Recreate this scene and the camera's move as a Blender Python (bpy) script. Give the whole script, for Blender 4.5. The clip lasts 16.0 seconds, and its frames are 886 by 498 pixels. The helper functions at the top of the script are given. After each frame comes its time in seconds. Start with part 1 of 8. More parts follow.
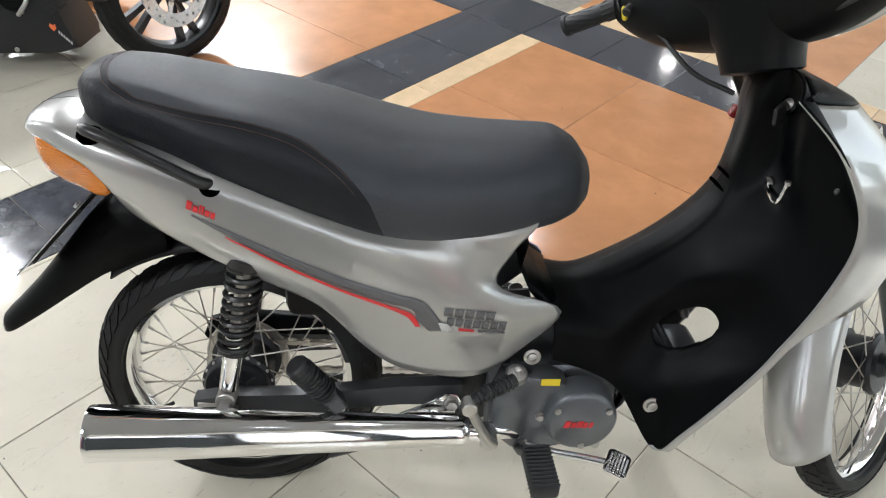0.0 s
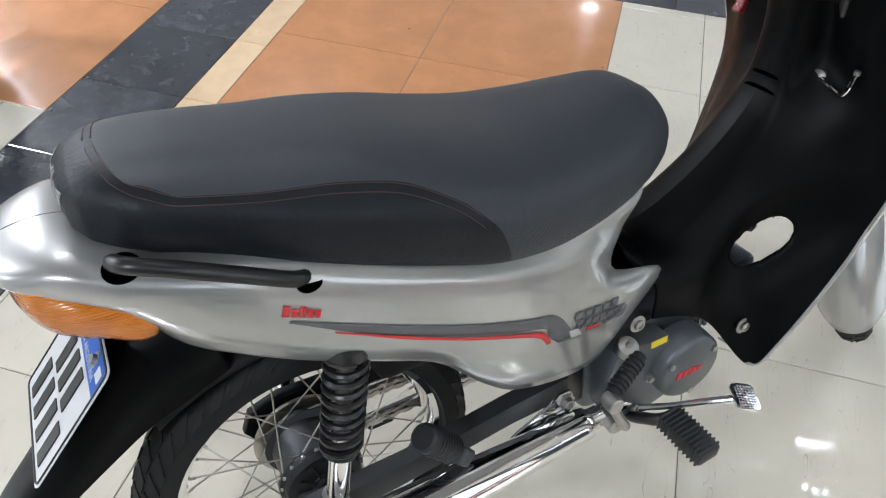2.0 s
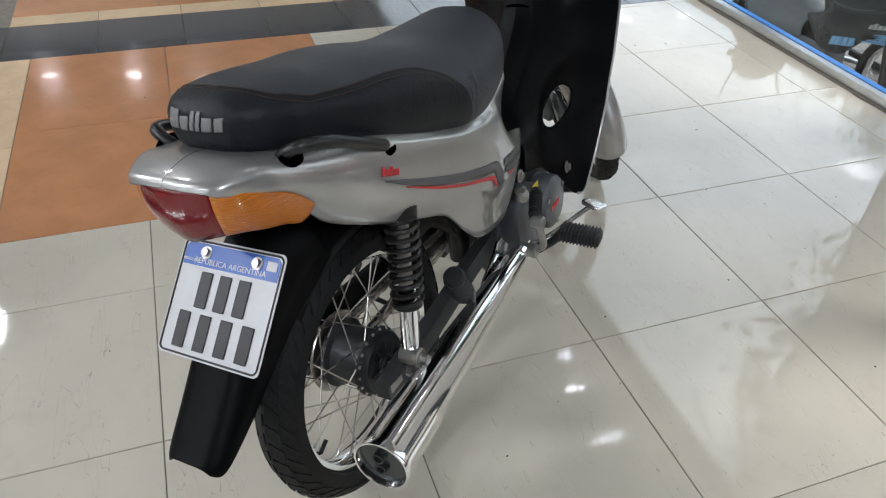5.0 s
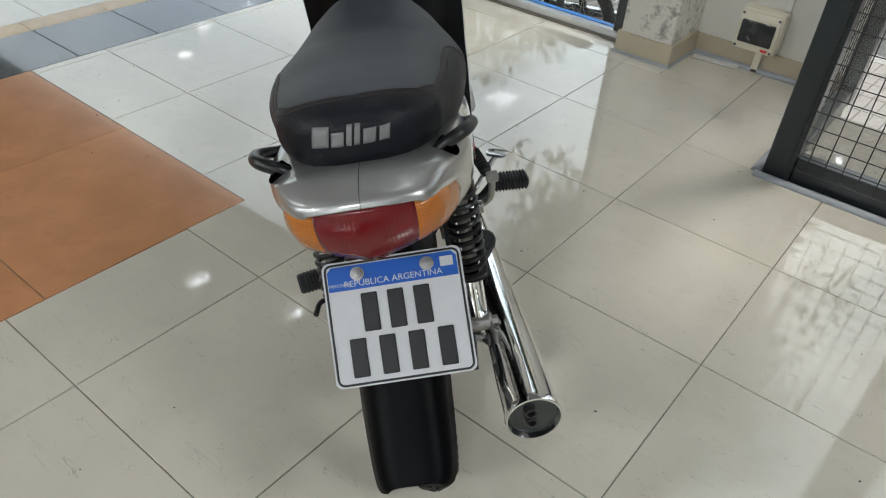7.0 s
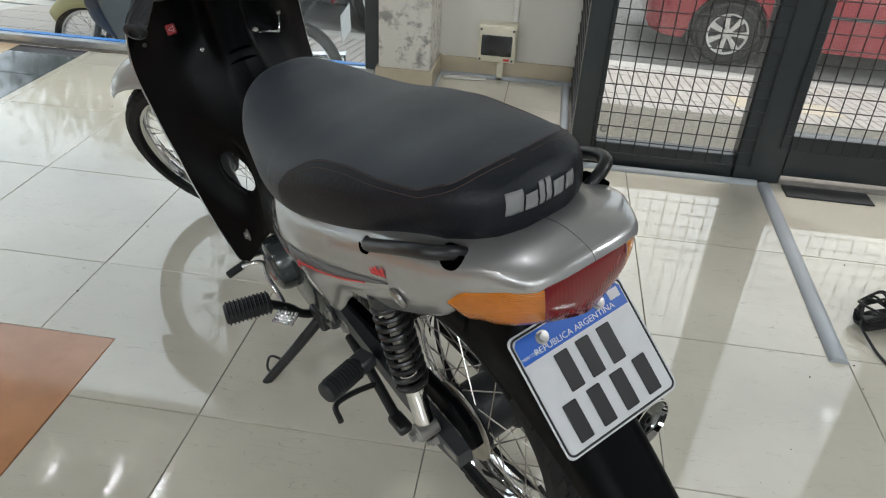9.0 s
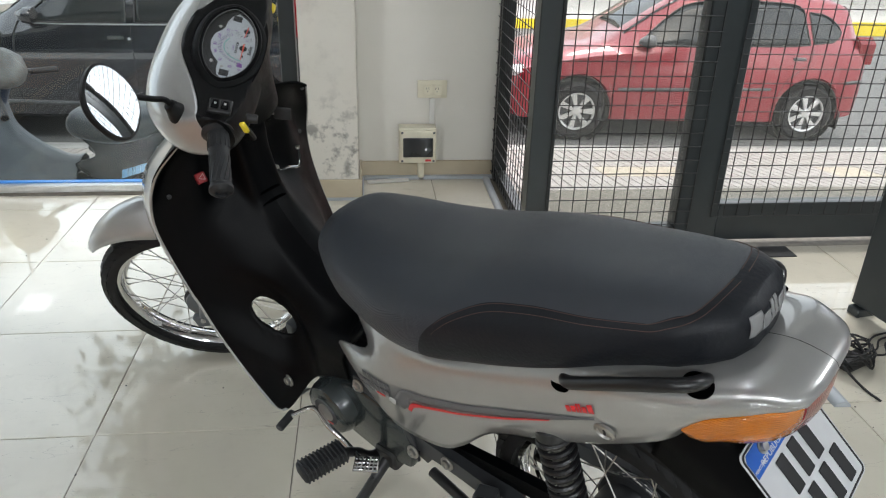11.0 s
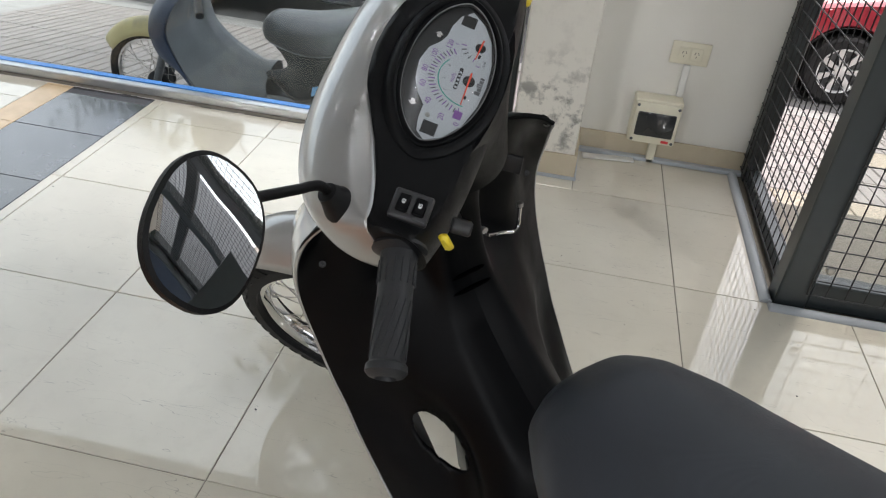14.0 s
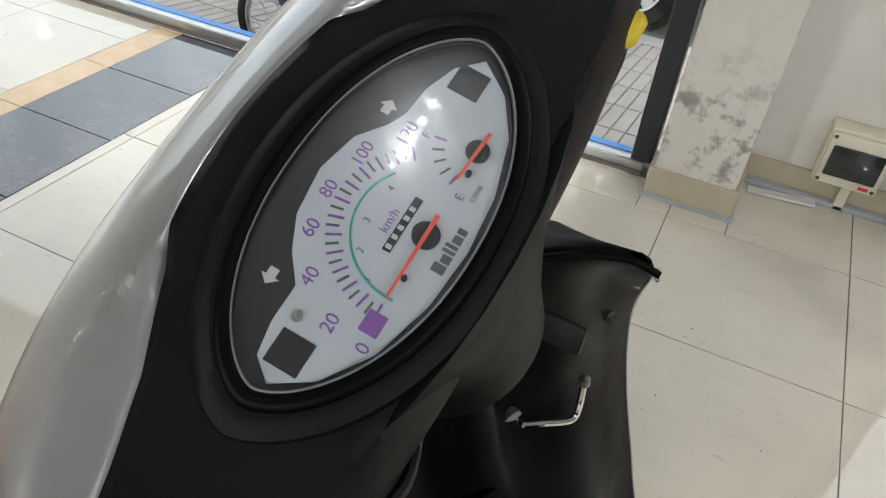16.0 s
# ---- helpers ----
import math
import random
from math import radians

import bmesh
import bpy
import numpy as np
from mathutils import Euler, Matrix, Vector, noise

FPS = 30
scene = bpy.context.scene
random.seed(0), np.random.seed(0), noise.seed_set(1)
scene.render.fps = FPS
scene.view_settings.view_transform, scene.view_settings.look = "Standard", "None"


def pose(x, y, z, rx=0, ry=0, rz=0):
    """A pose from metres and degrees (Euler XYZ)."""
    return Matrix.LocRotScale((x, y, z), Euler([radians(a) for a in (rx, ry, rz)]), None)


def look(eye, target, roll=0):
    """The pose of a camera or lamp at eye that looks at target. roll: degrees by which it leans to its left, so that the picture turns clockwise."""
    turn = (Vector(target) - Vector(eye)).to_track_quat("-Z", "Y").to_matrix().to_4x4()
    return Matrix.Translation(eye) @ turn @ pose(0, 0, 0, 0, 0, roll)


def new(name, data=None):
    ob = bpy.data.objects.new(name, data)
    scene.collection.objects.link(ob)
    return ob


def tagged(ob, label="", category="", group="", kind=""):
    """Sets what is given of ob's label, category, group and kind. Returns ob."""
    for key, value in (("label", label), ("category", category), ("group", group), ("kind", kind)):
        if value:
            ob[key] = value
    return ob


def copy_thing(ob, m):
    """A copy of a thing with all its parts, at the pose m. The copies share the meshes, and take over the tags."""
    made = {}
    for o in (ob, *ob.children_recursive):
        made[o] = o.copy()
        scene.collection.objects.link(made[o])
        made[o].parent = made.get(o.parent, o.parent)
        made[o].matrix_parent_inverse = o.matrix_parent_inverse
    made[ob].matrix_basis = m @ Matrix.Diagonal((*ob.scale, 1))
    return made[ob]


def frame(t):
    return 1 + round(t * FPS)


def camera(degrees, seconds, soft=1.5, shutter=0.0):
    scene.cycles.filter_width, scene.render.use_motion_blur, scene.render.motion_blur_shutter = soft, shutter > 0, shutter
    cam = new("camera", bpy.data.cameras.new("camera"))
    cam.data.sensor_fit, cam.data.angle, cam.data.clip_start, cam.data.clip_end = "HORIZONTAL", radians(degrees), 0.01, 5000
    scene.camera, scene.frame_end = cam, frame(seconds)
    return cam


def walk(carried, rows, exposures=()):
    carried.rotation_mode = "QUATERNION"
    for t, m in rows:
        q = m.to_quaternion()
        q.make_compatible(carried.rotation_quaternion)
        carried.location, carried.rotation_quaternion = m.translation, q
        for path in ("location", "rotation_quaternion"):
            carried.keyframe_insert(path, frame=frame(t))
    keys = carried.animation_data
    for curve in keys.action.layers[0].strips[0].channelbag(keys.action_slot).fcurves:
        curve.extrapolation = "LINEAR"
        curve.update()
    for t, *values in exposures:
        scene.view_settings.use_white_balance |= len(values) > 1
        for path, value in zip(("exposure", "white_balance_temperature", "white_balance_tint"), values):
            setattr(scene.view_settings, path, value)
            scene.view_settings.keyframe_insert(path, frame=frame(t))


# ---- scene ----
EXPOSURES = [(0, 2.98, 6500, 12), (2.5, 2.90, 6150, 13), (4, 2.52, 6150, 14), (5, 2.24, 6300, 13), (7.5, 2.06, 6450, 9), (10.5, 2.30, 6400, 10), (12.5, 2.42, 6400, 11), (14, 2.25, 6500, 13), (16, 2.38, 6600, 12)]
cam = camera(62.14, 16.0, soft=1.15)
PATH = [
    (0, (0.6030, -0.2446, 1.3396), (-0.1149, -0.8281, 0.5754), 3.42),
    (0.5, (0.6227, -0.3884, 1.3388), (-0.1098, -0.9185, 0.5498), 2.86),
    (1, (0.6586, -0.5373, 1.3283), (-0.1066, -0.9747, 0.5140), 3.08),
    (1.5, (0.6399, -0.6742, 1.3050), (-0.1448, -0.9960, 0.4561), 3.29),
    (2, (0.6163, -0.7955, 1.3093), (-0.1924, -0.9925, 0.4449), 2.75),
    (2.5, (0.6523, -0.9259, 1.3157), (-0.1810, -0.9926, 0.4547), 2.13),
    (3, (0.7411, -1.0282, 1.3335), (-0.1195, -1.0027, 0.4975), 1.57),
    (3.5, (0.8560, -1.0659, 1.3211), (-0.0425, -0.9819, 0.5302), 1.50),
    (4, (0.9633, -1.1061, 1.3131), (0.0479, -0.9569, 0.5516), 1.74),
    (4.5, (1.0218, -1.1741, 1.2989), (0.1143, -0.9342, 0.5512), 2.25),
    (5, (1.0647, -1.3120, 1.2735), (0.1850, -0.9758, 0.5299), 2.88),
    (7.5, (0.5783, -1.9575, 1.2231), (0.1444, -1.0923, 0.5138), 4.32),
    (8, (0.4189, -1.9910, 1.1887), (0.1202, -1.0504, 0.5061), 3.78),
    (8.2, (0.3567, -2.0029, 1.1793), (0.1005, -1.0447, 0.5039), 3.86),
    (10.3, (-0.1627, -2.1498, 1.2080), (-0.1029, -1.0906, 0.6471), 2.11),
    (10.5, (-0.2154, -2.1081, 1.2104), (-0.1256, -1.0406, 0.6697), 2.23),
    (11, (-0.3111, -2.0355, 1.2298), (-0.1899, -0.9582, 0.7153), 1.59),
    (11.5, (-0.4407, -2.0107, 1.2324), (-0.2877, -0.9366, 0.7197), 1.43),
    (12, (-0.5744, -1.9893, 1.2448), (-0.4130, -0.9271, 0.7102), 1.43),
    (12.5, (-0.5889, -1.9043, 1.2670), (-0.4724, -0.8480, 0.7097), 1.63),
    (13, (-0.5065, -1.7449, 1.2673), (-0.4804, -0.6977, 0.6818), 2.77),
    (13.5, (-0.4335, -1.5842, 1.2760), (-0.5103, -0.5641, 0.6488), 3.81),
    (14, (-0.4331, -1.3807, 1.2634), (-0.5762, -0.3955, 0.5933), 5.64),
    (14.5, (-0.4211, -1.2084, 1.2569), (-0.6253, -0.2569, 0.5547), 6.89),
    (15, (-0.4092, -1.0446, 1.2419), (-0.6743, -0.1224, 0.5214), 7.32),
    (15.5, (-0.4124, -0.9456, 1.1978), (-0.7242, -0.0455, 0.4680), 7.15),
    (16, (-0.4272, -0.8748, 1.1729), (-0.7769, 0.0022, 0.4323), 6.58),
]
walk(cam, [(t, look(eye, target, roll)) for t, eye, target, roll in PATH], EXPOSURES)

# ---- world and lights: a bright overcast street, white ceiling lamps and added fill indoors ----
world = bpy.data.worlds.new("sky")
scene.world = world
world.use_nodes = True
wn = world.node_tree.nodes
sky = wn.new("ShaderNodeTexSky")
sky.sky_type = 'NISHITA'
sky.sun_disc = False
sky.sun_elevation = radians(58)
sky.sun_rotation = radians(160)
sky.dust_density = 4.0
wn["Background"].inputs["Strength"].default_value = 0.115
cloud = wn.new("ShaderNodeMix")
cloud.data_type = 'RGBA'
cloud.inputs["Factor"].default_value = 0.75
puff = wn.new("ShaderNodeTexNoise")
puff.inputs["Scale"].default_value = 2.6
puff.inputs["Detail"].default_value = 6
puff.inputs["Roughness"].default_value = 0.6
world.node_tree.links.new(wn.new("ShaderNodeTexCoord").outputs["Generated"], puff.inputs["Vector"])
tone = wn.new("ShaderNodeMix")
tone.data_type = 'RGBA'
tone.inputs["A"].default_value = (3.0, 3.05, 3.15, 1)
tone.inputs["B"].default_value = (6.8, 6.7, 6.5, 1)
spread = wn.new("ShaderNodeMapRange")
spread.inputs["From Min"].default_value, spread.inputs["From Max"].default_value = 0.36, 0.64
world.node_tree.links.new(puff.outputs["Fac"], spread.inputs["Value"])
world.node_tree.links.new(spread.outputs[0], tone.inputs["Factor"])
world.node_tree.links.new(tone.outputs["Result"], cloud.inputs["B"])
world.node_tree.links.new(sky.outputs[0], cloud.inputs["A"])
world.node_tree.links.new(cloud.outputs["Result"], wn["Background"].inputs[0])
sun = new("sun", bpy.data.lights.new("sun", "SUN"))
sun.data.energy = 0.5
sun.data.angle = radians(14)
sun.data.color = (1.0, 0.96, 0.9)
sun.matrix_world = look((0, 0, 10), (-1.5, -4.0, 0.0))
# square lamps, and small downlights with four bright chips each
# the last four squares are unseen fill, added to brighten the room
LAMPS_AND_FILL = [(-2.27, -3.25, 0.36, 3.0), (-4.10, -3.29, 0.36, 3.0), (-3.7, -6.5, 0.5, 32.0), (2.4, -6.0, 0.5, 16.0), (-0.4, -6.2, 0.5, 28.0), (3.0, -1.5, 0.5, 11.0)]
SPOTS = [(-2.50, 1.08), (-1.65, 1.08), (-2.96, 1.10), (-2.15, 1.10), (0.6, -0.35), (-0.39, -0.65), (-3.9, 0.79), (-3.26, -3.27), (1.8, -1.4)]
DISCS = [(-8.84, -4.06), (-8.97, -3.06), (-8.74, -2.03), (-8.02, -1.19)]
for lx, ly, side, power in LAMPS_AND_FILL:
    a = new("lamp_and_fill_light", bpy.data.lights.new("lamp_and_fill_light", "AREA"))
    a.data.shape, a.data.size, a.data.energy = 'SQUARE', side, power
    a.data.color = (0.93, 0.975, 1.0)
    a.matrix_world = look((lx, ly, 3.05), (lx, ly, 0))

# ---- materials ----
def mat(name, color, rough=0.5, metal=0.0, var=0.0, var_scale=8.0, bump=0.0, bump_scale=200.0, coat=0.0,
        rand=0.0, stain=None, stain_scale=3.0, stain_amt=0.0, rough_var=0.0, spec=0.5, sheen=0.0, ior=1.5):
    m = bpy.data.materials.new(name)
    m.use_nodes = True
    nt = m.node_tree
    n, l = nt.nodes, nt.links
    b = n["Principled BSDF"]
    b.inputs["Roughness"].default_value = rough
    b.inputs["Metallic"].default_value = metal
    b.inputs["Coat Weight"].default_value = coat
    b.inputs["Coat Roughness"].default_value = 0.04
    b.inputs["Specular IOR Level"].default_value = spec
    b.inputs["IOR"].default_value = ior
    tc = n.new("ShaderNodeTexCoord")
    rgb = n.new("ShaderNodeRGB")
    rgb.outputs[0].default_value = (*color, 1)
    out = rgb.outputs[0]
    if var > 0:
        t = n.new("ShaderNodeTexNoise")
        t.inputs["Scale"].default_value = var_scale
        t.inputs["Detail"].default_value = 6
        l.new(tc.outputs["Object"], t.inputs["Vector"])
        r = n.new("ShaderNodeMapRange")
        r.inputs["From Min"].default_value, r.inputs["From Max"].default_value = 0.25, 0.75
        r.inputs["To Min"].default_value, r.inputs["To Max"].default_value = 1 - var, 1 + var
        l.new(t.outputs["Fac"], r.inputs["Value"])
        x = n.new("ShaderNodeVectorMath")
        x.operation = 'SCALE'
        l.new(out, x.inputs[0])
        l.new(r.outputs[0], x.inputs["Scale"])
        out = x.outputs[0]
    if rand > 0:
        oi = n.new("ShaderNodeObjectInfo")
        r = n.new("ShaderNodeMapRange")
        r.inputs["To Min"].default_value, r.inputs["To Max"].default_value = 1 - rand, 1 + rand
        l.new(oi.outputs["Random"], r.inputs["Value"])
        x = n.new("ShaderNodeVectorMath")
        x.operation = 'SCALE'
        l.new(out, x.inputs[0])
        l.new(r.outputs[0], x.inputs["Scale"])
        out = x.outputs[0]
    if stain is not None:
        t = n.new("ShaderNodeTexNoise")
        t.inputs["Scale"].default_value = stain_scale
        t.inputs["Detail"].default_value = 8
        t.inputs["Roughness"].default_value = 0.7
        l.new(tc.outputs["Object"], t.inputs["Vector"])
        r = n.new("ShaderNodeMapRange")
        r.inputs["From Min"].default_value, r.inputs["From Max"].default_value = 0.52, 0.72
        r.inputs["To Max"].default_value = stain_amt
        l.new(t.outputs["Fac"], r.inputs["Value"])
        x = n.new("ShaderNodeMix")
        x.data_type = 'RGBA'
        l.new(r.outputs[0], x.inputs["Factor"])
        l.new(out, x.inputs["A"])
        x.inputs["B"].default_value = (*stain, 1)
        out = x.outputs["Result"]
    l.new(out, b.inputs["Base Color"])
    if rough_var > 0:
        t = n.new("ShaderNodeTexNoise")
        t.inputs["Scale"].default_value = var_scale * 2.3
        t.inputs["Detail"].default_value = 5
        l.new(tc.outputs["Object"], t.inputs["Vector"])
        r = n.new("ShaderNodeMapRange")
        r.inputs["From Min"].default_value, r.inputs["From Max"].default_value = 0.3, 0.7
        r.inputs["To Min"].default_value, r.inputs["To Max"].default_value = max(0.0, rough - rough_var), rough + rough_var
        l.new(t.outputs["Fac"], r.inputs["Value"])
        l.new(r.outputs[0], b.inputs["Roughness"])
    if bump > 0:
        t = n.new("ShaderNodeTexNoise")
        t.inputs["Scale"].default_value = bump_scale
        t.inputs["Detail"].default_value = 3
        l.new(tc.outputs["Object"], t.inputs["Vector"])
        p = n.new("ShaderNodeBump")
        p.inputs["Strength"].default_value = bump
        p.inputs["Distance"].default_value = 0.002
        l.new(t.outputs["Fac"], p.inputs["Height"])
        l.new(p.outputs[0], b.inputs["Normal"])
    return m


def glass_mat(name, tint, gloss=0.03, rough=0.0):
    m = bpy.data.materials.new(name)
    m.use_nodes = True
    n, l = m.node_tree.nodes, m.node_tree.links
    n.remove(n["Principled BSDF"])
    tr = n.new("ShaderNodeBsdfTransparent")
    tr.inputs[0].default_value = (*tint, 1)
    gl = n.new("ShaderNodeBsdfGlossy")
    gl.inputs["Roughness"].default_value = rough
    lw = n.new("ShaderNodeLayerWeight")
    lw.inputs[0].default_value = 0.5
    pw = n.new("ShaderNodeMath")
    pw.operation = 'POWER'
    l.new(lw.outputs["Facing"], pw.inputs[0])
    pw.inputs[1].default_value = 4.0
    fr = n.new("ShaderNodeMath")
    fr.operation = 'MULTIPLY_ADD'
    l.new(pw.outputs[0], fr.inputs[0])
    fr.inputs[1].default_value = 0.75
    fr.inputs[2].default_value = gloss
    mx = n.new("ShaderNodeMixShader")
    l.new(fr.outputs[0], mx.inputs[0])
    l.new(tr.outputs[0], mx.inputs[1])
    l.new(gl.outputs[0], mx.inputs[2])
    l.new(mx.outputs[0], n["Material Output"].inputs[0])
    return m


def glow_mat(name, color, strength):
    m = bpy.data.materials.new(name)
    m.use_nodes = True
    n, l = m.node_tree.nodes, m.node_tree.links
    n.remove(n["Principled BSDF"])
    e = n.new("ShaderNodeEmission")
    e.inputs[0].default_value = (*color, 1)
    e.inputs[1].default_value = strength
    l.new(e.outputs[0], n["Material Output"].inputs[0])
    return m


M_CREAM = mat("cream_porcelain", (0.645, 0.605, 0.505), 0.05, var=0.05, var_scale=5, rand=0.03, stain=(0.50, 0.45, 0.37),
              stain_scale=14, stain_amt=0.22, rough_var=0.03, coat=0.9, ior=1.55)
M_TERRA = mat("terracotta_tile", (0.53, 0.245, 0.112), 0.16, var=0.13, var_scale=7, rand=0.05, stain=(0.34, 0.14, 0.065),
              stain_scale=16, stain_amt=0.22, rough_var=0.05, spec=0.8, coat=0.3)
M_DARK = mat("dark_slate_tile", (0.055, 0.059, 0.072), 0.10, var=0.35, var_scale=9, rand=0.15, stain=(0.16, 0.16, 0.17),
             stain_scale=18, stain_amt=0.4, rough_var=0.03, spec=0.7, coat=0.8)
M_BEIGE = mat("beige_tile", (0.66, 0.49, 0.31), 0.2, var=0.1, var_scale=14, rand=0.06)
M_GROUT = mat("grout", (0.20, 0.18, 0.15), 0.8, var=0.2, var_scale=30)
M_WALL = mat("wall_paint", (0.72, 0.70, 0.64), 0.6, var=0.04, var_scale=2, bump=0.1, bump_scale=60)
M_COLUMN = mat("column_paint", (0.74, 0.71, 0.64), 0.55, var=0.03, var_scale=3, stain=(0.25, 0.23, 0.2), stain_scale=7,
               stain_amt=0.25, bump=0.1, bump_scale=60)


def scuff(m, dark, low, high, scale, amount):
    """Dirty scuffs on a wall between two heights, broken up by noise."""
    n, l = m.node_tree.nodes, m.node_tree.links
    b = n["Principled BSDF"]
    src = b.inputs["Base Color"].links[0].from_socket
    tc = n.new("ShaderNodeTexCoord")
    sp = n.new("ShaderNodeSeparateXYZ")
    l.new(tc.outputs["Object"], sp.inputs[0])
    f = n.new("ShaderNodeFloatCurve")
    r = n.new("ShaderNodeMapRange")
    r.inputs["From Min"].default_value, r.inputs["From Max"].default_value = low, high
    l.new(sp.outputs["Z"], r.inputs["Value"])
    for k, (x, y) in enumerate(((0.0, 0.0), (0.35, 1.0), (0.7, 0.5), (1.0, 0.0))):
        pt = f.mapping.curves[0].points[k] if k < 2 else f.mapping.curves[0].points.new(x, y)
        pt.location = (x, y)
    f.mapping.update()
    l.new(r.outputs[0], f.inputs["Value"])
    t = n.new("ShaderNodeTexNoise")
    t.inputs["Scale"].default_value = scale
    t.inputs["Detail"].default_value = 9
    t.inputs["Roughness"].default_value = 0.75
    l.new(tc.outputs["Object"], t.inputs["Vector"])
    q = n.new("ShaderNodeMapRange")
    q.inputs["From Min"].default_value, q.inputs["From Max"].default_value = 0.50, 0.62
    l.new(t.outputs["Fac"], q.inputs["Value"])
    x = n.new("ShaderNodeMath")
    x.operation = 'MULTIPLY'
    l.new(f.outputs[0], x.inputs[0])
    l.new(q.outputs[0], x.inputs[1])
    y = n.new("ShaderNodeMath")
    y.operation = 'MULTIPLY'
    l.new(x.outputs[0], y.inputs[0])
    y.inputs[1].default_value = amount
    mx = n.new("ShaderNodeMix")
    mx.data_type = 'RGBA'
    l.new(y.outputs[0], mx.inputs["Factor"])
    l.new(src, mx.inputs["A"])
    mx.inputs["B"].default_value = (*dark, 1)
    l.new(mx.outputs["Result"], b.inputs["Base Color"])


def scratched(m, dark, amount):
    """Hairline scratches: thin bands of two stretched noises."""
    n, l = m.node_tree.nodes, m.node_tree.links
    b = n["Principled BSDF"]
    src = b.inputs["Base Color"].links[0].from_socket
    tc = n.new("ShaderNodeTexCoord")
    oi = n.new("ShaderNodeObjectInfo")
    tot = None
    for ang, seed in ((25, 0.0), (-50, 7.0)):
        mp = n.new("ShaderNodeMapping")
        mp.inputs["Rotation"].default_value = (0, 0, radians(ang))
        mp.inputs["Scale"].default_value = (1.2, 7.0, 1.0)
        ad = n.new("ShaderNodeVectorMath")
        l.new(tc.outputs["Object"], ad.inputs[0])
        l.new(oi.outputs["Location"], ad.inputs[1])
        l.new(ad.outputs[0], mp.inputs["Vector"])
        t = n.new("ShaderNodeTexNoise")
        t.inputs["Scale"].default_value = 3.0 + seed * 0.1
        t.inputs["Detail"].default_value = 2
        l.new(mp.outputs[0], t.inputs["Vector"])
        d = n.new("ShaderNodeMath")
        d.operation = 'COMPARE'
        l.new(t.outputs["Fac"], d.inputs[0])
        d.inputs[1].default_value = 0.62
        d.inputs[2].default_value = 0.0016
        if tot is None:
            tot = d.outputs[0]
        else:
            s2 = n.new("ShaderNodeMath")
            s2.operation = 'MAXIMUM'
            l.new(tot, s2.inputs[0])
            l.new(d.outputs[0], s2.inputs[1])
            tot = s2.outputs[0]
    y = n.new("ShaderNodeMath")
    y.operation = 'MULTIPLY'
    l.new(tot, y.inputs[0])
    y.inputs[1].default_value = amount
    mx = n.new("ShaderNodeMix")
    mx.data_type = 'RGBA'
    l.new(y.outputs[0], mx.inputs["Factor"])
    l.new(src, mx.inputs["A"])
    mx.inputs["B"].default_value = (*dark, 1)
    l.new(mx.outputs["Result"], b.inputs["Base Color"])


scuff(M_COLUMN, (0.10, 0.095, 0.085), 0.09, 0.50, 14, 0.8)
scratched(M_CREAM, (0.30, 0.28, 0.24), 0.5)
M_SKIRT = mat("skirting_tile", (0.52, 0.45, 0.33), 0.25, var=0.1, var_scale=6)
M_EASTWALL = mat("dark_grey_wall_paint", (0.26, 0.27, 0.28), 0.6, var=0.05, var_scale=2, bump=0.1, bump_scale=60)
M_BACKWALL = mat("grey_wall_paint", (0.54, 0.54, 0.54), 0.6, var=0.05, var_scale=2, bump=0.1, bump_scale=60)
M_CEIL = mat("ceiling_paint", (0.33, 0.345, 0.36), 0.8, var=0.03)
M_DARKDOOR = mat("dark_door_paint", (0.020, 0.032, 0.055), 0.35, var=0.15, var_scale=6, bump=0.05, bump_scale=90)
M_REDPILLAR = mat("red_pillar_paint", (0.22, 0.012, 0.020), 0.45, var=0.08, var_scale=5, bump=0.06, bump_scale=80)
M_STEEL = mat("gate_steel_paint", (0.022, 0.028, 0.030), 0.32, var=0.1, var_scale=12, bump=0.05, bump_scale=90)
M_WIRE = mat("black_wire", (0.010, 0.010, 0.011), 0.4)
M_ALU = mat("aluminium", (0.62, 0.63, 0.63), 0.35, metal=0.9, var=0.08, var_scale=25)
M_PVC = mat("grey_trim", (0.42, 0.45, 0.48), 0.4, var=0.05)
M_BLUE = mat("blue_tape", (0.05, 0.27, 0.75), 0.4)
M_GLASS = glass_mat("window_glass", (0.86, 0.9, 0.9))
M_PAVE = mat("pavement_tile", (0.36, 0.33, 0.31), 0.8, var=0.15, var_scale=6, bump=0.3, bump_scale=80)
M_PAVE2 = mat("pebble_slab", (0.44, 0.38, 0.30), 0.85, var=0.45, var_scale=60, bump=0.6, bump_scale=60)
M_ASPH = mat("asphalt", (0.12, 0.12, 0.12), 0.85, var=0.2, var_scale=20)
M_KERB = mat("concrete", (0.42, 0.41, 0.39), 0.85, var=0.12, var_scale=9)
M_SILVER = mat("silver_paint", (0.385, 0.385, 0.375), 0.33, metal=0.60, var=0.02, var_scale=40, coat=1.0, bump=0.02, bump_scale=1400)
M_SILVER.node_tree.nodes["Principled BSDF"].inputs["Coat IOR"].default_value = 1.75
M_PLASTIC = mat("black_plastic", (0.0008, 0.0010, 0.0014), 0.42, var=0.15, var_scale=15, bump=0.10, bump_scale=900, rough_var=0.05, spec=0.10)
M_COVER = mat("grained_black_plastic", (0.0036, 0.0039, 0.0043), 0.44, var=0.12, var_scale=15, bump=0.18, bump_scale=1300, rough_var=0.05, spec=0.15)
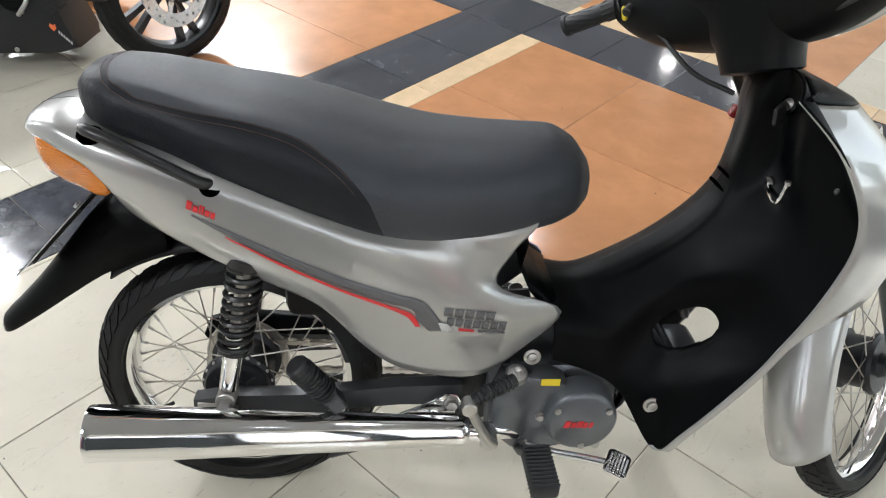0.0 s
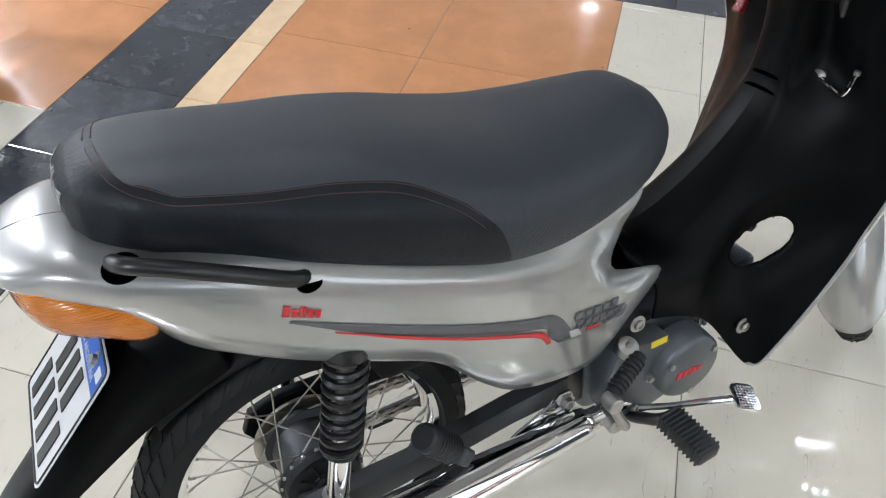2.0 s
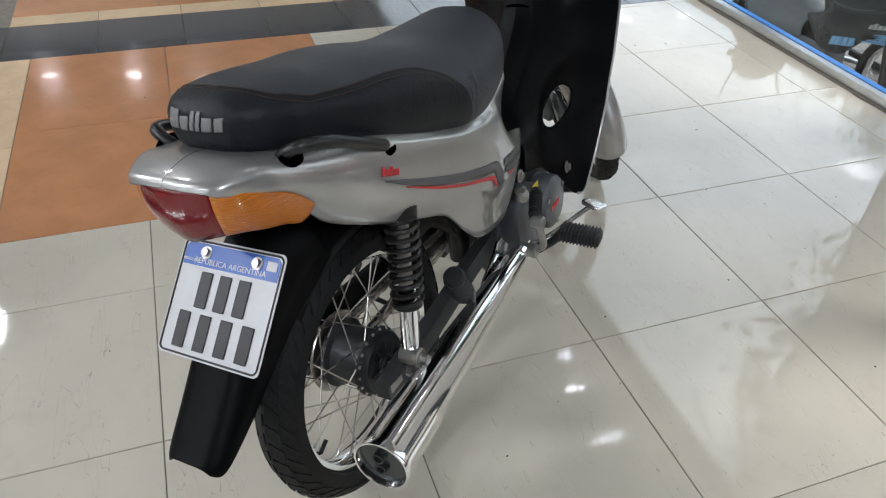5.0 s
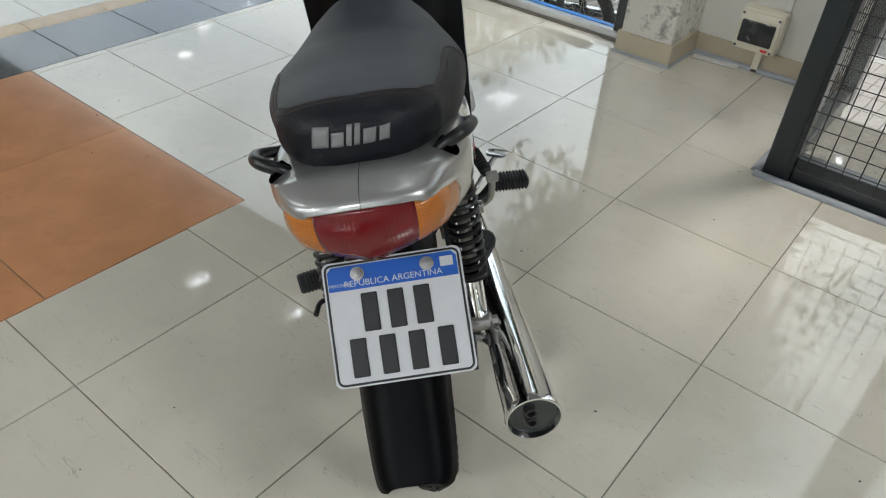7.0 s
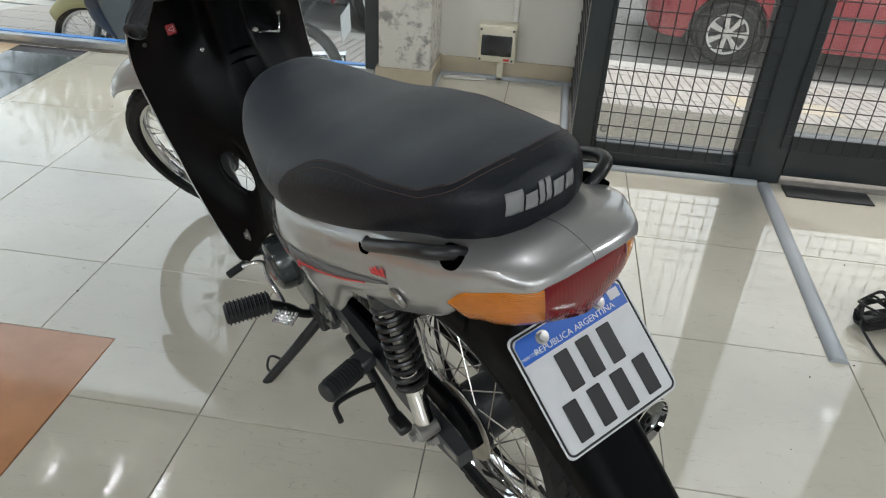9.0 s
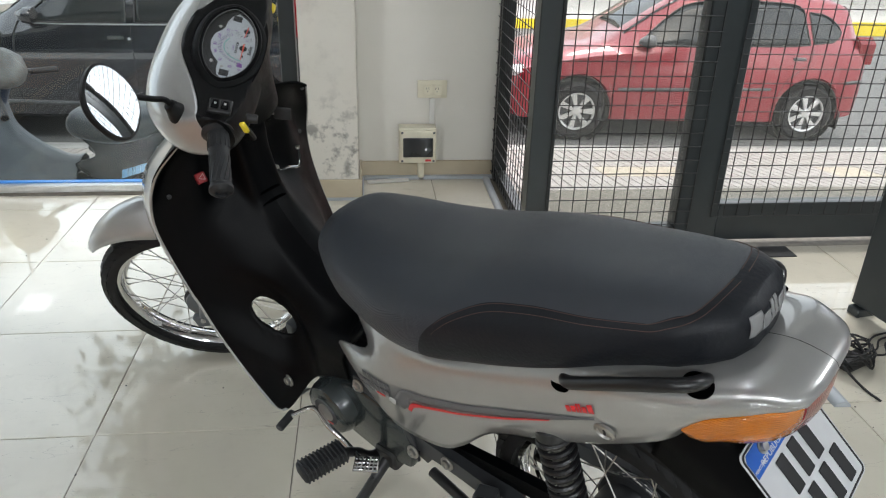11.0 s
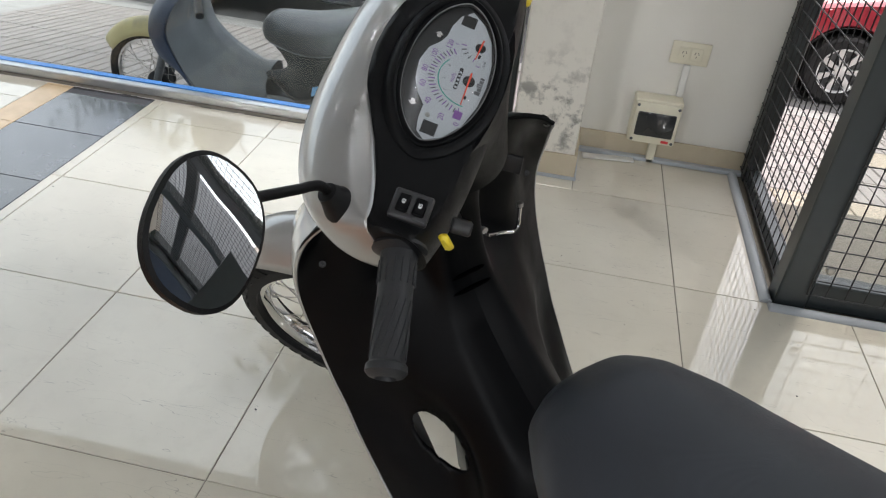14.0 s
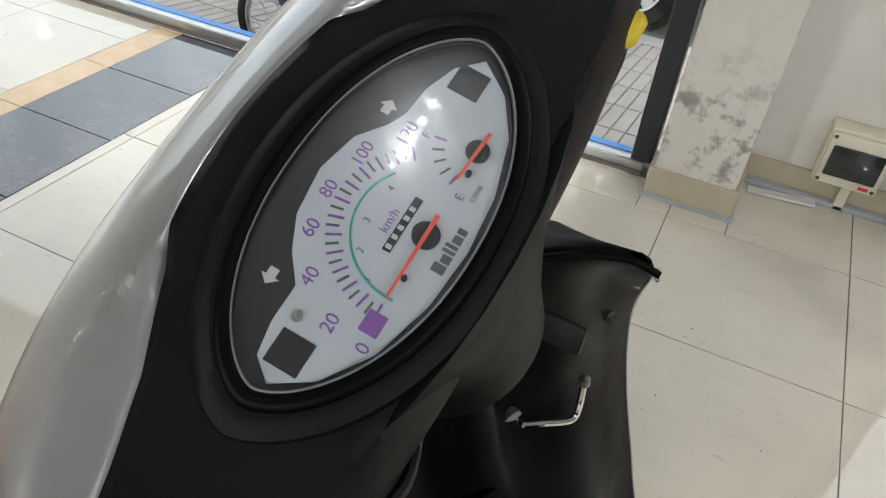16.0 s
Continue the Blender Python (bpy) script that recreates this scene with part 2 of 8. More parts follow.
M_PLASTIC_MATT = mat("matt_black_plastic", (0.003, 0.003, 0.0033), 0.45, var=0.15, var_scale=15, bump=0.3, bump_scale=900, spec=0.25)
M_RUBBER = mat("tyre_rubber", (0.007, 0.007, 0.0075), 0.6, var=0.25, var_scale=20, bump=0.2, bump_scale=250, spec=0.3)
M_GRIP = mat("grip_rubber", (0.014, 0.015, 0.017), 0.5, var=0.1, var_scale=30, bump=0.25, bump_scale=500)
M_CHROME = mat("chrome", (0.86, 0.86, 0.86), 0.06, metal=1.0, var=0.04, var_scale=12, rough_var=0.05)
M_HUB = mat("dark_hub_metal", (0.022, 0.023, 0.026), 0.42, metal=0.4, var=0.2, var_scale=20, bump=0.15, bump_scale=300)
M_SPOKE = mat("steel_spoke", (0.50, 0.47, 0.43), 0.3, metal=1.0, var=0.15, var_scale=30)
M_CAST = mat("grey_cast_metal", (0.120, 0.130, 0.142), 0.34, metal=0.5, var=0.15, var_scale=20, bump=0.15, bump_scale=400, coat=0.25)
M_FRAME = mat("black_frame_paint", (0.012, 0.012, 0.013), 0.33, var=0.2, var_scale=18)
M_SWING = mat("grey_swingarm_paint", (0.060, 0.063, 0.068), 0.38, metal=0.4, var=0.15, var_scale=18)
M_ZINC = mat("zinc_bolt", (0.45, 0.44, 0.42), 0.38, metal=1.0, var=0.1, var_scale=60)
M_SEATSIDE = mat("seat_leatherette", (0.0065, 0.0082, 0.0118), 0.50, var=0.2, var_scale=14, bump=0.35, bump_scale=160, spec=0.3)
M_STITCH = mat("brown_stitch", (0.07, 0.036, 0.028), 0.7)
M_AMBER = mat("amber_lens", (0.56, 0.165, 0.004), 0.12, var=0.12, var_scale=30, coat=0.5)
M_RED = mat("red_lens", (0.169, 0.004, 0.008), 0.16, var=0.1, coat=0.15)
M_HAZARD = mat("red_switch_plastic", (0.22, 0.012, 0.014), 0.4)
M_LOGORED = mat("red_print", (0.62, 0.03, 0.035), 0.35)
M_STRIPE = mat("grey_print", (0.105, 0.105, 0.11), 0.4)
M_SEATPRINT = mat("grey_seat_print", (0.21, 0.21, 0.21), 0.5)
M_PRINT = mat("light_print", (0.55, 0.55, 0.54), 0.5)
M_WHITEP = mat("plate_white", (0.58, 0.59, 0.60), 0.35, var=0.03, var_scale=50, bump=0.05, bump_scale=300)
M_PLATEBLUE = mat("plate_blue", (0.012, 0.10, 0.45), 0.35)
M_RECESS_SHADE = mat("recess_shade_black", (0.0008, 0.0008, 0.0009), 0.8, spec=0.0)
M_MAGNETO = mat("glossy_dark_engine_paint", (0.032, 0.039, 0.040), 0.24, metal=0.3, var=0.12, var_scale=20, coat=0.5)
M_INK = mat("black_ink", (0.015, 0.015, 0.016), 0.45)
M_DIAL = mat("dial_white", (0.515, 0.546, 0.577), 0.5)
M_DIALDARK = mat("dial_grey", (0.014, 0.015, 0.017), 0.4, var=0.1, var_scale=30)
M_PURPLE = mat("purple_print", (0.24, 0.09, 0.36), 0.5)
M_GREEN = mat("green_print", (0.05, 0.42, 0.33), 0.5)
M_NEEDLE = mat("red_needle", (0.85, 0.10, 0.05), 0.4)
M_YELLOW = mat("yellow_plastic", (0.75, 0.58, 0.03), 0.4)
M_LENS = glass_mat("dial_glass", (0.95, 0.96, 0.96), 0.035, 0.015)


def haze_lobe(m, weight, rough):
    """A broad faint gloss from fine wiping scratches."""
    n, l = m.node_tree.nodes, m.node_tree.links
    out = n["Material Output"]
    src = out.inputs[0].links[0].from_socket
    g2 = n.new("ShaderNodeBsdfGlossy")
    g2.inputs["Roughness"].default_value = rough
    mx = n.new("ShaderNodeMixShader")
    mx.inputs[0].default_value = weight
    l.new(src, mx.inputs[1])
    l.new(g2.outputs[0], mx.inputs[2])
    l.new(mx.outputs[0], out.inputs[0])


haze_lobe(M_LENS, 0.022, 0.20)
M_HAZEGLASS = glass_mat("hazed_gate_glass", (0.93, 0.95, 0.94), 0.03)


def veil(m, color, weight):
    """An even pale diffuse share that puts reflected haze into the glass."""
    n, l = m.node_tree.nodes, m.node_tree.links
    out = n["Material Output"]
    src = out.inputs[0].links[0].from_socket
    d = n.new("ShaderNodeBsdfDiffuse")
    d.inputs[0].default_value = (*color, 1)
    mx = n.new("ShaderNodeMixShader")
    mx.inputs[0].default_value = weight
    l.new(src, mx.inputs[1])
    l.new(d.outputs[0], mx.inputs[2])
    l.new(mx.outputs[0], out.inputs[0])


# washed-out haze over the street view, painted into the gate panes
veil(M_HAZEGLASS, (0.6, 0.58, 0.55), 0.07)
M_MIRROR = mat("mirror_glass", (0.85, 0.87, 0.88), 0.015, metal=1.0)


def seat_mat():
    m = mat("seat_ribbed_cover", (0.0120, 0.0172, 0.0270), 0.50, var=0.12, var_scale=9, spec=0.8)
    n, l = m.node_tree.nodes, m.node_tree.links
    n["Principled BSDF"].inputs["Sheen Weight"].default_value = 0.04
    n["Principled BSDF"].inputs["Sheen Roughness"].default_value = 0.4
    tc = n.new("ShaderNodeTexCoord")
    w = n.new("ShaderNodeTexWave")
    w.wave_type, w.bands_direction = 'BANDS', 'Y'
    w.inputs["Scale"].default_value = 420.0
    w.inputs["Distortion"].default_value = 0.3
    l.new(tc.outputs["Object"], w.inputs["Vector"])
    b = n.new("ShaderNodeBump")
    b.inputs["Strength"].default_value = 0.28
    b.inputs["Distance"].default_value = 0.001
    l.new(w.outputs["Fac"], b.inputs["Height"])
    l.new(b.outputs[0], n["Principled BSDF"].inputs["Normal"])
    return m


M_SEAT = seat_mat()


def ribbed(m, scale, strength, direction):
    """Fine moulded ribs."""
    n, l = m.node_tree.nodes, m.node_tree.links
    tc = n.new("ShaderNodeTexCoord")
    w = n.new("ShaderNodeTexWave")
    w.wave_type, w.bands_direction = 'BANDS', direction
    w.inputs["Scale"].default_value = scale
    l.new(tc.outputs["Object"], w.inputs["Vector"])
    b = n.new("ShaderNodeBump")
    b.inputs["Strength"].default_value = strength
    b.inputs["Distance"].default_value = 0.002
    l.new(w.outputs["Fac"], b.inputs["Height"])
    l.new(b.outputs[0], n["Principled BSDF"].inputs["Normal"])


ribbed(M_AMBER, 95.0, 0.45, 'Z')
ribbed(M_RED, 60.0, 0.08, 'Y')

# ---- mesh helpers ----
def part(name, bm, material, parent=None, label="", smooth=True, kind=""):
    me = bpy.data.meshes.new(name)
    bmesh.ops.recalc_face_normals(bm, faces=bm.faces)
    bm.to_mesh(me)
    bm.free()
    if material is not None:
        for one in (material if isinstance(material, (list, tuple)) else [material]):
            me.materials.append(one)
    if smooth:
        me.shade_smooth()
        me.set_sharp_from_angle(angle=radians(38))
    ob = new(name, me)
    if parent is not None:
        ob.parent = parent
    if label or kind:
        tagged(ob, label, kind=kind)
    return ob


def thing(name, m, label, category, group="", kind=""):
    ob = new(name)
    ob.empty_display_size = 0.1
    ob.matrix_world = m
    return tagged(ob, label, category, group, kind)


def add_box(bm, x0, x1, y0, y1, z0, z1, bevel=0.0, m=None, seg=1):
    r = bmesh.ops.create_cube(bm, size=1.0)
    vs = r["verts"]
    bmesh.ops.scale(bm, vec=(x1 - x0, y1 - y0, z1 - z0), verts=vs)
    bmesh.ops.translate(bm, vec=((x0 + x1) / 2, (y0 + y1) / 2, (z0 + z1) / 2), verts=vs)
    if m is not None:
        bmesh.ops.transform(bm, matrix=m, verts=vs)
    if bevel > 0:
        es = list({e for v in vs for e in v.link_edges})
        bmesh.ops.bevel(bm, geom=es, offset=bevel, segments=seg, affect='EDGES', profile=0.5)
    return bm


def box(x0, x1, y0, y1, z0, z1, bevel=0.0, m=None, seg=1):
    return add_box(bmesh.new(), x0, x1, y0, y1, z0, z1, bevel, m, seg)


def add_loft(bm, rings, closed=True, cap=True):
    rows = [[bm.verts.new(p) for p in ring] for ring in rings]
    n = len(rows[0])
    for a, b in zip(rows, rows[1:]):
        for i in range(n if closed else n - 1):
            j = (i + 1) % n
            bm.faces.new((a[i], a[j], b[j], b[i]))
    if cap and closed:
        bm.faces.new(rows[0])
        bm.faces.new(rows[-1])
    return bm


def loft(rings, closed=True, cap=True):
    return add_loft(bmesh.new(), rings, closed, cap)


def add_tube(bm, pts, r, seg=10, closed=False):
    pts = [Vector(p) for p in pts]
    n = len(pts)
    rs = r if isinstance(r, (list, tuple)) else [r] * n
    up, rings = None, []
    for i, p in enumerate(pts):
        a = pts[(i - 1) % n] if closed or i > 0 else p
        b = pts[(i + 1) % n] if closed or i < n - 1 else p
        d = (b - a).normalized()
        if up is None:
            up = d.orthogonal().normalized()
        up = (up - d * up.dot(d)).normalized()
        s = d.cross(up)
        rings.append([p + rs[i] * (math.cos(2 * math.pi * k / seg) * up + math.sin(2 * math.pi * k / seg) * s) for k in range(seg)])
    if closed:
        rings.append(rings[0])
    return add_loft(bm, rings, True, not closed)


def tube(pts, r, seg=10, closed=False):
    return add_tube(bmesh.new(), pts, r, seg, closed)


def smooth_path(pts, k=6):
    """Catmull-Rom points through pts."""
    p = [Vector(q) for q in pts]
    p = [2 * p[0] - p[1]] + p + [2 * p[-1] - p[-2]]
    res = []
    for i in range(1, len(p) - 2):
        for s in range(k):
            t = s / k
            a, b, c, d = p[i - 1], p[i], p[i + 1], p[i + 2]
            res.append(0.5 * ((2 * b) + (c - a) * t + (2 * a - 5 * b + 4 * c - d) * t * t + (3 * b - a - 3 * c + d) * t ** 3))
    res.append(p[-2])
    return res


def add_lathe(bm, prof, m=None, seg=32):
    """prof: (radius, height) rows, turned about z, then moved by m."""
    m = m or Matrix()
    rings = [[m @ Vector((max(r, 1e-5) * math.cos(2 * math.pi * k / seg), max(r, 1e-5) * math.sin(2 * math.pi * k / seg), h))
              for k in range(seg)] for r, h in prof]
    return add_loft(bm, rings, True, prof[0] != prof[-1])


def lathe(prof, m=None, seg=32):
    return add_lathe(bmesh.new(), prof, m, seg)


def axis_m(p, d):
    """Matrix that takes z to the way d, at p."""
    return Matrix.Translation(p) @ Vector(d).to_track_quat("Z", "Y").to_matrix().to_4x4()


def add_cyl(bm, a, b, r, seg=16, r2=None, bevel=0.0):
    a, b = Vector(a), Vector(b)
    h = (b - a).length
    r2 = r if r2 is None else r2
    prof = [(0, 0), (r - bevel, 0), (r, bevel), (r2, h - bevel), (r2 - bevel, h), (0, h)] if bevel > 0 else [(0, 0), (r, 0), (r2, h), (0, h)]
    return add_lathe(bm, prof, axis_m(a, b - a), seg)


def cyl(a, b, r, seg=16, r2=None, bevel=0.0):
    return add_cyl(bmesh.new(), a, b, r, seg, r2, bevel)


def add_prism(bm, poly, y0, y1, plane="xz", bevel=0.0):
    """poly: 2D outline, pulled from y0 to y1 along the third axis."""
    def at(p, d):
        return {"xz": (p[0], d, p[1]), "xy": (p[0], p[1], d), "yz": (d, p[0], p[1])}[plane]
    a = [bm.verts.new(at(p, y0)) for p in poly]
    b = [bm.verts.new(at(p, y1)) for p in poly]
    fa, fb = bm.faces.new(a), bm.faces.new(b)
    n = len(poly)
    for i in range(n):
        j = (i + 1) % n
        bm.faces.new((a[i], a[j], b[j], b[i]))
    if bevel > 0:
        es = list(fa.edges) + list(fb.edges)
        bmesh.ops.bevel(bm, geom=es, offset=bevel, segments=2, affect='EDGES', profile=0.5)
    return bm


def prism(poly, y0, y1, plane="xz", bevel=0.0):
    return add_prism(bmesh.new(), poly, y0, y1, plane, bevel)


def on(m, bm):
    bmesh.ops.transform(bm, matrix=m, verts=bm.verts)
    return bm


# ---- the room ----
WIN_Y, WALL_Y, GATE_Y = 1.20, 1.37, 0.50
ROOM_X0, ROOM_X1, ROOM_Y0, CEIL = -9.8, 4.0, -7.0, 3.1
bm = box(ROOM_X0, ROOM_X1, ROOM_Y0, 0.62, CEIL, CEIL + 0.2)
add_box(bm, ROOM_X0, 0.34, 0.62, 1.6, CEIL, CEIL + 0.2)
tagged(part("ceiling", bm, M_CEIL), "grey painted plaster ceiling", kind="structure")
tagged(part("wall_south", box(ROOM_X0, ROOM_X1, ROOM_Y0 - 0.2, ROOM_Y0, -0.1, CEIL), M_BACKWALL), "plain grey painted back wall", kind="structure")
tagged(part("wall_west", box(ROOM_X0 - 0.2, ROOM_X0, ROOM_Y0 - 0.2, 1.6, -0.1, CEIL), M_WALL), "plain cream painted side wall", kind="structure")
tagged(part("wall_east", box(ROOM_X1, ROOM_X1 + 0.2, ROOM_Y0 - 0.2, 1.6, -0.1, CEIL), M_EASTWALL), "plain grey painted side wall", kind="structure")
tagged(part("wall_socket", box(-0.60, 0.34, WALL_Y, WALL_Y + 0.15, -0.5, CEIL), M_WALL), "cream painted wall with electric sockets", kind="structure")
tagged(part("wall_above_window", box(ROOM_X0, -0.62, WIN_Y - 0.02, WIN_Y + 0.13, 2.5, CEIL), M_WALL), "cream painted wall above the shop window", kind="structure")
tagged(part("wall_above_gate", box(0.27, ROOM_X1, GATE_Y, GATE_Y + 0.15, 2.5, CEIL), M_WALL), "cream painted wall above the gate", kind="structure")
tagged(part("wall_column", box(-0.58, -0.345, 1.085, WALL_Y - 0.003, 0, CEIL, 0.004), M_COLUMN), "cream painted column with scuffed dirty paint", kind="structure")
tagged(part("skirting_wall", box(-0.344, 0.31, WALL_Y - 0.014, WALL_Y - 0.001, 0, 0.085, 0.002), M_SKIRT), "beige ceramic skirting tile", kind="structure")
bm = box(-0.592, -0.333, 1.073, 1.085, 0, 0.095, 0.002)
add_box(bm, -0.345, -0.333, 1.0855, WALL_Y - 0.015, 0, 0.095, 0.002)
add_box(bm, -0.592, -0.580, 1.0855, WIN_Y - 0.03, 0, 0.095, 0.002)
tagged(part("skirting_column", bm, M_SKIRT), "beige ceramic skirting round the column", kind="structure")
bm = box(-0.60, -0.325, 1.066, 1.072, 0, 0.012)
add_box(bm, -0.332, -0.325, 1.073, WALL_Y - 0.02, 0, 0.012)
add_box(bm, -0.325, 0.31, WALL_Y - 0.045, WALL_Y - 0.016, 0, 0.016, 0.003)
tagged(part("floor_trim", bm, M_PVC), "grey plastic cable trim along the skirting", kind="structure")

# shop window
win = thing("window_1", pose(0, 0, 0), "large shop window in an aluminium frame", "window", kind="structure")
part("pane", box(ROOM_X0 + 0.05, -0.67, WIN_Y + 0.012, WIN_Y + 0.018, 0.045, 2.47), M_GLASS, win, "clear shop window glass").visible_shadow = False
part("frame_bottom", box(ROOM_X0, -0.62, WIN_Y - 0.02, WIN_Y + 0.05, 0.0, 0.042, 0.004), M_ALU, win)
part("frame_top", box(ROOM_X0, -0.62, WIN_Y - 0.02, WIN_Y + 0.05, 2.46, 2.498, 0.004), M_STEEL, win)
part("frame_side", box(-0.665, -0.60, WIN_Y - 0.02, WIN_Y + 0.05, 0.043, 2.458, 0.004), M_STEEL, win, "dark steel upright")
part("blue_strip", box(ROOM_X0 + 0.05, -0.67, WIN_Y + 0.019, WIN_Y + 0.0495, 0.0422, 0.046), M_BLUE, win, "blue adhesive tape along the sill")
part("seal", box(ROOM_X0, -0.62, WIN_Y - 0.028, WIN_Y - 0.021, 0.0, 0.012), M_GROUT, win)


# ---- floor pieces ----
def tile_piece(x0, x1, y0, y1, gap=0.0012, h=0.009):
    key = (round(x1 - x0, 3), round(y1 - y0, 3))
    if key not in TILES:
        a, b = key[0] / 2 - gap, key[1] / 2 - gap
        c = 0.0012
        vs = [(sx * (a - q), sy * (b - q), z) for z, q in ((0, c), (-c, 0), (-h, 0)) for sx, sy in ((-1, -1), (1, -1), (1, 1), (-1, 1))]
        fs = [(0, 1, 2, 3)] + [(k * 4 + i, k * 4 + 4 + i, k * 4 + 4 + (i + 1) % 4, k * 4 + (i + 1) % 4) for k in (0, 1) for i in range(4)]
        me = bpy.data.meshes.new("tile")
        me.from_pydata(vs, [], fs)
        me.update()
        TILES[key] = me
    return TILES[key]


def lay(x0, x1, y0, y1, xs, ys, material, parent):
    """Tiles of the grid xs by ys, cut to the field."""
    xs = [x0] + [x for x in xs if x0 + 0.004 < x < x1 - 0.004] + [x1]
    ys = [y0] + [y for y in ys if y0 + 0.004 < y < y1 - 0.004] + [y1]
    for a, b in zip(xs, xs[1:]):
        for c, d in zip(ys, ys[1:]):
            me = tile_piece(a, b, c, d)
            key = (me.name, material.name)
            if key not in TILES:
                TILES[key] = me.copy()
                TILES[key].materials.append(material)
            ob = new("tile", TILES[key])
            ob.parent = parent
            ob.location = ((a + b) / 2, (c + d) / 2, random.uniform(-0.0002, 0.0002))


TILES = {}
TX0, TXM, TX1 = -2.040, -1.427, -0.804
TY0, TYM, TY1 = -1.905, -1.403, -0.800
DY0, DY1, DX0, DX1 = -2.360, -2.015, -2.400, -2.040

# ---- gate ----
gate = thing("gate", pose(0, 0, 0), "dark grey steel entrance gate with wire mesh panels", "gate")
part("post", box(0.285, 0.375, GATE_Y + 0.002, GATE_Y + 0.08, 0.0, 2.5, 0.004), M_STEEL, gate)
part("post", box(0.885, 1.055, GATE_Y + 0.002, GATE_Y + 0.08, 0.0, 2.5, 0.004), M_STEEL, gate)
part("post", box(1.78, 1.95, GATE_Y + 0.002, GATE_Y + 0.08, 0.0, 2.5, 0.004), M_STEEL, gate)
part("post", box(0.30, 0.36, WALL_Y - 0.085, WALL_Y - 0.002, 0.0, 2.5, 0.004), M_STEEL, gate)
part("rail", box(0.376, 0.884, GATE_Y + 0.01, GATE_Y + 0.07, 0.0, 0.09, 0.004), M_STEEL, gate)
part("rail", box(1.056, 1.779, GATE_Y + 0.01, GATE_Y + 0.07, 0.03, 0.185, 0.004), M_STEEL, gate)
part("rail", box(0.305, 0.355, GATE_Y + 0.081, WALL_Y - 0.086, 0.0, 0.06, 0.004), M_STEEL, gate)


def mesh_panel(a0, a1, z0, z1, at, axis, step=0.052, r=0.0021):
    bm = bmesh.new()
    n = int((a1 - a0) / step)
    for i in range(n + 1):
        a = a0 + i * step
        p = (a, at, z0), (a, at, z1)
        add_tube(bm, [(at, q[0], q[2]) if axis == "y" else q for q in p], r, 5)
    for i in range(int((z1 - z0) / step) + 1):
        z = z0 + i * step
        p = (a0, at - 2 * r, z), (a1, at - 2 * r, z)
        add_tube(bm, [(at - 2 * r, q[0], q[2]) if axis == "y" else q for q in p], r, 5)
    return bm


part("wire_mesh", mesh_panel(0.36, 0.935, 0.06, 2.4, GATE_Y - 0.006, "x"), M_WIRE, gate, "black welded wire mesh")
part("wire_mesh", mesh_panel(1.02, 1.82, 0.14, 2.4, GATE_Y - 0.006, "x"), M_WIRE, gate, "black welded wire mesh")
part("wire_mesh", mesh_panel(GATE_Y + 0.03, WALL_Y - 0.03, 0.04, 2.4, 0.296, "y"), M_WIRE, gate, "black welded wire mesh")

for x0, x1, z0 in ((0.376, 0.884, 0.091), (1.056, 1.779, 0.186)):
    part("pane", box(x0, x1, GATE_Y + 0.037, GATE_Y + 0.042, z0, 2.49), M_HAZEGLASS, gate, "glass pane behind the mesh, haze put into its colour").visible_shadow = False
part("post", box(2.72, 2.86, GATE_Y + 0.002, GATE_Y + 0.08, 0.0, 2.5, 0.004), M_STEEL, gate)
part("post", box(3.86, 3.996, GATE_Y + 0.002, GATE_Y + 0.08, 0.0, 2.5, 0.004), M_STEEL, gate)
part("rail", box(1.951, 2.719, GATE_Y + 0.01, GATE_Y + 0.07, 0.03, 0.185, 0.004), M_STEEL, gate)
part("rail", box(2.861, 3.859, GATE_Y + 0.01, GATE_Y + 0.07, 0.0, 0.09, 0.004), M_STEEL, gate)
part("rail", box(1.951, 2.719, GATE_Y + 0.01, GATE_Y + 0.07, 1.96, 2.10, 0.004), M_STEEL, gate)
part("rail", box(2.861, 3.859, GATE_Y + 0.01, GATE_Y + 0.07, 1.96, 2.10, 0.004), M_STEEL, gate)
part("wire_mesh", mesh_panel(1.93, 2.74, 0.14, 2.4, GATE_Y - 0.006, "x"), M_WIRE, gate, "black welded wire mesh")
part("wire_mesh", mesh_panel(2.84, 3.88, 0.06, 2.4, GATE_Y - 0.006, "x"), M_WIRE, gate, "black welded wire mesh")
# dark steel door and red pillar on the wall beside the gate
door = thing("door_1", pose(3.998, 0, 0), "dark blue-grey steel door beside the gate", "door", kind="structure")
part("leaf", box(-0.05, 0.0, -0.36, 0.46, 0.004, 2.9, 0.004), M_DARKDOOR, door)
for y in (-0.36, 0.05, 0.40):
    part("stile", box(-0.075, -0.0505, y, y + 0.06, 0.004, 2.9, 0.004), M_STEEL, door)
tagged(part("pillar_red", box(3.93, 3.998, -0.60, -0.40, 0.0, 3.09, 0.004), M_REDPILLAR), "dark red painted pillar", kind="structure")

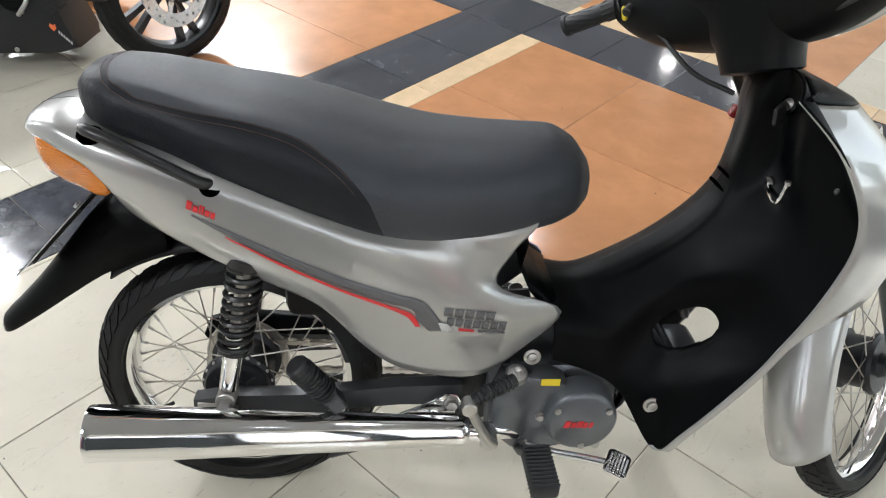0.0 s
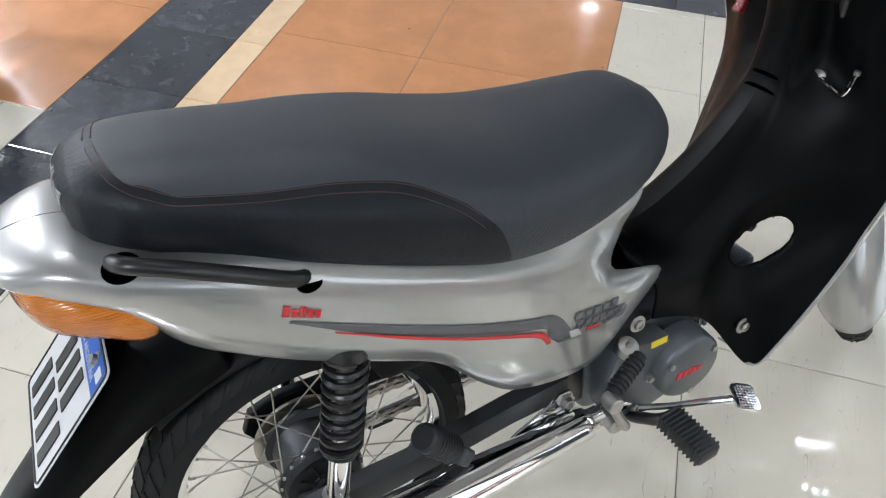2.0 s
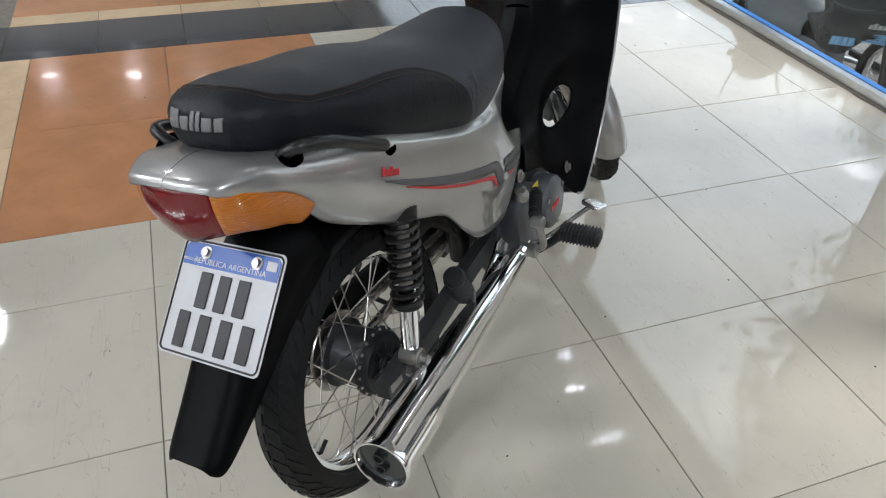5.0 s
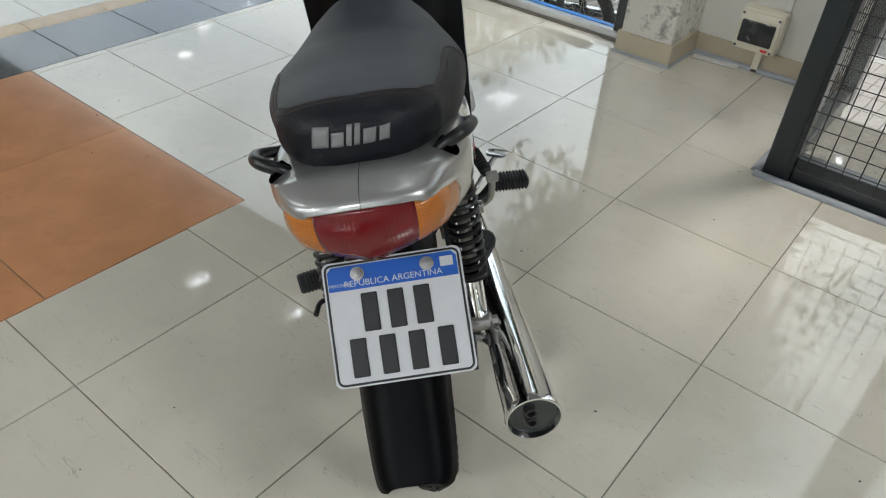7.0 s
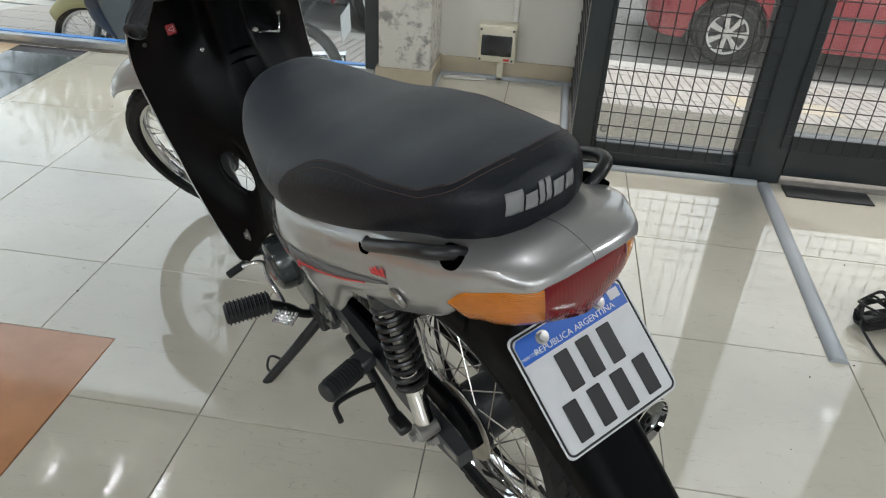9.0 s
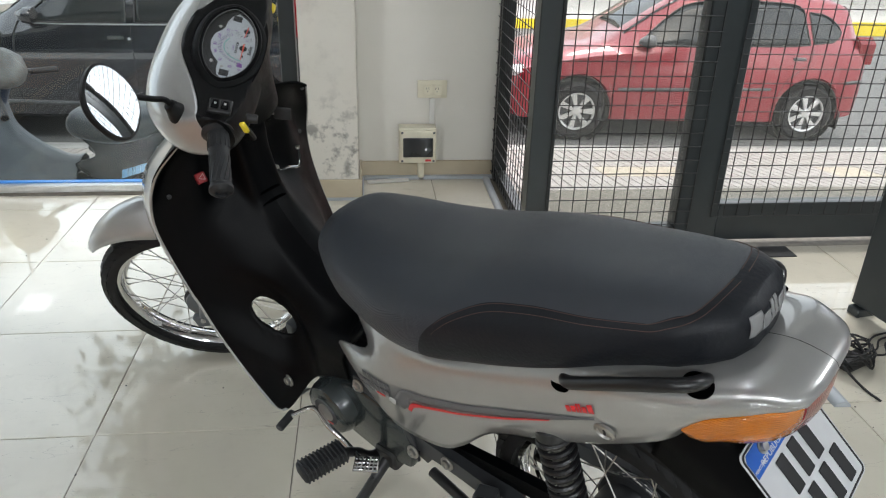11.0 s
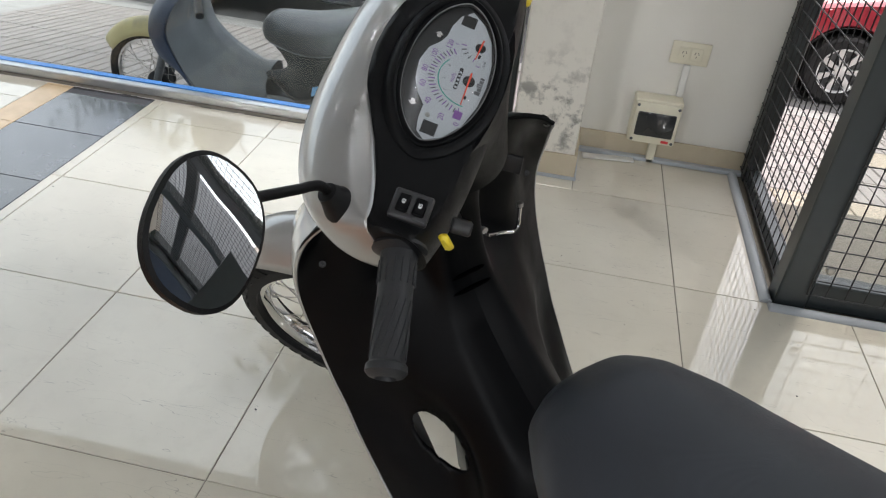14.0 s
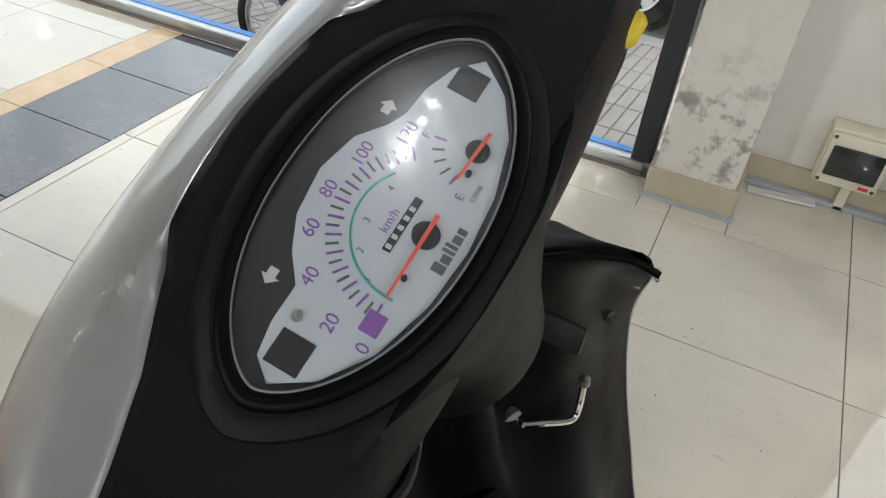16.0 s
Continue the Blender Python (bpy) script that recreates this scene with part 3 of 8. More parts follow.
# ---- ceiling lamps ----
M_LAMP = glow_mat("lamp_diffuser", (1.0, 0.98, 0.95), 1.2)
M_DISC_GLOW = glow_mat("round_lamp_glow", (1.0, 0.99, 0.96), 6.0)
M_CHIP = glow_mat("lamp_chip", (0.93, 0.97, 1.0), 160.0)
M_SMALLCHIP = glow_mat("small_lamp_chip", (0.93, 0.97, 1.0), 16.0)
# includes glowing panels for the four added fill lamps out of view
for lx, ly, side, power in LAMPS_AND_FILL:
    cl = thing("ceiling_lamp", pose(lx, ly, CEIL), "square white ceiling lamp, switched on; four of the six are added fill", "ceiling lamp", "square ceiling lamps")
    part("frame", box(-side / 2 - 0.02, side / 2 + 0.02, -side / 2 - 0.02, side / 2 + 0.02, -0.02, 0.0, 0.004), M_CEIL, cl)
    part("diffuser", box(-side / 2, side / 2, -side / 2, side / 2, -0.024, -0.0205), M_LAMP, cl)
for lx, ly in SPOTS:
    cl = thing("downlight", pose(lx, ly, CEIL), "small white downlight with bright chips", "ceiling lamp", "downlights")
    part("ring", lathe([(0.105, 0), (0.13, 0), (0.13, -0.02), (0.12, -0.03), (0.11, -0.024), (0.105, 0)], None, 24), M_CEIL, cl)
    big = (lx, ly) == (-0.39, -0.65)
    r = 0.010 if big else 0.007
    for k in range(4):
        part("chip", lathe([(0, -0.012), (r, -0.012), (r, -0.001), (0, -0.001)], Matrix.Translation((0.0, 0.060 * (k - 1.5), 0)), 10), M_CHIP if big else M_SMALLCHIP, cl)
for lx, ly in DISCS:
    cl = thing("downlight", pose(lx, ly, CEIL), "round white downlight with an even glow", "ceiling lamp", "round downlights")
    part("ring", lathe([(0.10, 0), (0.125, 0), (0.125, -0.015), (0.115, -0.02), (0.10, -0.014), (0.10, 0)], None, 28), M_CEIL, cl)
    part("diffuser", lathe([(0, -0.012), (0.099, -0.012), (0.099, -0.002), (0, -0.002)], None, 28), M_DISC_GLOW, cl)

# ---- the motorcycle: x ahead from the rear axle, y to its left, z up from its own ground line ----
BIKE = Matrix.Translation((0.1593, -1.0717, -0.0047)) @ pose(0, 0, 0, 0, 0, 133.1) @ pose(0, 0, 0, -11.5, 0, 0)
bike = thing("motorcycle", BIKE, "silver underbone motorcycle with black seat on its side stand", "motorcycle")


def cr(p, t):
    """Catmull-Rom through the rows p at t from 0 to len(p)-1."""
    n = len(p)
    i = min(int(t), n - 2)
    f = t - i
    a, b, c, d = p[max(i - 1, 0)], p[i], p[i + 1], p[min(i + 2, n - 1)]
    return [0.5 * (2 * q + (r - o) * f + (2 * o - 5 * q + 4 * r - s) * f * f + (3 * q - o - 3 * r + s) * f ** 3) for o, q, r, s in zip(a, b, c, d)]


def curve_at(rows, x):
    """Smooth value of rows (x, v, ...) at x."""
    xs = [r[0] for r in rows]
    x = min(max(x, xs[0]), xs[-1])
    i = max(k for k in range(len(xs) - 1) if xs[k] <= x)
    return cr([r[1:] for r in rows], i + (x - xs[i]) / (xs[i + 1] - xs[i]))


def patch(ctrl, nu, nv):
    """A fine grid of points from a control grid."""
    res = []
    for a in range(nu + 1):
        u = a / nu * (len(ctrl) - 1)
        row = [cr([c[k] for c in ctrl], u) for k in range(len(ctrl[0]))]
        res.append([Vector(cr(row, b / nv * (len(row) - 1))) for b in range(nv + 1)])
    return res


def add_grid(bm, g, keep=None):
    vs = [[bm.verts.new(p) for p in row] for row in g]
    for a in range(len(g) - 1):
        for b in range(len(g[0]) - 1):
            if keep is None or keep(a, b):
                bm.faces.new((vs[a][b], vs[a][b + 1], vs[a + 1][b + 1], vs[a + 1][b]))
    return vs


def thick(ob, t, offset=1.0):
    s = ob.modifiers.new("thickness", "SOLIDIFY")
    s.thickness, s.offset = t, offset
    return ob


# seat: x, top, bottom edge, half width, how far the top draws in
SEAT = [(-0.188, 0.820, 0.790, 0.022, 0.12), (-0.183, 0.834, 0.780, 0.048, 0.13), (-0.169, 0.847, 0.768, 0.073, 0.15), (-0.145, 0.853, 0.757, 0.093, 0.18), (-0.115, 0.852, 0.746, 0.109, 0.21),
        (-0.06, 0.846, 0.724, 0.121, 0.25), (0.02, 0.830, 0.687, 0.142, 0.267), (0.10, 0.818, 0.656, 0.155, 0.277), (0.18, 0.800, 0.628, 0.163, 0.290),
        (0.26, 0.776, 0.604, 0.170, 0.310), (0.34, 0.759, 0.592, 0.165, 0.340), (0.42, 0.754, 0.590, 0.148, 0.363), (0.49, 0.753, 0.599, 0.129, 0.366),
        (0.545, 0.753, 0.606, 0.103, 0.364), (0.582, 0.734, 0.621, 0.080, 0.350), (0.603, 0.706, 0.640, 0.049, 0.333), (0.609, 0.679, 0.659, 0.022, 0.326)]
# the seat sits a little askew on the frame
ASKEW = Matrix(((1, 0, 0, 0), (0.016, 1, 0, 0.0008), (0, 0, 1, 0), (0, 0, 0, 1)))


def seat_point(x, a):
    """a: angle from the side (0) over the top (90) to the other side (180); below 0 is the lower side."""
    top, bot, w, draw = curve_at(SEAT, x)
    zc = bot + 0.52 * (top - bot)
    c, s = math.cos(radians(a)), math.sin(radians(a))
    e = 2 / 3.4
    y = w * math.copysign(abs(c) ** e, c)
    up = (top - zc) if s >= 0 else (zc - bot)
    z = zc + up * math.copysign(abs(s) ** e, s)
    lo = max(0.0, (zc - z) / max(zc - bot, 1e-6))
    hi = max(0.0, (z - zc) / max(top - zc, 1e-6))
    return Vector((x, y * (1 - draw * hi * hi - 0.04 * lo), z))


SX_ = [-0.188 + 0.797 * (0.5 - 0.5 * math.cos(math.pi * i / 150)) for i in range(151)]
EDGE = [(-0.112, 0.837), (-0.08, 0.822), (0.0, 0.807), (0.08, 0.795), (0.15, 0.776), (0.21, 0.740), (0.25, 0.692), (0.285, 0.600)]


def find_angle(test):
    lo, hi = -89.0, 89.6
    for _ in range(26):
        mid = (lo + hi) / 2
        if test(mid):
            lo = mid
        else:
            hi = mid
    return lo


YJ = seat_point(-0.112, find_angle(lambda a: seat_point(-0.112, a).z < 0.837)).y


def seam_angle(x, off=0.0):
    """Angle at which the ribbed top meets the smooth side; off moves it outwards."""
    if x + off < -0.138:
        return 89.6
    if x > 0.285:
        return -89.0
    if x + off < -0.112:
        half = (YJ + off * 0.25) * math.sqrt(max(0.0, 1 - ((-0.112 - x - off) / 0.026) ** 2))
        return find_angle(lambda a: seat_point(x, a).y > half)
    z = curve_at(EDGE, x + off * 0.7)[0] - off * 0.7
    return find_angle(lambda a: seat_point(x, a).z < z)


def seat_side(x, z):
    """Point of the seat's side at a height."""
    return seat_point(x, find_angle(lambda a: seat_point(x, a).z < z))


NS, NT = 30, 30
SX_ = sorted(SX_ + [-0.1379, -0.136, -0.132, 0.2849] + [0.2205 + 0.0023 * k for k in range(28)])
rings = []
for x in SX_:
    b = seam_angle(x)
    half = [-90 + (b + 90) * k / NS for k in range(NS)] + [b + (90 - b) * k / NT for k in range(NT + 1)]
    pts = [seat_point(x, a) for a in half]
    rings.append(pts + [Vector((p.x, -p.y, p.z)) for p in pts[-2:0:-1]])
bm = on(ASKEW, loft(rings))
bm.verts.index_update()
count = len(rings[0])
for f in bm.faces:
    ks = [v.index % count for v in f.verts]
    if len(ks) > 4:
        f.material_index = 1
        continue
    low = min(min(k, count - k) for k in ks)
    if sum(v.co.x for v in f.verts) / len(f.verts) < -0.1385:
        low = 0
    f.material_index = 1 if low < NS else 0
seat = part("seat", bm, [M_SEAT, M_SEATSIDE], bike, "black two-tone leatherette seat with brown stitching")
for sign in (1, -1):
    for off in (0.0015, 0.010):
        pts = []
        for k in range(90):
            u = k / 89
            x = -0.1378 - off + (0.4225 + off) * u ** 1.5
            q = seat_point(x, seam_angle(x, off))
            pts.append((q.x, sign * (q.y + 0.0002), q.z + 0.0002))
        for _ in range(6):
            pts = [pts[0]] + [tuple((a + 2 * b + c) / 4 for a, b, c in zip(p, q, r)) for p, q, r in zip(pts, pts[1:], pts[2:])] + [pts[-1]]
        pts = [(x, y, z + 0.0004) for x, y, z in pts]
        part("stitch", on(ASKEW, tube(pts, 0.0006, 5)), M_STITCH, seat, "brown stitching")
# lettering stand-in on the seat's back: slanted bars laid on its surface
def seat_back(y, z):
    for k in range(400):
        x = -0.188 + 0.0005 * k
        top, bot, w, draw = curve_at(SEAT, x)
        zc = bot + 0.52 * (top - bot)
        hi = min(1.0, max(0.0, (z - zc) / (top - zc)))
        w *= 1 - draw * hi * hi
        if (abs(y) / w) ** 3.4 + (abs(z - zc) / ((top - zc) if z > zc else (zc - bot))) ** 3.4 <= 1:
            return Vector((x - 0.0012, y, z))
    return Vector((-0.1, y, z))


for y0, w, h in ((0.054, 0.021, 0.025), (0.030, 0.016, 0.018), (0.011, 0.007, 0.025), (0.001, 0.007, 0.025), (-0.010, 0.016, 0.018), (-0.030, 0.013, 0.018)):
    bm = bmesh.new()
    add_grid(bm, [[seat_back(y0 - w * j / 6 - h * 0.22 * i / 6, 0.811 + h * i / 6) for j in range(7)] for i in range(7)])
    thick(part("logo_bar", bm, M_SEATPRINT, seat, "grey printed mark"), 0.0012, 0)

# rear body
BODY = [
    [(-0.269, 0, 0.770), (-0.268, 0.040, 0.769), (-0.263, 0.066, 0.766), (-0.259, 0.074, 0.761), (-0.251, 0.067, 0.756), (-0.240, 0.03, 0.755)],
    [(-0.258, 0, 0.782), (-0.256, 0.050, 0.780), (-0.249, 0.081, 0.774), (-0.244, 0.089, 0.761), (-0.238, 0.083, 0.752), (-0.230, 0.05, 0.750)],
    [(-0.215, 0, 0.789), (-0.213, 0.064, 0.786), (-0.207, 0.101, 0.778), (-0.204, 0.110, 0.762), (-0.203, 0.107, 0.742), (-0.195, 0.080, 0.738)],
    [(-0.170, 0, 0.780), (-0.170, 0.080, 0.777), (-0.168, 0.115, 0.766), (-0.166, 0.124, 0.746), (-0.165, 0.120, 0.724), (-0.160, 0.100, 0.708)],
    [(-0.120, 0, 0.768), (-0.120, 0.090, 0.765), (-0.120, 0.126, 0.754), (-0.120, 0.136, 0.731), (-0.120, 0.130, 0.686), (-0.120, 0.108, 0.650)],
    [(-0.060, 0, 0.752), (-0.060, 0.102, 0.750), (-0.060, 0.136, 0.738), (-0.060, 0.146, 0.711), (-0.060, 0.140, 0.652), (-0.060, 0.118, 0.610)],
    [(0.010, 0, 0.730), (0.010, 0.110, 0.728), (0.010, 0.140, 0.718), (0.010, 0.150, 0.690), (0.010, 0.146, 0.620), (0.010, 0.124, 0.571)],
    [(0.090, 0, 0.700), (0.090, 0.118, 0.696), (0.090, 0.144, 0.686), (0.090, 0.154, 0.659), (0.090, 0.150, 0.580), (0.090, 0.128, 0.533)],
    [(0.170, 0, 0.670), (0.170, 0.120, 0.664), (0.170, 0.148, 0.654), (0.170, 0.157, 0.630), (0.170, 0.154, 0.548), (0.168, 0.130, 0.492)],
    [(0.240, 0, 0.650), (0.240, 0.120, 0.642), (0.240, 0.148, 0.632), (0.240, 0.160, 0.610), (0.240, 0.157, 0.520), (0.236, 0.128, 0.416)],
    [(0.310, 0, 0.640), (0.310, 0.118, 0.630), (0.310, 0.146, 0.618), (0.310, 0.159, 0.592), (0.310, 0.158, 0.490), (0.292, 0.125, 0.370)],
    [(0.385, 0, 0.640), (0.395, 0.114, 0.628), (0.388, 0.138, 0.612), (0.385, 0.152, 0.572), (0.395, 0.154, 0.480), (0.378, 0.122, 0.347)],
    [(0.460, 0, 0.640), (0.460, 0.108, 0.630), (0.436, 0.126, 0.598), (0.428, 0.139, 0.545), (0.486, 0.138, 0.470), (0.447, 0.118, 0.352)],
    [(0.515, 0, 0.645), (0.517, 0.098, 0.636), (0.476, 0.112, 0.585), (0.456, 0.124, 0.530), (0.568, 0.106, 0.474), (0.507, 0.110, 0.398)],
]
bm = bmesh.new()
for sign in (1, -1):
    add_grid(bm, [[Vector((p.x, p.y * sign, p.z)) for p in row] for row in patch(BODY, 78, 26)])
bmesh.ops.remove_doubles(bm, verts=bm.verts, dist=0.0004)
body = thick(part("body", bm, M_SILVER, bike, "glossy silver painted plastic body"), 0.003, -1)

tail_line = patch(BODY, 78, 26)
part("seam", tube([row[0] + Vector((0, 0, 0.0001)) for row in tail_line if row[0].x < -0.165], 0.0004, 5), M_INK, body, "dark joint line of the tail")


def body_side(x, z, sign=1, out=0.0):
    """Point on the painted side at x and z (nearest of the fine grid rows)."""
    k = int(np.argmin((BODYXZ[:, 0] - x) ** 2 + (BODYXZ[:, 2] - z) ** 2))
    return Vector((x, sign * (BODYXZ[k, 1] + out), z))


BODYXZ = np.array([q for row in patch(BODY, 160, 80) for q in row[6:]])


def decal(name, outline, material, sign, label="", out=0.0012):
    """A thin print on the body's side, from two long edges of (x, z) points."""
    top, bot = outline
    rows = []
    for k in range(25):
        a, b = cr(top, k / 24 * (len(top) - 1)), cr(bot, k / 24 * (len(bot) - 1))
        rows.append([body_side(a[0] + (b[0] - a[0]) * j / 3, a[1] + (b[1] - a[1]) * j / 3, sign, out) for j in range(4)])
    bm = bmesh.new()
    add_grid(bm, rows)
    return thick(part(name, bm, material, body, label), 0.0005, 0)


for sign in (1, -1):
    decal("stripe", ([(-0.01, 0.662) if sign < 0 else (-0.032, 0.668), (0.10, 0.610), (0.20, 0.567), (0.28, 0.540), (0.33, 0.525), (0.352, 0.500), (0.372, 0.462)],
                     [(-0.012, 0.660) if sign < 0 else (-0.034, 0.666), (0.09, 0.598), (0.20, 0.549), (0.27, 0.522), (0.315, 0.508), (0.325, 0.485), (0.345, 0.462)]), M_STRIPE, sign, "dark grey stripe decal")
    decal("stripe", ([(0.035, 0.628), (0.12, 0.583), (0.20, 0.545), (0.28, 0.515), (0.315, 0.500), (0.330, 0.472)],
                     [(0.036, 0.625), (0.12, 0.578), (0.20, 0.540), (0.278, 0.509), (0.308, 0.493), (0.322, 0.472)]), M_LOGORED, sign, "red stripe decal", 0.0022)
    # red maker's mark as plain slanted bars
    for k, (dx, h) in enumerate([(0, 0.014), (0.0095, 0.010), (0.0175, 0.014), (0.0215, 0.014), (0.026, 0.010), (0.034, 0.010)]):
        x0, z0, w = (-0.018 if sign < 0 else -0.034) + dx, (0.672 if sign < 0 else 0.679) - dx * 0.42, (0.0075, 0.0065, 0.0028, 0.0028, 0.0065, 0.006)[k]
        decal("logo_bar", ([(x0 + h * 0.3, z0 + h), (x0 + w + h * 0.3, z0 + h - w * 0.42)], [(x0, z0), (x0 + w, z0 - w * 0.42)]), M_LOGORED, sign, "red printed mark", 0.0018)
    # model name as two rows of bars
    for row, (xa, za, n) in enumerate([(0.366, 0.511, 5), (0.371, 0.491, 7)]):
        for k in range(n):
            x0 = xa + k * (0.0172 if row == 0 else 0.0144)
            w = 0.0142 if row == 0 else 0.0118
            z0 = za - (x0 - xa) * 0.18 - 0.015
            decal("name_bar", ([(x0 + 0.002, z0 + 0.0155), (x0 + w + 0.002, z0 + 0.0155 - w * 0.18)], [(x0, z0), (x0 + w, z0 - w * 0.18)]), M_STRIPE, sign, "dark grey printed mark", 0.0018)
    for x0, w, mt in ((0.392, 0.026, M_LOGORED), (0.424, 0.046, M_STRIPE)):
        z0 = 0.463 - (x0 - 0.392) * 0.18
        decal("small_mark", ([(x0, z0 + 0.005), (x0 + w, z0 + 0.005 - w * 0.18)], [(x0, z0), (x0 + w, z0 - w * 0.18)]), mt, sign, "small printed mark", 0.0018)
    decal("badge", ([(0.358, 0.482), (0.374, 0.479)], [(0.364, 0.464), (0.384, 0.460)]), M_PRINT, sign, "pale printed badge", 0.0024)

# grab rails and their pockets
for sign in (1, -1):
    p = [(-0.152, 0.088, 0.757), (-0.156, 0.112, 0.776), (-0.144, 0.136, 0.783), (-0.104, 0.147, 0.770), (-0.062, 0.149, 0.749), (-0.012, 0.149, 0.722), (0.008, 0.146, 0.711), (0.020, 0.134, 0.705), (0.024, 0.11, 0.70)]
    part("grab_rail", tube([(x, y * sign, z) for x, y, z in smooth_path(p, 5)], 0.0092, 12), M_FRAME, bike, "black steel grab rail")
    for x, y, z, r, sx in ((-0.150, 0.114, 0.768, 0.0155, 1.25), (0.020, 0.143, 0.703, 0.0140, 1.2)):
        m = axis_m((x, y * sign, z), (0.1, 0.72 * sign, 0.70)) @ Matrix.Diagonal((sx, 1, 1, 1))
        # flat near-black disc paints the shade inside the pocket
        part("rail_pocket_shade", lathe([(0.0, 0.003), (r * 0.9, 0.003), (r, 0.0015), (r, -0.012), (0, -0.012)], m, 28), M_RECESS_SHADE, bike, "near-black disc painting the shade of the rail pocket")

# tail lamp: a band wrapped round the tail
LAMP = [(-0.139, 0.121, 0.692, 0.679), (-0.148, 0.120, 0.705, 0.672), (-0.167, 0.118, 0.717, 0.673), (-0.190, 0.113, 0.730, 0.683), (-0.215, 0.105, 0.744, 0.690), (-0.240, 0.091, 0.754, 0.697), (-0.256, 0.063, 0.759, 0.695),
        (-0.264, 0.030, 0.761, 0.688), (-0.266, 0.0, 0.761, 0.681)]
lamp_line = LAMP + [(x, -y, a, b) for x, y, a, b in LAMP[-2::-1]]


def lamp_piece(name, t0, t1, material, label):
    rows = []
    for k in range(25):
        x, y, zt, zb = cr(lamp_line, t0 + (t1 - t0) * k / 24)
        d = Vector((x + 0.10, y * 1.3, 0))
        d = d.normalized() if d.length > 0 else Vector((-1, 0, 0))
        d = Vector((min(d.x, 0.0), d.y, 0)) if abs(y) > 0.09 else d
        rows.append([Vector((x, y, zt + 0.007 + (zb - zt - 0.007) * j / 8)) + d * (0.006 * math.sin(math.pi * (0.02 + 0.86 * j / 8)) - 0.010 * (j / 8) ** 1.6 - 0.003) for j in range(9)])
    bm = bmesh.new()
    add_grid(bm, rows)
    return thick(part(name, bm, material, lamp, label), 0.006, -1)


lamp = part("tail_lamp", box(-0.225, -0.16, -0.055, 0.055, 0.690, 0.740, 0.006), M_INK, bike, "wraparound tail lamp")
lamp_piece("lens", 0, 6, M_AMBER, "ribbed amber indicator lens")
lamp_piece("lens", 6, 10, M_RED, "dark red tail lens")
lamp_piece("lens", 10, 16, M_AMBER, "ribbed amber indicator lens")

# rear mudguard
FEND = [(-0.10, 0.650, 0.560, 0.072), (-0.16, 0.640, 0.535, 0.072), (-0.21, 0.606, 0.512, 0.070), (-0.268, 0.540, 0.470, 0.067), (-0.33, 0.470, 0.423, 0.063), (-0.385, 0.414, 0.385, 0.055), (-0.398, 0.402, 0.388, 0.040)]
rows = []
for k in range(31):
    x, zt, zb, w = cr(FEND, k / 30 * (len(FEND) - 1))
    rows.append([Vector((x + (zt - zb) * 0.22 * abs(c) ** 3, w * c, zt - (zt - zb) * abs(c) ** 5)) for c in [-1 + j / 8 for j in range(17)]])
bm = bmesh.new()
add_grid(bm, rows)
thick(part("rear_mudguard", bm, M_PLASTIC, bike, "matt black plastic mudguard"), 0.004, -1)
rows = [[Vector((0.315 * math.cos(a), y, 0.264 + 0.315 * math.sin(a) - 0.02 * abs(y / 0.07) ** 4)) for y in (-0.07, -0.06, -0.03, 0, 0.03, 0.06, 0.07)] for a in [radians(20 + 5 * k) for k in range(22)]]
bm = bmesh.new()
add_grid(bm, rows)
thick(part("inner_mudguard", bm, M_PLASTIC_MATT, bike), 0.003, 1)

# number plate: u across, v down its face
PLATE = Matrix.Translation((-0.257, -0.012, 0.581)) @ Matrix(((0, 0.693, -0.721, 0), (-1, 0, 0, 0), (0, 0.721, 0.693, 0), (0, 0, 0, 1))) @ Matrix.Diagonal((0.99, 0.94, 1, 1))


def rounded(w, h, r, n=6):
    pts = []
    for cx, cy, a0 in ((w - r, h - r, 0), (-w + r, h - r, 90), (-w + r, -h + r, 180), (w - r, -h + r, 270)):
        pts += [(cx + r * math.cos(radians(a0 + 90 * k / n)), cy + r * math.sin(radians(a0 + 90 * k / n))) for k in range(n + 1)]
    return pts


plate = part("number_plate", on(PLATE, prism(rounded(0.096, 0.090, 0.010), 0.0, 0.0014, "xy")), M_WHITEP, bike, "white two-row number plate with a blue band")
part("border", on(PLATE, add_tube(bmesh.new(), [(x, y, 0.0015) for x, y in rounded(0.092, 0.086, 0.009)], 0.0016, 6, True)), M_INK, plate)
part("plate_back", on(PLATE, prism(rounded(0.060, 0.075, 0.010), -0.006, -0.0005, "xy")), M_PLASTIC_MATT, plate)
part("blue_band", on(PLATE, prism([(-0.089, 0.048), (0.089, 0.048), (0.089, 0.076), (0.083, 0.083), (-0.083, 0.083), (-0.089, 0.076)], 0.0015, 0.0020, "xy")), M_PLATEBLUE, plate, "blue band")
for y0, xs in ((-0.014, (-0.047, -0.011, 0.025)), (-0.077, (-0.070, -0.030, 0.010, 0.050))):
    for x in xs:
        part("plate_bar", on(PLATE, box(x, x + 0.022, y0, y0 + 0.055, 0.0015, 0.0030, 0.0012)), M_INK, plate, "black embossed bar")
for x in (-0.048, 0.048):
    part("plate_bolt", on(PLATE @ Matrix.Translation((x, 0.070, 0.001)), lathe([(0.010, 0), (0.010, 0.002), (0.0065, 0.0022), (0.0065, 0.007), (0, 0.0075)], None, 12)), M_ZINC, plate, "zinc bolt with washer")
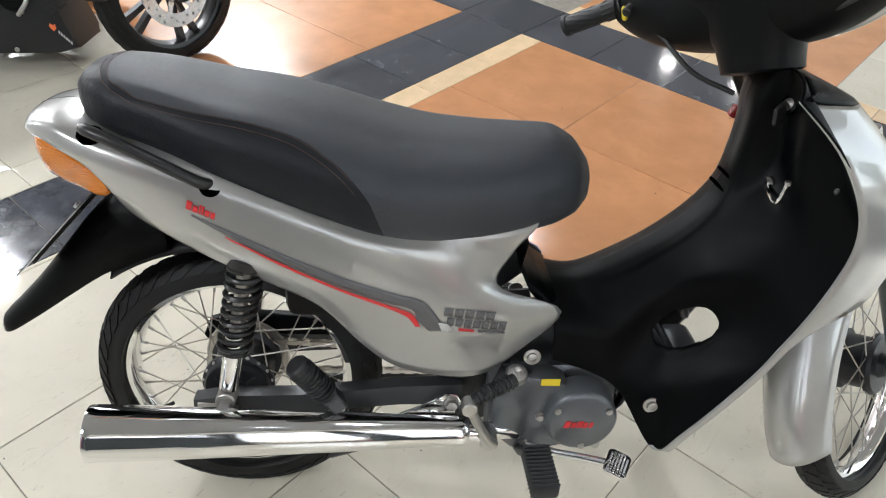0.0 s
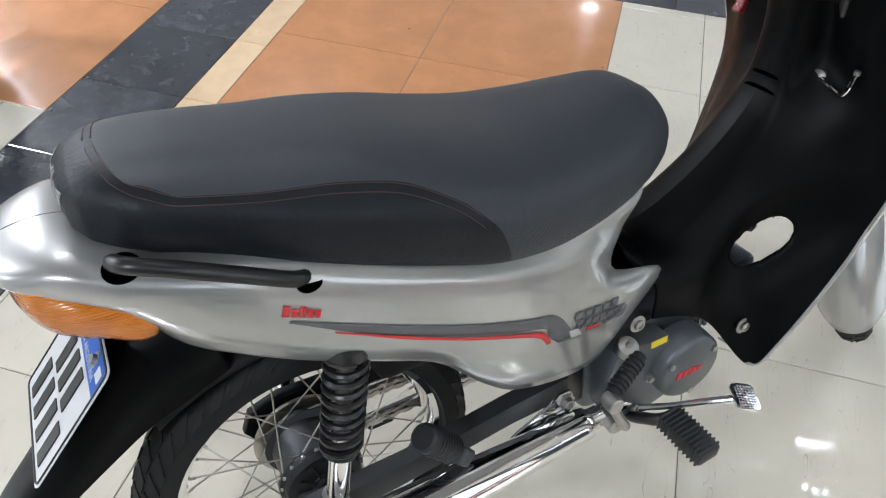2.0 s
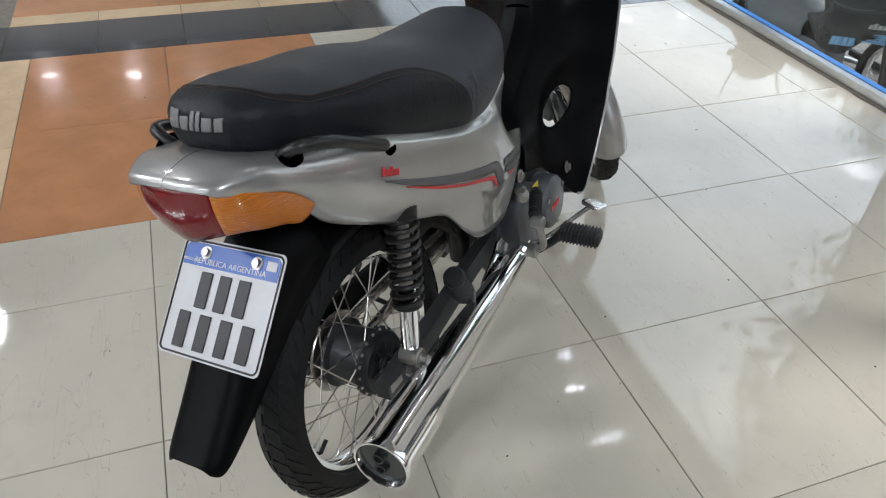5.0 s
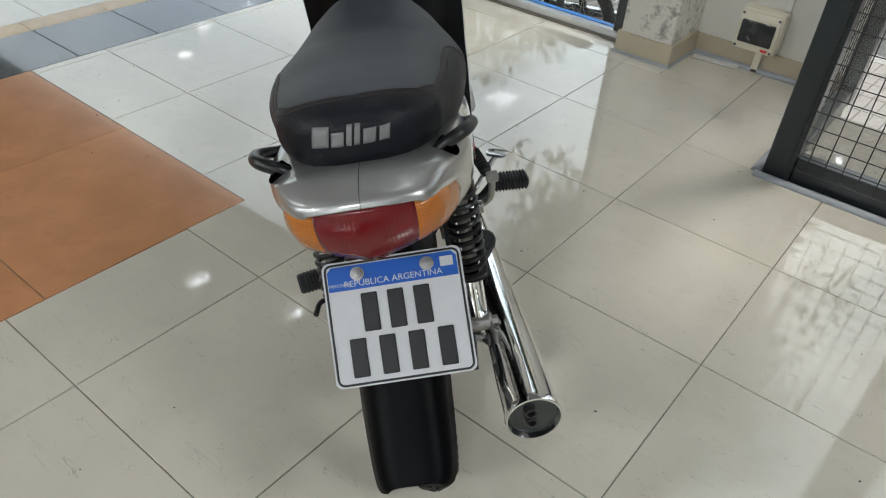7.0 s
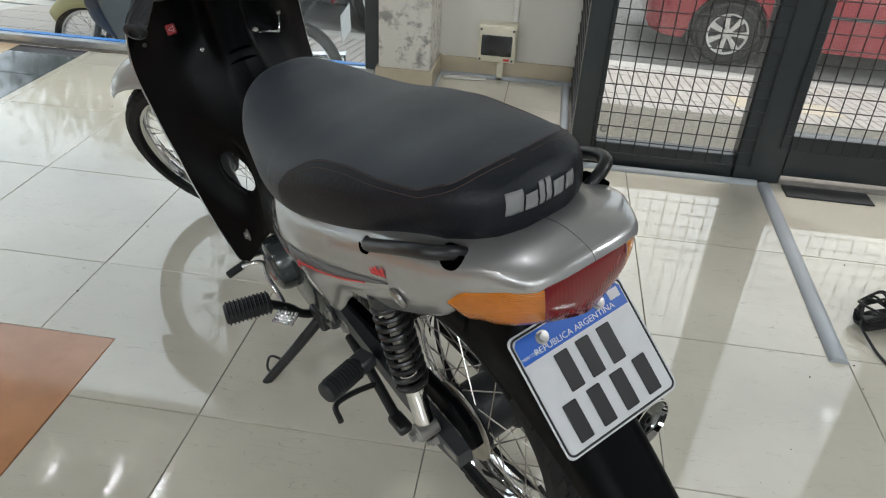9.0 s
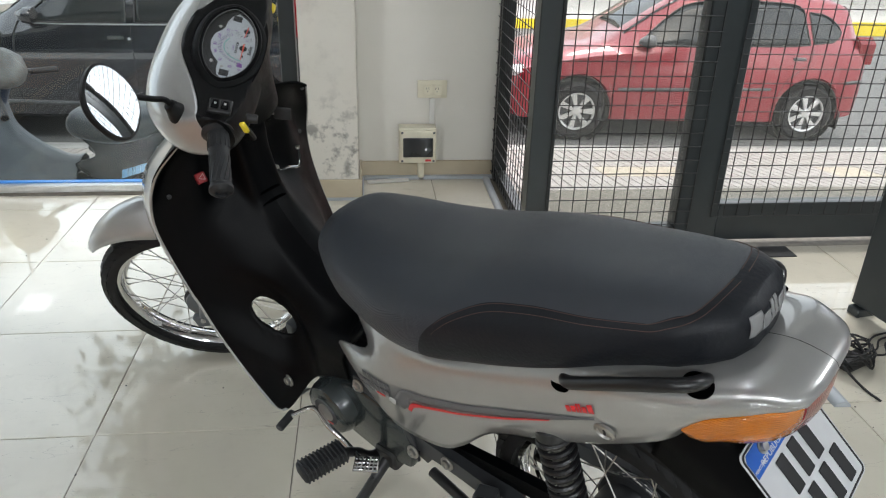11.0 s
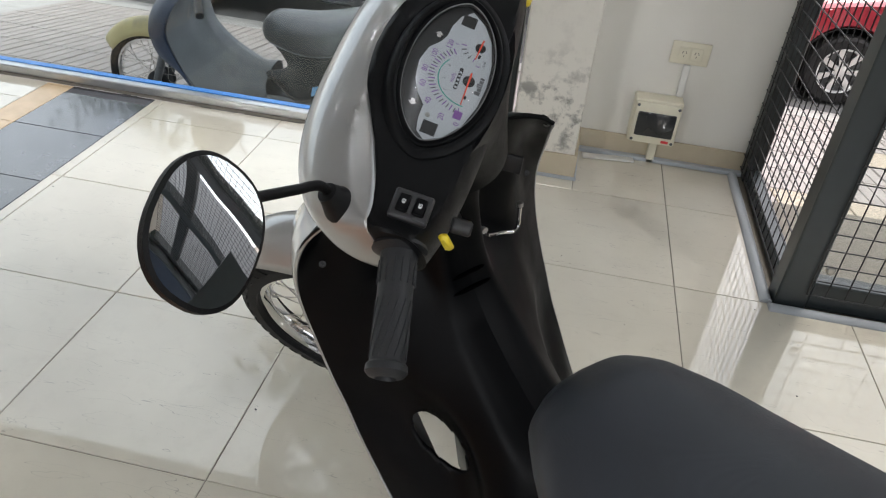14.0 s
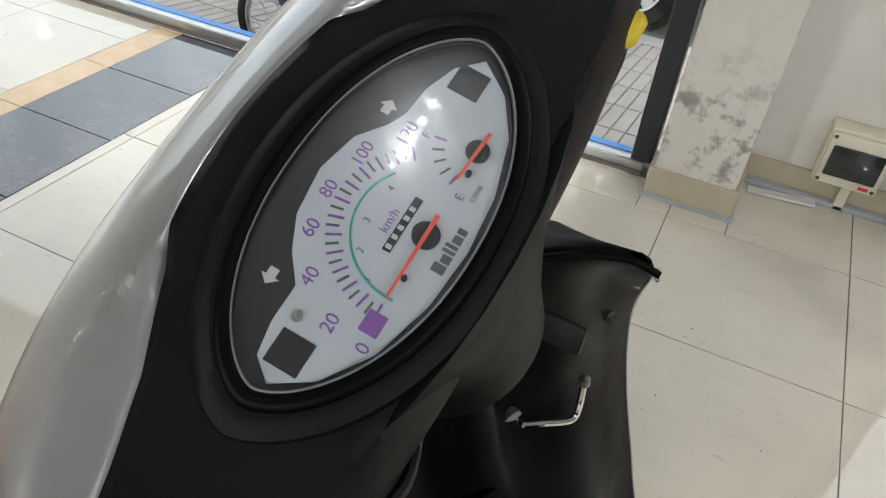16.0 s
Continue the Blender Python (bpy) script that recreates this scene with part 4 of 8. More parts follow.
part("flag", on(PLATE, box(0.066, 0.084, 0.0625, 0.0765, 0.0021, 0.0026, 0.0004)), M_WHITEP, plate)


def text_part(name, body_text, size, m, material, parent, extrude=0.0002, align='CENTER'):
    cu = bpy.data.curves.new(name, "FONT")
    cu.body, cu.size, cu.extrude, cu.align_x, cu.align_y = body_text, size, extrude, align, 'CENTER'
    tmp = new(name, cu)
    bpy.context.view_layer.update()
    me = bpy.data.meshes.new_from_object(tmp.evaluated_get(bpy.context.evaluated_depsgraph_get()))
    bpy.data.objects.remove(tmp)
    me.transform(m)
    me.materials.clear()
    me.materials.append(material)
    ob = new(name, me)
    ob.parent = parent
    return ob


text_part("lettering", "REPÚBLICA ARGENTINA", 0.0125, PLATE @ Matrix.Translation((0.0, 0.0560, 0.0022)), M_WHITEP, plate)
text_part("lettering", "MERCOSUR", 0.006, PLATE @ Matrix.Translation((-0.073, 0.056, 0.0022)), M_WHITEP, plate)


# ---- wheels ----
def tyre(r, hw, rim_r, tread_seed, rib=False):
    prof = [(rim_r, -hw * 0.55), (rim_r + 0.006, -hw * 0.70)]
    for k in range(13):
        a = radians(-100 + 200 * k / 12)
        prof.append((r - hw * 1.05 + hw * 1.05 * math.cos(a), hw * math.sin(a)))
    prof += [(rim_r + 0.006, hw * 0.70), (rim_r, hw * 0.55), prof[0]]
    bm = lathe(prof, Matrix(((1, 0, 0, 0), (0, 0, -1, 0), (0, 1, 0, 0), (0, 0, 0, 1))), 72)
    return bm


def tread(r, hw, n=46):
    """Raised blocks, set slantwise on both shoulders."""
    bm = bmesh.new()
    for k in range(n):
        for s in (1, -1):
            for lo, hi, sl in ((4, 34, 0.5), (38, 66, 0.9)):
                a0 = 2 * math.pi * (k + (0.5 if s > 0 else 0)) / n
                pts = []
                for b, off in ((lo, 0.0), (hi, sl), (hi, sl + 0.62), (lo, 0.62)):
                    aa = a0 + off * 2 * math.pi / n
                    bb = radians(b) * s
                    for h in (0.0, 0.0036):
                        rr = r - 0.0012 - hw * 1.05 + (hw * 1.05 + h) * math.cos(bb)
                        pts.append((rr * math.cos(aa), (hw + h) * math.sin(bb), rr * math.sin(aa)))
                v = [bm.verts.new(p) for p in pts]
                top = [v[1], v[3], v[5], v[7]]
                bm.faces.new(top)
                for i in range(4):
                    j = (i + 1) % 4
                    bm.faces.new((v[2 * i], v[2 * j], v[2 * j + 1], v[2 * i + 1]))
    return bm


def wheel(name, m, r, hw, hub_r, hub_w, label, owner=None):
    w = new(name)
    w.parent = owner or bike
    w.matrix_basis = m
    tagged(w, label)
    flip = Matrix(((1, 0, 0, 0), (0, 0, -1, 0), (0, 1, 0, 0), (0, 0, 0, 1)))
    rr = r - hw * 1.45
    part("tyre", tyre(r - 0.002, hw, rr, 1), M_RUBBER, w, "black rubber tyre with block tread")
    part("tread", tread(r - 0.002, hw), M_RUBBER, w, "raised tyre tread blocks", kind="stuff")
    part("rim", lathe([(rr + 0.004, -hw * 0.62), (rr + 0.006, -hw * 0.52), (rr - 0.004, -hw * 0.46), (rr - 0.010, -hw * 0.2), (rr - 0.012, 0), (rr - 0.010, hw * 0.2), (rr - 0.004, hw * 0.46), (rr + 0.006, hw * 0.52), (rr + 0.004, hw * 0.62),
                       (rr - 0.006, hw * 0.60), (rr - 0.014, hw * 0.3), (rr - 0.017, 0), (rr - 0.014, -hw * 0.3), (rr - 0.006, -hw * 0.60), (rr + 0.004, -hw * 0.62)], flip, 72), M_CHROME, w, "chromed steel rim")
    part("hub", lathe([(0.012, -hub_w - 0.012), (0.02, -hub_w - 0.012), (0.026, -hub_w), (hub_r * 0.9, -hub_w), (hub_r, -hub_w + 0.006), (hub_r, -hub_w + 0.014), (hub_r * 0.86, -hub_w + 0.02),
                       (hub_r * 0.84, hub_w - 0.02), (hub_r, hub_w - 0.014), (hub_r, hub_w - 0.006), (hub_r * 0.9, hub_w), (0.026, hub_w), (0.02, hub_w + 0.012), (0.012, hub_w + 0.012)], flip, 40), M_HUB, w, "dark grey cast drum hub")
    for k in range(36):
        s = 1 if k % 2 else -1
        a = 2 * math.pi * k / 36
        b = a + (0.95 if (k // 2) % 2 else -0.95)
        p0 = Vector((hub_r * 0.93 * math.cos(b), s * (hub_w - 0.008), hub_r * 0.93 * math.sin(b)))
        p1 = Vector(((rr - 0.014) * math.cos(a), s * 0.003, (rr - 0.014) * math.sin(a)))
        part("spoke", tube([p0, p1], 0.0014, 5), M_SPOKE, w)
        d = (p1 - p0).normalized()
        part("nipple", tube([p1 - d * 0.012, p1], 0.0026, 6), M_ZINC, w)
    part("axle", cyl((0, -hub_w - 0.06, 0), (0, hub_w + 0.06, 0), 0.007, 12), M_ZINC, w)
    v = Vector((rr - 0.014, 0, 0))
    part("valve", on(Matrix.Rotation(radians(150), 4, 'Y'), cyl(v, v - Vector((0.028, 0, 0)), 0.004, 8)), M_RUBBER, w)
    return w


rear_wheel = wheel("rear_wheel", Matrix.Translation((0, 0, 0.264)), 0.264, 0.041, 0.066, 0.048, "rear wheel with chrome rim and wire spokes")

# drum brake on the right side of the rear hub
drum_m = axis_m((0, 0, 0), (0, -1, 0))
plate = part("brake_plate", lathe([(0, 0.066), (0.014, 0.066), (0.017, 0.058), (0.040, 0.055), (0.046, 0.058), (0.057, 0.057), (0.060, 0.052), (0.060, 0.047), (0, 0.047)], drum_m, 40), M_HUB, rear_wheel, "dark cast drum brake plate")
for k in range(10):
    a = 2 * math.pi * k / 10
    part("rib", box(0.018, 0.044, -0.0018, 0.0018, 0.053, 0.060, 0.0006, drum_m @ Matrix.Rotation(a, 4, 'Z')), M_HUB, plate)
for k in range(18):
    a = 2 * math.pi * (k + 0.5) / 18
    part("spoke_seat", lathe([(0.0042, 0.0), (0.0042, 0.003), (0.002, 0.004), (0, 0.004)], drum_m @ Matrix.Translation((0.0615 * math.cos(a), 0.0615 * math.sin(a), 0.042)), 8), M_ZINC, rear_wheel)
arm_m = axis_m((0.030, -0.060, -0.028), (0, -1, 0))
part("brake_arm", prism([(0.020, -0.036), (0.040, -0.036), (0.036, -0.092), (0.028, -0.098), (0.022, -0.092)], -0.070, -0.064, "xz", 0.0015), M_ZINC, rear_wheel, "zinc plated brake arm")
part("arm_bolt", lathe([(0.010, 0), (0.010, 0.008), (0.006, 0.009), (0.006, 0.016), (0, 0.0165)], arm_m, 6), M_ZINC, rear_wheel)
part("arm_pin", cyl((0.030, -0.078, -0.088), (0.030, -0.058, -0.088), 0.006, 12, None, 0.001), M_ZINC, rear_wheel)

# ---- rear running gear ----
for sign in (1, -1):
    b, t = Vector((0.0, 0.122 * sign, 0.302)), Vector((0.058, 0.118 * sign, 0.585))
    d = t - b
    shock = part("shock_absorber", cyl(b + d * 0.06, b + d * 0.46, 0.0165, 20, None, 0.002), M_CHROME, bike, "shock absorber with black coil spring")
    part("shaft", cyl(b + d * 0.45, b + d * 0.98, 0.012, 14), M_ZINC, shock)
    part("collar", cyl(b + d * 0.335, b + d * 0.365, 0.026, 20, None, 0.002), M_FRAME, shock)
    part("cap", cyl(b + d * 0.90, b + d * 0.98, 0.028, 20, None, 0.003), M_FRAME, shock)
    q = d.to_track_quat("Z", "Y").to_matrix()
    n = 190
    pts = [b + d * (0.36 + 0.55 * k / n) + q @ Vector((0.0255 * math.cos(2 * math.pi * 9.5 * k / n), 0.0255 * math.sin(2 * math.pi * 9.5 * k / n), 0)) for k in range(n + 1)]
    part("spring", tube(pts, 0.0048, 7), M_FRAME, shock, "black coil spring")
    part("eye", cyl(b - Vector((0, 0.02, 0)), b + Vector((0, 0.02, 0)), 0.017, 18, None, 0.002), M_ZINC, shock)
    part("bolt", lathe([(0.013, 0), (0.013, 0.003), (0.009, 0.0032), (0.009, 0.012), (0, 0.0125)], axis_m(b + Vector((0, 0.02 * sign, 0)), (0, sign, 0)), 6), M_ZINC, shock)
    arm = loft([[Vector((x, y0 * sign, z)) for y0, z in ((y - 0.014, zc - h), (y + 0.014, zc - h), (y + 0.014, zc + h), (y - 0.014, zc + h))]
                for x, y, zc, h in ((-0.065, 0.092, 0.262, 0.016), (0.0, 0.095, 0.266, 0.024), (0.12, 0.094, 0.272, 0.020), (0.30, 0.088, 0.287, 0.020), (0.41, 0.082, 0.285, 0.022))])
    part("swingarm", arm, M_SWING, bike, "grey painted swingarm")
    part("axle_nut", lathe([(0.014, 0), (0.014, 0.004), (0.011, 0.0042), (0.011, 0.014), (0.006, 0.0145), (0.006, 0.02), (0, 0.02)], axis_m((0, 0.106 * sign, 0.264), (0, sign, 0)), 6), M_ZINC, bike)
    part("chain_adjuster", box(-0.06, -0.02, 0.100 * sign - 0.008, 0.100 * sign + 0.008, 0.255, 0.275, 0.003), M_ZINC, bike)
# chain and cover on the left
ch = []
for k in range(80):
    u = k / 80
    if u < 0.42:
        ch.append((0.0 + 0.46 * u / 0.42, 0.052, 0.300 - 0.03 * u / 0.42))
    elif u < 0.5:
        a = math.pi * (0.5 - (u - 0.42) / 0.08)
        ch.append((0.46 + 0.022 * math.cos(a), 0.052, 0.248 + 0.022 * math.sin(a)))
    elif u < 0.92:
        ch.append((0.46 - 0.46 * (u - 0.5) / 0.42, 0.052, 0.226 - 0.0 * u))
    else:
        a = -math.pi / 2 - math.pi * (u - 0.92) / 0.08
        ch.append((0.0 + 0.037 * math.cos(a), 0.052, 0.263 + 0.037 * math.sin(a)))
bm = bmesh.new()
for k in range(0, 80):
    p, q = Vector(ch[k]), Vector(ch[(k + 1) % 80])
    dy = 0.004 if k % 2 else 0.0065
    for s in (1, -1):
        add_box(bm, -(q - p).length * 0.62, (q - p).length * 0.62, dy * s - 0.0008, dy * s + 0.0008, -0.0045, 0.0045, 0, Matrix.Translation((p + q) / 2) @ (q - p).to_track_quat("X", "Z").to_matrix().to_4x4())
part("chain", bm, M_SPOKE, bike, "oily steel drive chain")
part("sprocket", lathe([(0.03, -0.003), (0.078, -0.003), (0.08, 0), (0.078, 0.003), (0.03, 0.003), (0.03, -0.003)], axis_m((0, 0.052, 0.264), (0, 1, 0)), 40), M_SPOKE, bike)
cover = [(-0.085, 0.30), (-0.07, 0.335), (-0.02, 0.352), (0.10, 0.345), (0.30, 0.325), (0.40, 0.318), (0.40, 0.295), (0.28, 0.302), (0.05, 0.305), (-0.04, 0.300), (-0.07, 0.275)]
part("chain_guard", prism(cover, 0.062, 0.082, "xz", 0.005), M_PLASTIC, bike, "black plastic chain guard")

# rear foot pegs
for sign in (1, -1):
    tip, inn = (Vector((0.125, -0.155, 0.395)), Vector((0.185, -0.135, 0.305))) if sign < 0 else (Vector((0.162, 0.228, 0.322)), Vector((0.190, 0.135, 0.318)))
    d = tip - inn
    peg = part("passenger_peg", cyl(inn + d * 0.12, tip, 0.019, 18, 0.021, 0.004), M_GRIP, bike, "ribbed black rubber passenger foot peg")
    for k in range(9):
        part("rib", lathe([(0.0195, -0.002), (0.0228, -0.001), (0.0228, 0.001), (0.0195, 0.002)], axis_m(inn + d * (0.24 + 0.075 * k), d), 18), M_GRIP, peg)
    part("peg_mount", box(-0.02, 0.02, -0.014, 0.014, -0.018, 0.018, 0.004, axis_m(inn, d)), M_SWING, bike)

# exhaust on the right
ex = [(0.0, 0.030), (0.004, 0.046), (0.010, 0.0485), (0.30, 0.041), (0.55, 0.030), (0.615, 0.026), (0.625, 0.024), (0.632, 0.0215)]
a, b = Vector((-0.215, -0.184, 0.272)), Vector((0.43, -0.140, 0.240))
prof = [(0.012, 0.018), (0.040, 0.016), (0.0445, 0.0), (0.0475, 0.0), (0.0490, 0.006), (0.0475, 0.016), (0.0455, 0.10), (0.0405, 0.26), (0.0345, 0.42), (0.0290, 0.54), (0.0265, 0.615), (0.0270, 0.622), (0.0255, 0.632), (0.0195, 0.638), (0.0185, 0.66)]
muffler = part("muffler", lathe(prof, axis_m(a, b - a), 48), M_CHROME, bike, "chrome plated tapered exhaust muffler")
part("end_cap", lathe([(0, 0.010), (0.041, 0.010), (0.043, 0.014), (0.0, 0.014)], axis_m(a, b - a), 40), M_MAGNETO, muffler, "dark end plate")
for oz in (0.012, -0.012):
    part("outlet", lathe([(0.007, 0.002), (0.010, 0.002), (0.010, 0.012), (0, 0.012), (0, 0.009), (0.007, 0.009), (0.007, 0.002)], axis_m(a + Vector((0, 0.004, oz)), b - a), 20), M_INK, muffler)
pp = [b - (b - a) * 0.01, b + Vector((0.03, 0.008, -0.006)), (0.50, -0.120, 0.222), (0.58, -0.105, 0.208), (0.65, -0.085, 0.212), (0.705, -0.06, 0.238), (0.735, -0.03, 0.285), (0.735, 0.0, 0.33)]
part("exhaust_pipe", tube(smooth_path(pp, 6), 0.0155, 14), M_CHROME, bike, "chromed exhaust pipe")
br = [(0.27, 0.235), (0.30, 0.258), (0.36, 0.285), (0.378, 0.302), (0.40, 0.302), (0.408, 0.285), (0.402, 0.262), (0.392, 0.225), (0.37, 0.215), (0.32, 0.226)]
brk = part("muffler_bracket", prism(br, -0.117, -0.112, "xz", 0.0012), M_CHROME, bike, "chromed muffler bracket")
part("opening", prism([(0.335, 0.243), (0.36, 0.262), (0.378, 0.255), (0.372, 0.240)], -0.1185, -0.1112, "xz"), M_INK, brk)
part("bolt", lathe([(0.0155, 0), (0.0155, 0.003), (0.010, 0.0032), (0.010, 0.012), (0, 0.0122)], axis_m((0.391, -0.117, 0.284), (0, -1, 0)), 6), M_ZINC, brk)
part("bolt", lathe([(0.013, 0), (0.013, 0.003), (0.009, 0.0032), (0.009, 0.012), (0, 0.0122)], axis_m((0.0, -0.128, 0.250), (0, -0.6, 0.8)), 6), M_ZINC, muffler)

# frame, engine
part("frame_tube", tube(smooth_path([(0.90, 0, 0.72), (0.83, 0, 0.58), (0.68, 0, 0.43), (0.50, 0, 0.40), (0.42, 0, 0.36), (0.41, 0, 0.22)], 5), 0.024, 14), M_FRAME, bike)
for sign in (1, -1):
    part("frame_tube", tube(smooth_path([(0.46, 0.05 * sign, 0.40), (0.30, 0.075 * sign, 0.50), (0.10, 0.08 * sign, 0.60), (-0.12, 0.07 * sign, 0.70)], 5), 0.014, 10), M_FRAME, bike)
    plate2 = [(0.36, 0.26), (0.37, 0.40), (0.45, 0.43), (0.50, 0.36), (0.47, 0.22), (0.40, 0.20)]
    part("frame_plate", prism(plate2, 0.070 * sign - 0.006, 0.070 * sign + 0.006, "xz", 0.002), M_FRAME, bike)
part("tool_box", box(0.10, 0.42, -0.075, 0.075, 0.43, 0.60, 0.02, None, 2), M_PLASTIC_MATT, bike)
part("engine_block", box(0.45, 0.70, -0.085, 0.085, 0.185, 0.345, 0.02, None, 2), M_CAST, bike, "grey cast engine block")
bm = bmesh.new()
for k in range(9):
    add_box(bm, 0.690 + 0.013 * k, 0.696 + 0.013 * k, -0.062, 0.062, 0.235, 0.355, 0.004)
add_box(bm, 0.68, 0.80, -0.04, 0.04, 0.255, 0.335)
part("cylinder_fins", bm, M_CAST, bike, "finned engine cylinder")
part("carburettor", lathe([(0, 0), (0.026, 0), (0.030, 0.01), (0.030, 0.06), (0.022, 0.068), (0.022, 0.10), (0, 0.10)], axis_m((0.755, 0.0, 0.40), (0.25, 0, 1)), 20), M_FRAME, bike, "black carburettor behind the shield")
part("fuel_hose", tube(smooth_path([(0.76, -0.03, 0.46), (0.78, -0.07, 0.48), (0.80, -0.06, 0.44), (0.79, 0.05, 0.46), (0.76, 0.06, 0.42)], 6), 0.008, 8), M_INK, bike)
part("cylinder_head", box(0.805, 0.86, -0.05, 0.05, 0.24, 0.35, 0.012, None, 2), M_CAST, bike)
cr_poly = [(0.462, 0.225), (0.460, 0.30), (0.478, 0.345), (0.515, 0.352), (0.560, 0.348), (0.590, 0.335), (0.61, 0.20), (0.545, 0.182), (0.50, 0.19)]
part("clutch_cover", prism(cr_poly, -0.132, -0.080, "xz", 0.010), M_CAST, bike, "dark grey clutch cover")
disc = lathe([(0.0, 0.050), (0.054, 0.050), (0.060, 0.047), (0.064, 0.042), (0.066, 0.0), (0.0, 0.0)], axis_m((0.618, -0.106, 0.272), (0, -1, 0)), 48)
disc_ob = part("engine_cover", disc, M_CAST, bike, "round dark grey engine cover")
for k, (h, w) in enumerate([(0.014, 0.010), (0.011, 0.008), (0.014, 0.004), (0.014, 0.004), (0.011, 0.008), (0.011, 0.006)]):
    x0 = 0.586 + (0, 0.0125, 0.0225, 0.028, 0.0335, 0.0445)[k]
    part("logo_bar", prism([(x0, 0.262), (x0 + w, 0.262), (x0 + w + h * 0.3, 0.262 + h), (x0 + h * 0.3, 0.262 + h)], -0.1575, -0.156, "xz"), M_LOGORED, disc_ob, "red printed mark")
for ang in (150, 30, 275):
    part("bolt", lathe([(0.006, 0), (0.006, 0.003), (0.003, 0.004), (0, 0.004)], axis_m((0.618 + 0.052 * math.cos(radians(ang)), -0.156, 0.272 + 0.052 * math.sin(radians(ang))), (0, -1, 0)), 12), M_ZINC, disc_ob)
for x, z in ((0.548, 0.268), (0.655, 0.205), (0.525, 0.205)):
    part("bolt", lathe([(0.009, 0), (0.009, 0.004), (0.006, 0.005), (0.006, 0.009), (0, 0.009)], axis_m((x, -0.132, z), (0, -1, 0)), 12), M_ZINC, bike)
part("oil_cap", lathe([(0.019, 0), (0.020, 0.010), (0.017, 0.016), (0.006, 0.018), (0.005, 0.030), (0, 0.030)], axis_m((0.500, -0.120, 0.345), (0, -0.45, 0.9)), 20), M_ZINC, bike, "silver oil filler cap")
part("yellow_sticker", box(0.543, 0.576, -0.1335, -0.1325, 0.336, 0.350), M_YELLOW, bike, "yellow warning sticker")
# left engine cover
ldisc = part("magneto_cover", lathe([(0.0, 0.062), (0.050, 0.062), (0.058, 0.058), (0.064, 0.045), (0.068, 0.0), (0.0, 0.0)], axis_m((0.622, 0.080, 0.275), (0, 1, 0)), 40), M_MAGNETO, bike, "glossy dark grey magneto cover")
part("badge", lathe([(0.0, 0.0645), (0.022, 0.0645), (0.022, 0.062)], axis_m((0.622, 0.080, 0.275), (0, 1, 0)), 24), M_ZINC, ldisc)
part("badge_ring", lathe([(0.022, 0.0635), (0.034, 0.0635), (0.034, 0.061)], axis_m((0.622, 0.080, 0.275), (0, 1, 0)), 24), M_SWING, ldisc)
part("badge_mark", prism([(0.606, 0.2465), (0.638, 0.2465), (0.640, 0.2515), (0.604, 0.2515)], 0.1435, 0.1442, "xz"), M_LOGORED, ldisc, "red printed mark")
part("sprocket_cover", prism([(0.42, 0.20), (0.40, 0.27), (0.43, 0.335), (0.52, 0.36), (0.60, 0.345), (0.60, 0.20), (0.50, 0.18)], 0.075, 0.108, "xz", 0.010), M_MAGNETO, bike, "dark grey sprocket cover")
part("side_plate", prism([(0.395, 0.235), (0.40, 0.30), (0.47, 0.385), (0.55, 0.392), (0.56, 0.36), (0.48, 0.30), (0.44, 0.235)], 0.096, 0.104, "xz", 0.002), M_SWING, bike)

for sign in (1, -1):
    for x, y, z in ((0.526, 0.113, 0.383), (0.742, 0.140, 0.300), (0.40, 0.108, 0.268), (0.302, 0.112, 0.306)):
        if z < 0.31 and sign < 0 and x < 0.5:
            continue
        part("bolt", lathe([(0.015, 0), (0.015, 0.002), (0.0095, 0.003), (0.009, 0.008), (0.005, 0.009), (0.005, 0.006), (0, 0.006)], axis_m((x, y * sign, z), (0, sign, 0.1)), 16), M_ZINC, bike)

# rider's pegs, stands, levers
part("peg_bar", tube(smooth_path([(0.53, -0.21, 0.255), (0.525, -0.17, 0.215), (0.515, -0.10, 0.185), (0.515, 0.10, 0.185), (0.52, 0.16, 0.235), (0.515, 0.20, 0.275)], 5), 0.0105, 10), M_FRAME, bike)
for sign in (1, -1):
    tip, inn = (Vector((0.536, -0.292, 0.243)), Vector((0.530, -0.198, 0.252))) if sign < 0 else (Vector((0.533, 0.287, 0.284)), Vector((0.512, 0.190, 0.277)))
    d = tip - inn
    m = axis_m(inn, d)
    h = d.length
    peg = part("foot_peg", box(-0.022, 0.022, -0.014, 0.014, 0, h, 0.006, m, 2), M_GRIP, bike, "ribbed black rubber foot peg")
    for k in range(11):
        part("rib", box(-0.0235, 0.0235, -0.0165, 0.0165, h * (0.05 + 0.085 * k), h * (0.05 + 0.085 * k) + 0.004, 0.002, m), M_GRIP, peg)
pedal = part("brake_pedal", tube(smooth_path([(0.49, -0.10, 0.20), (0.53, -0.135, 0.205), (0.575, -0.165, 0.212), (0.62, -0.20, 0.232), (0.655, -0.228, 0.247)], 5), 0.0075, 10), M_CHROME, bike, "chromed brake pedal")
pm = axis_m((0.664, -0.234, 0.250), (0.15, -0.15, 1))
pm = pm @ Matrix.Rotation(radians(18), 4, 'Z')
bm = prism(rounded(0.027, 0.020, 0.008), -0.004, 0.004, "xy", 0.0015)
bmesh.ops.transform(bm, matrix=pm, verts=bm.verts)
part("pad", bm, M_CHROME, pedal)
bm = bmesh.new()
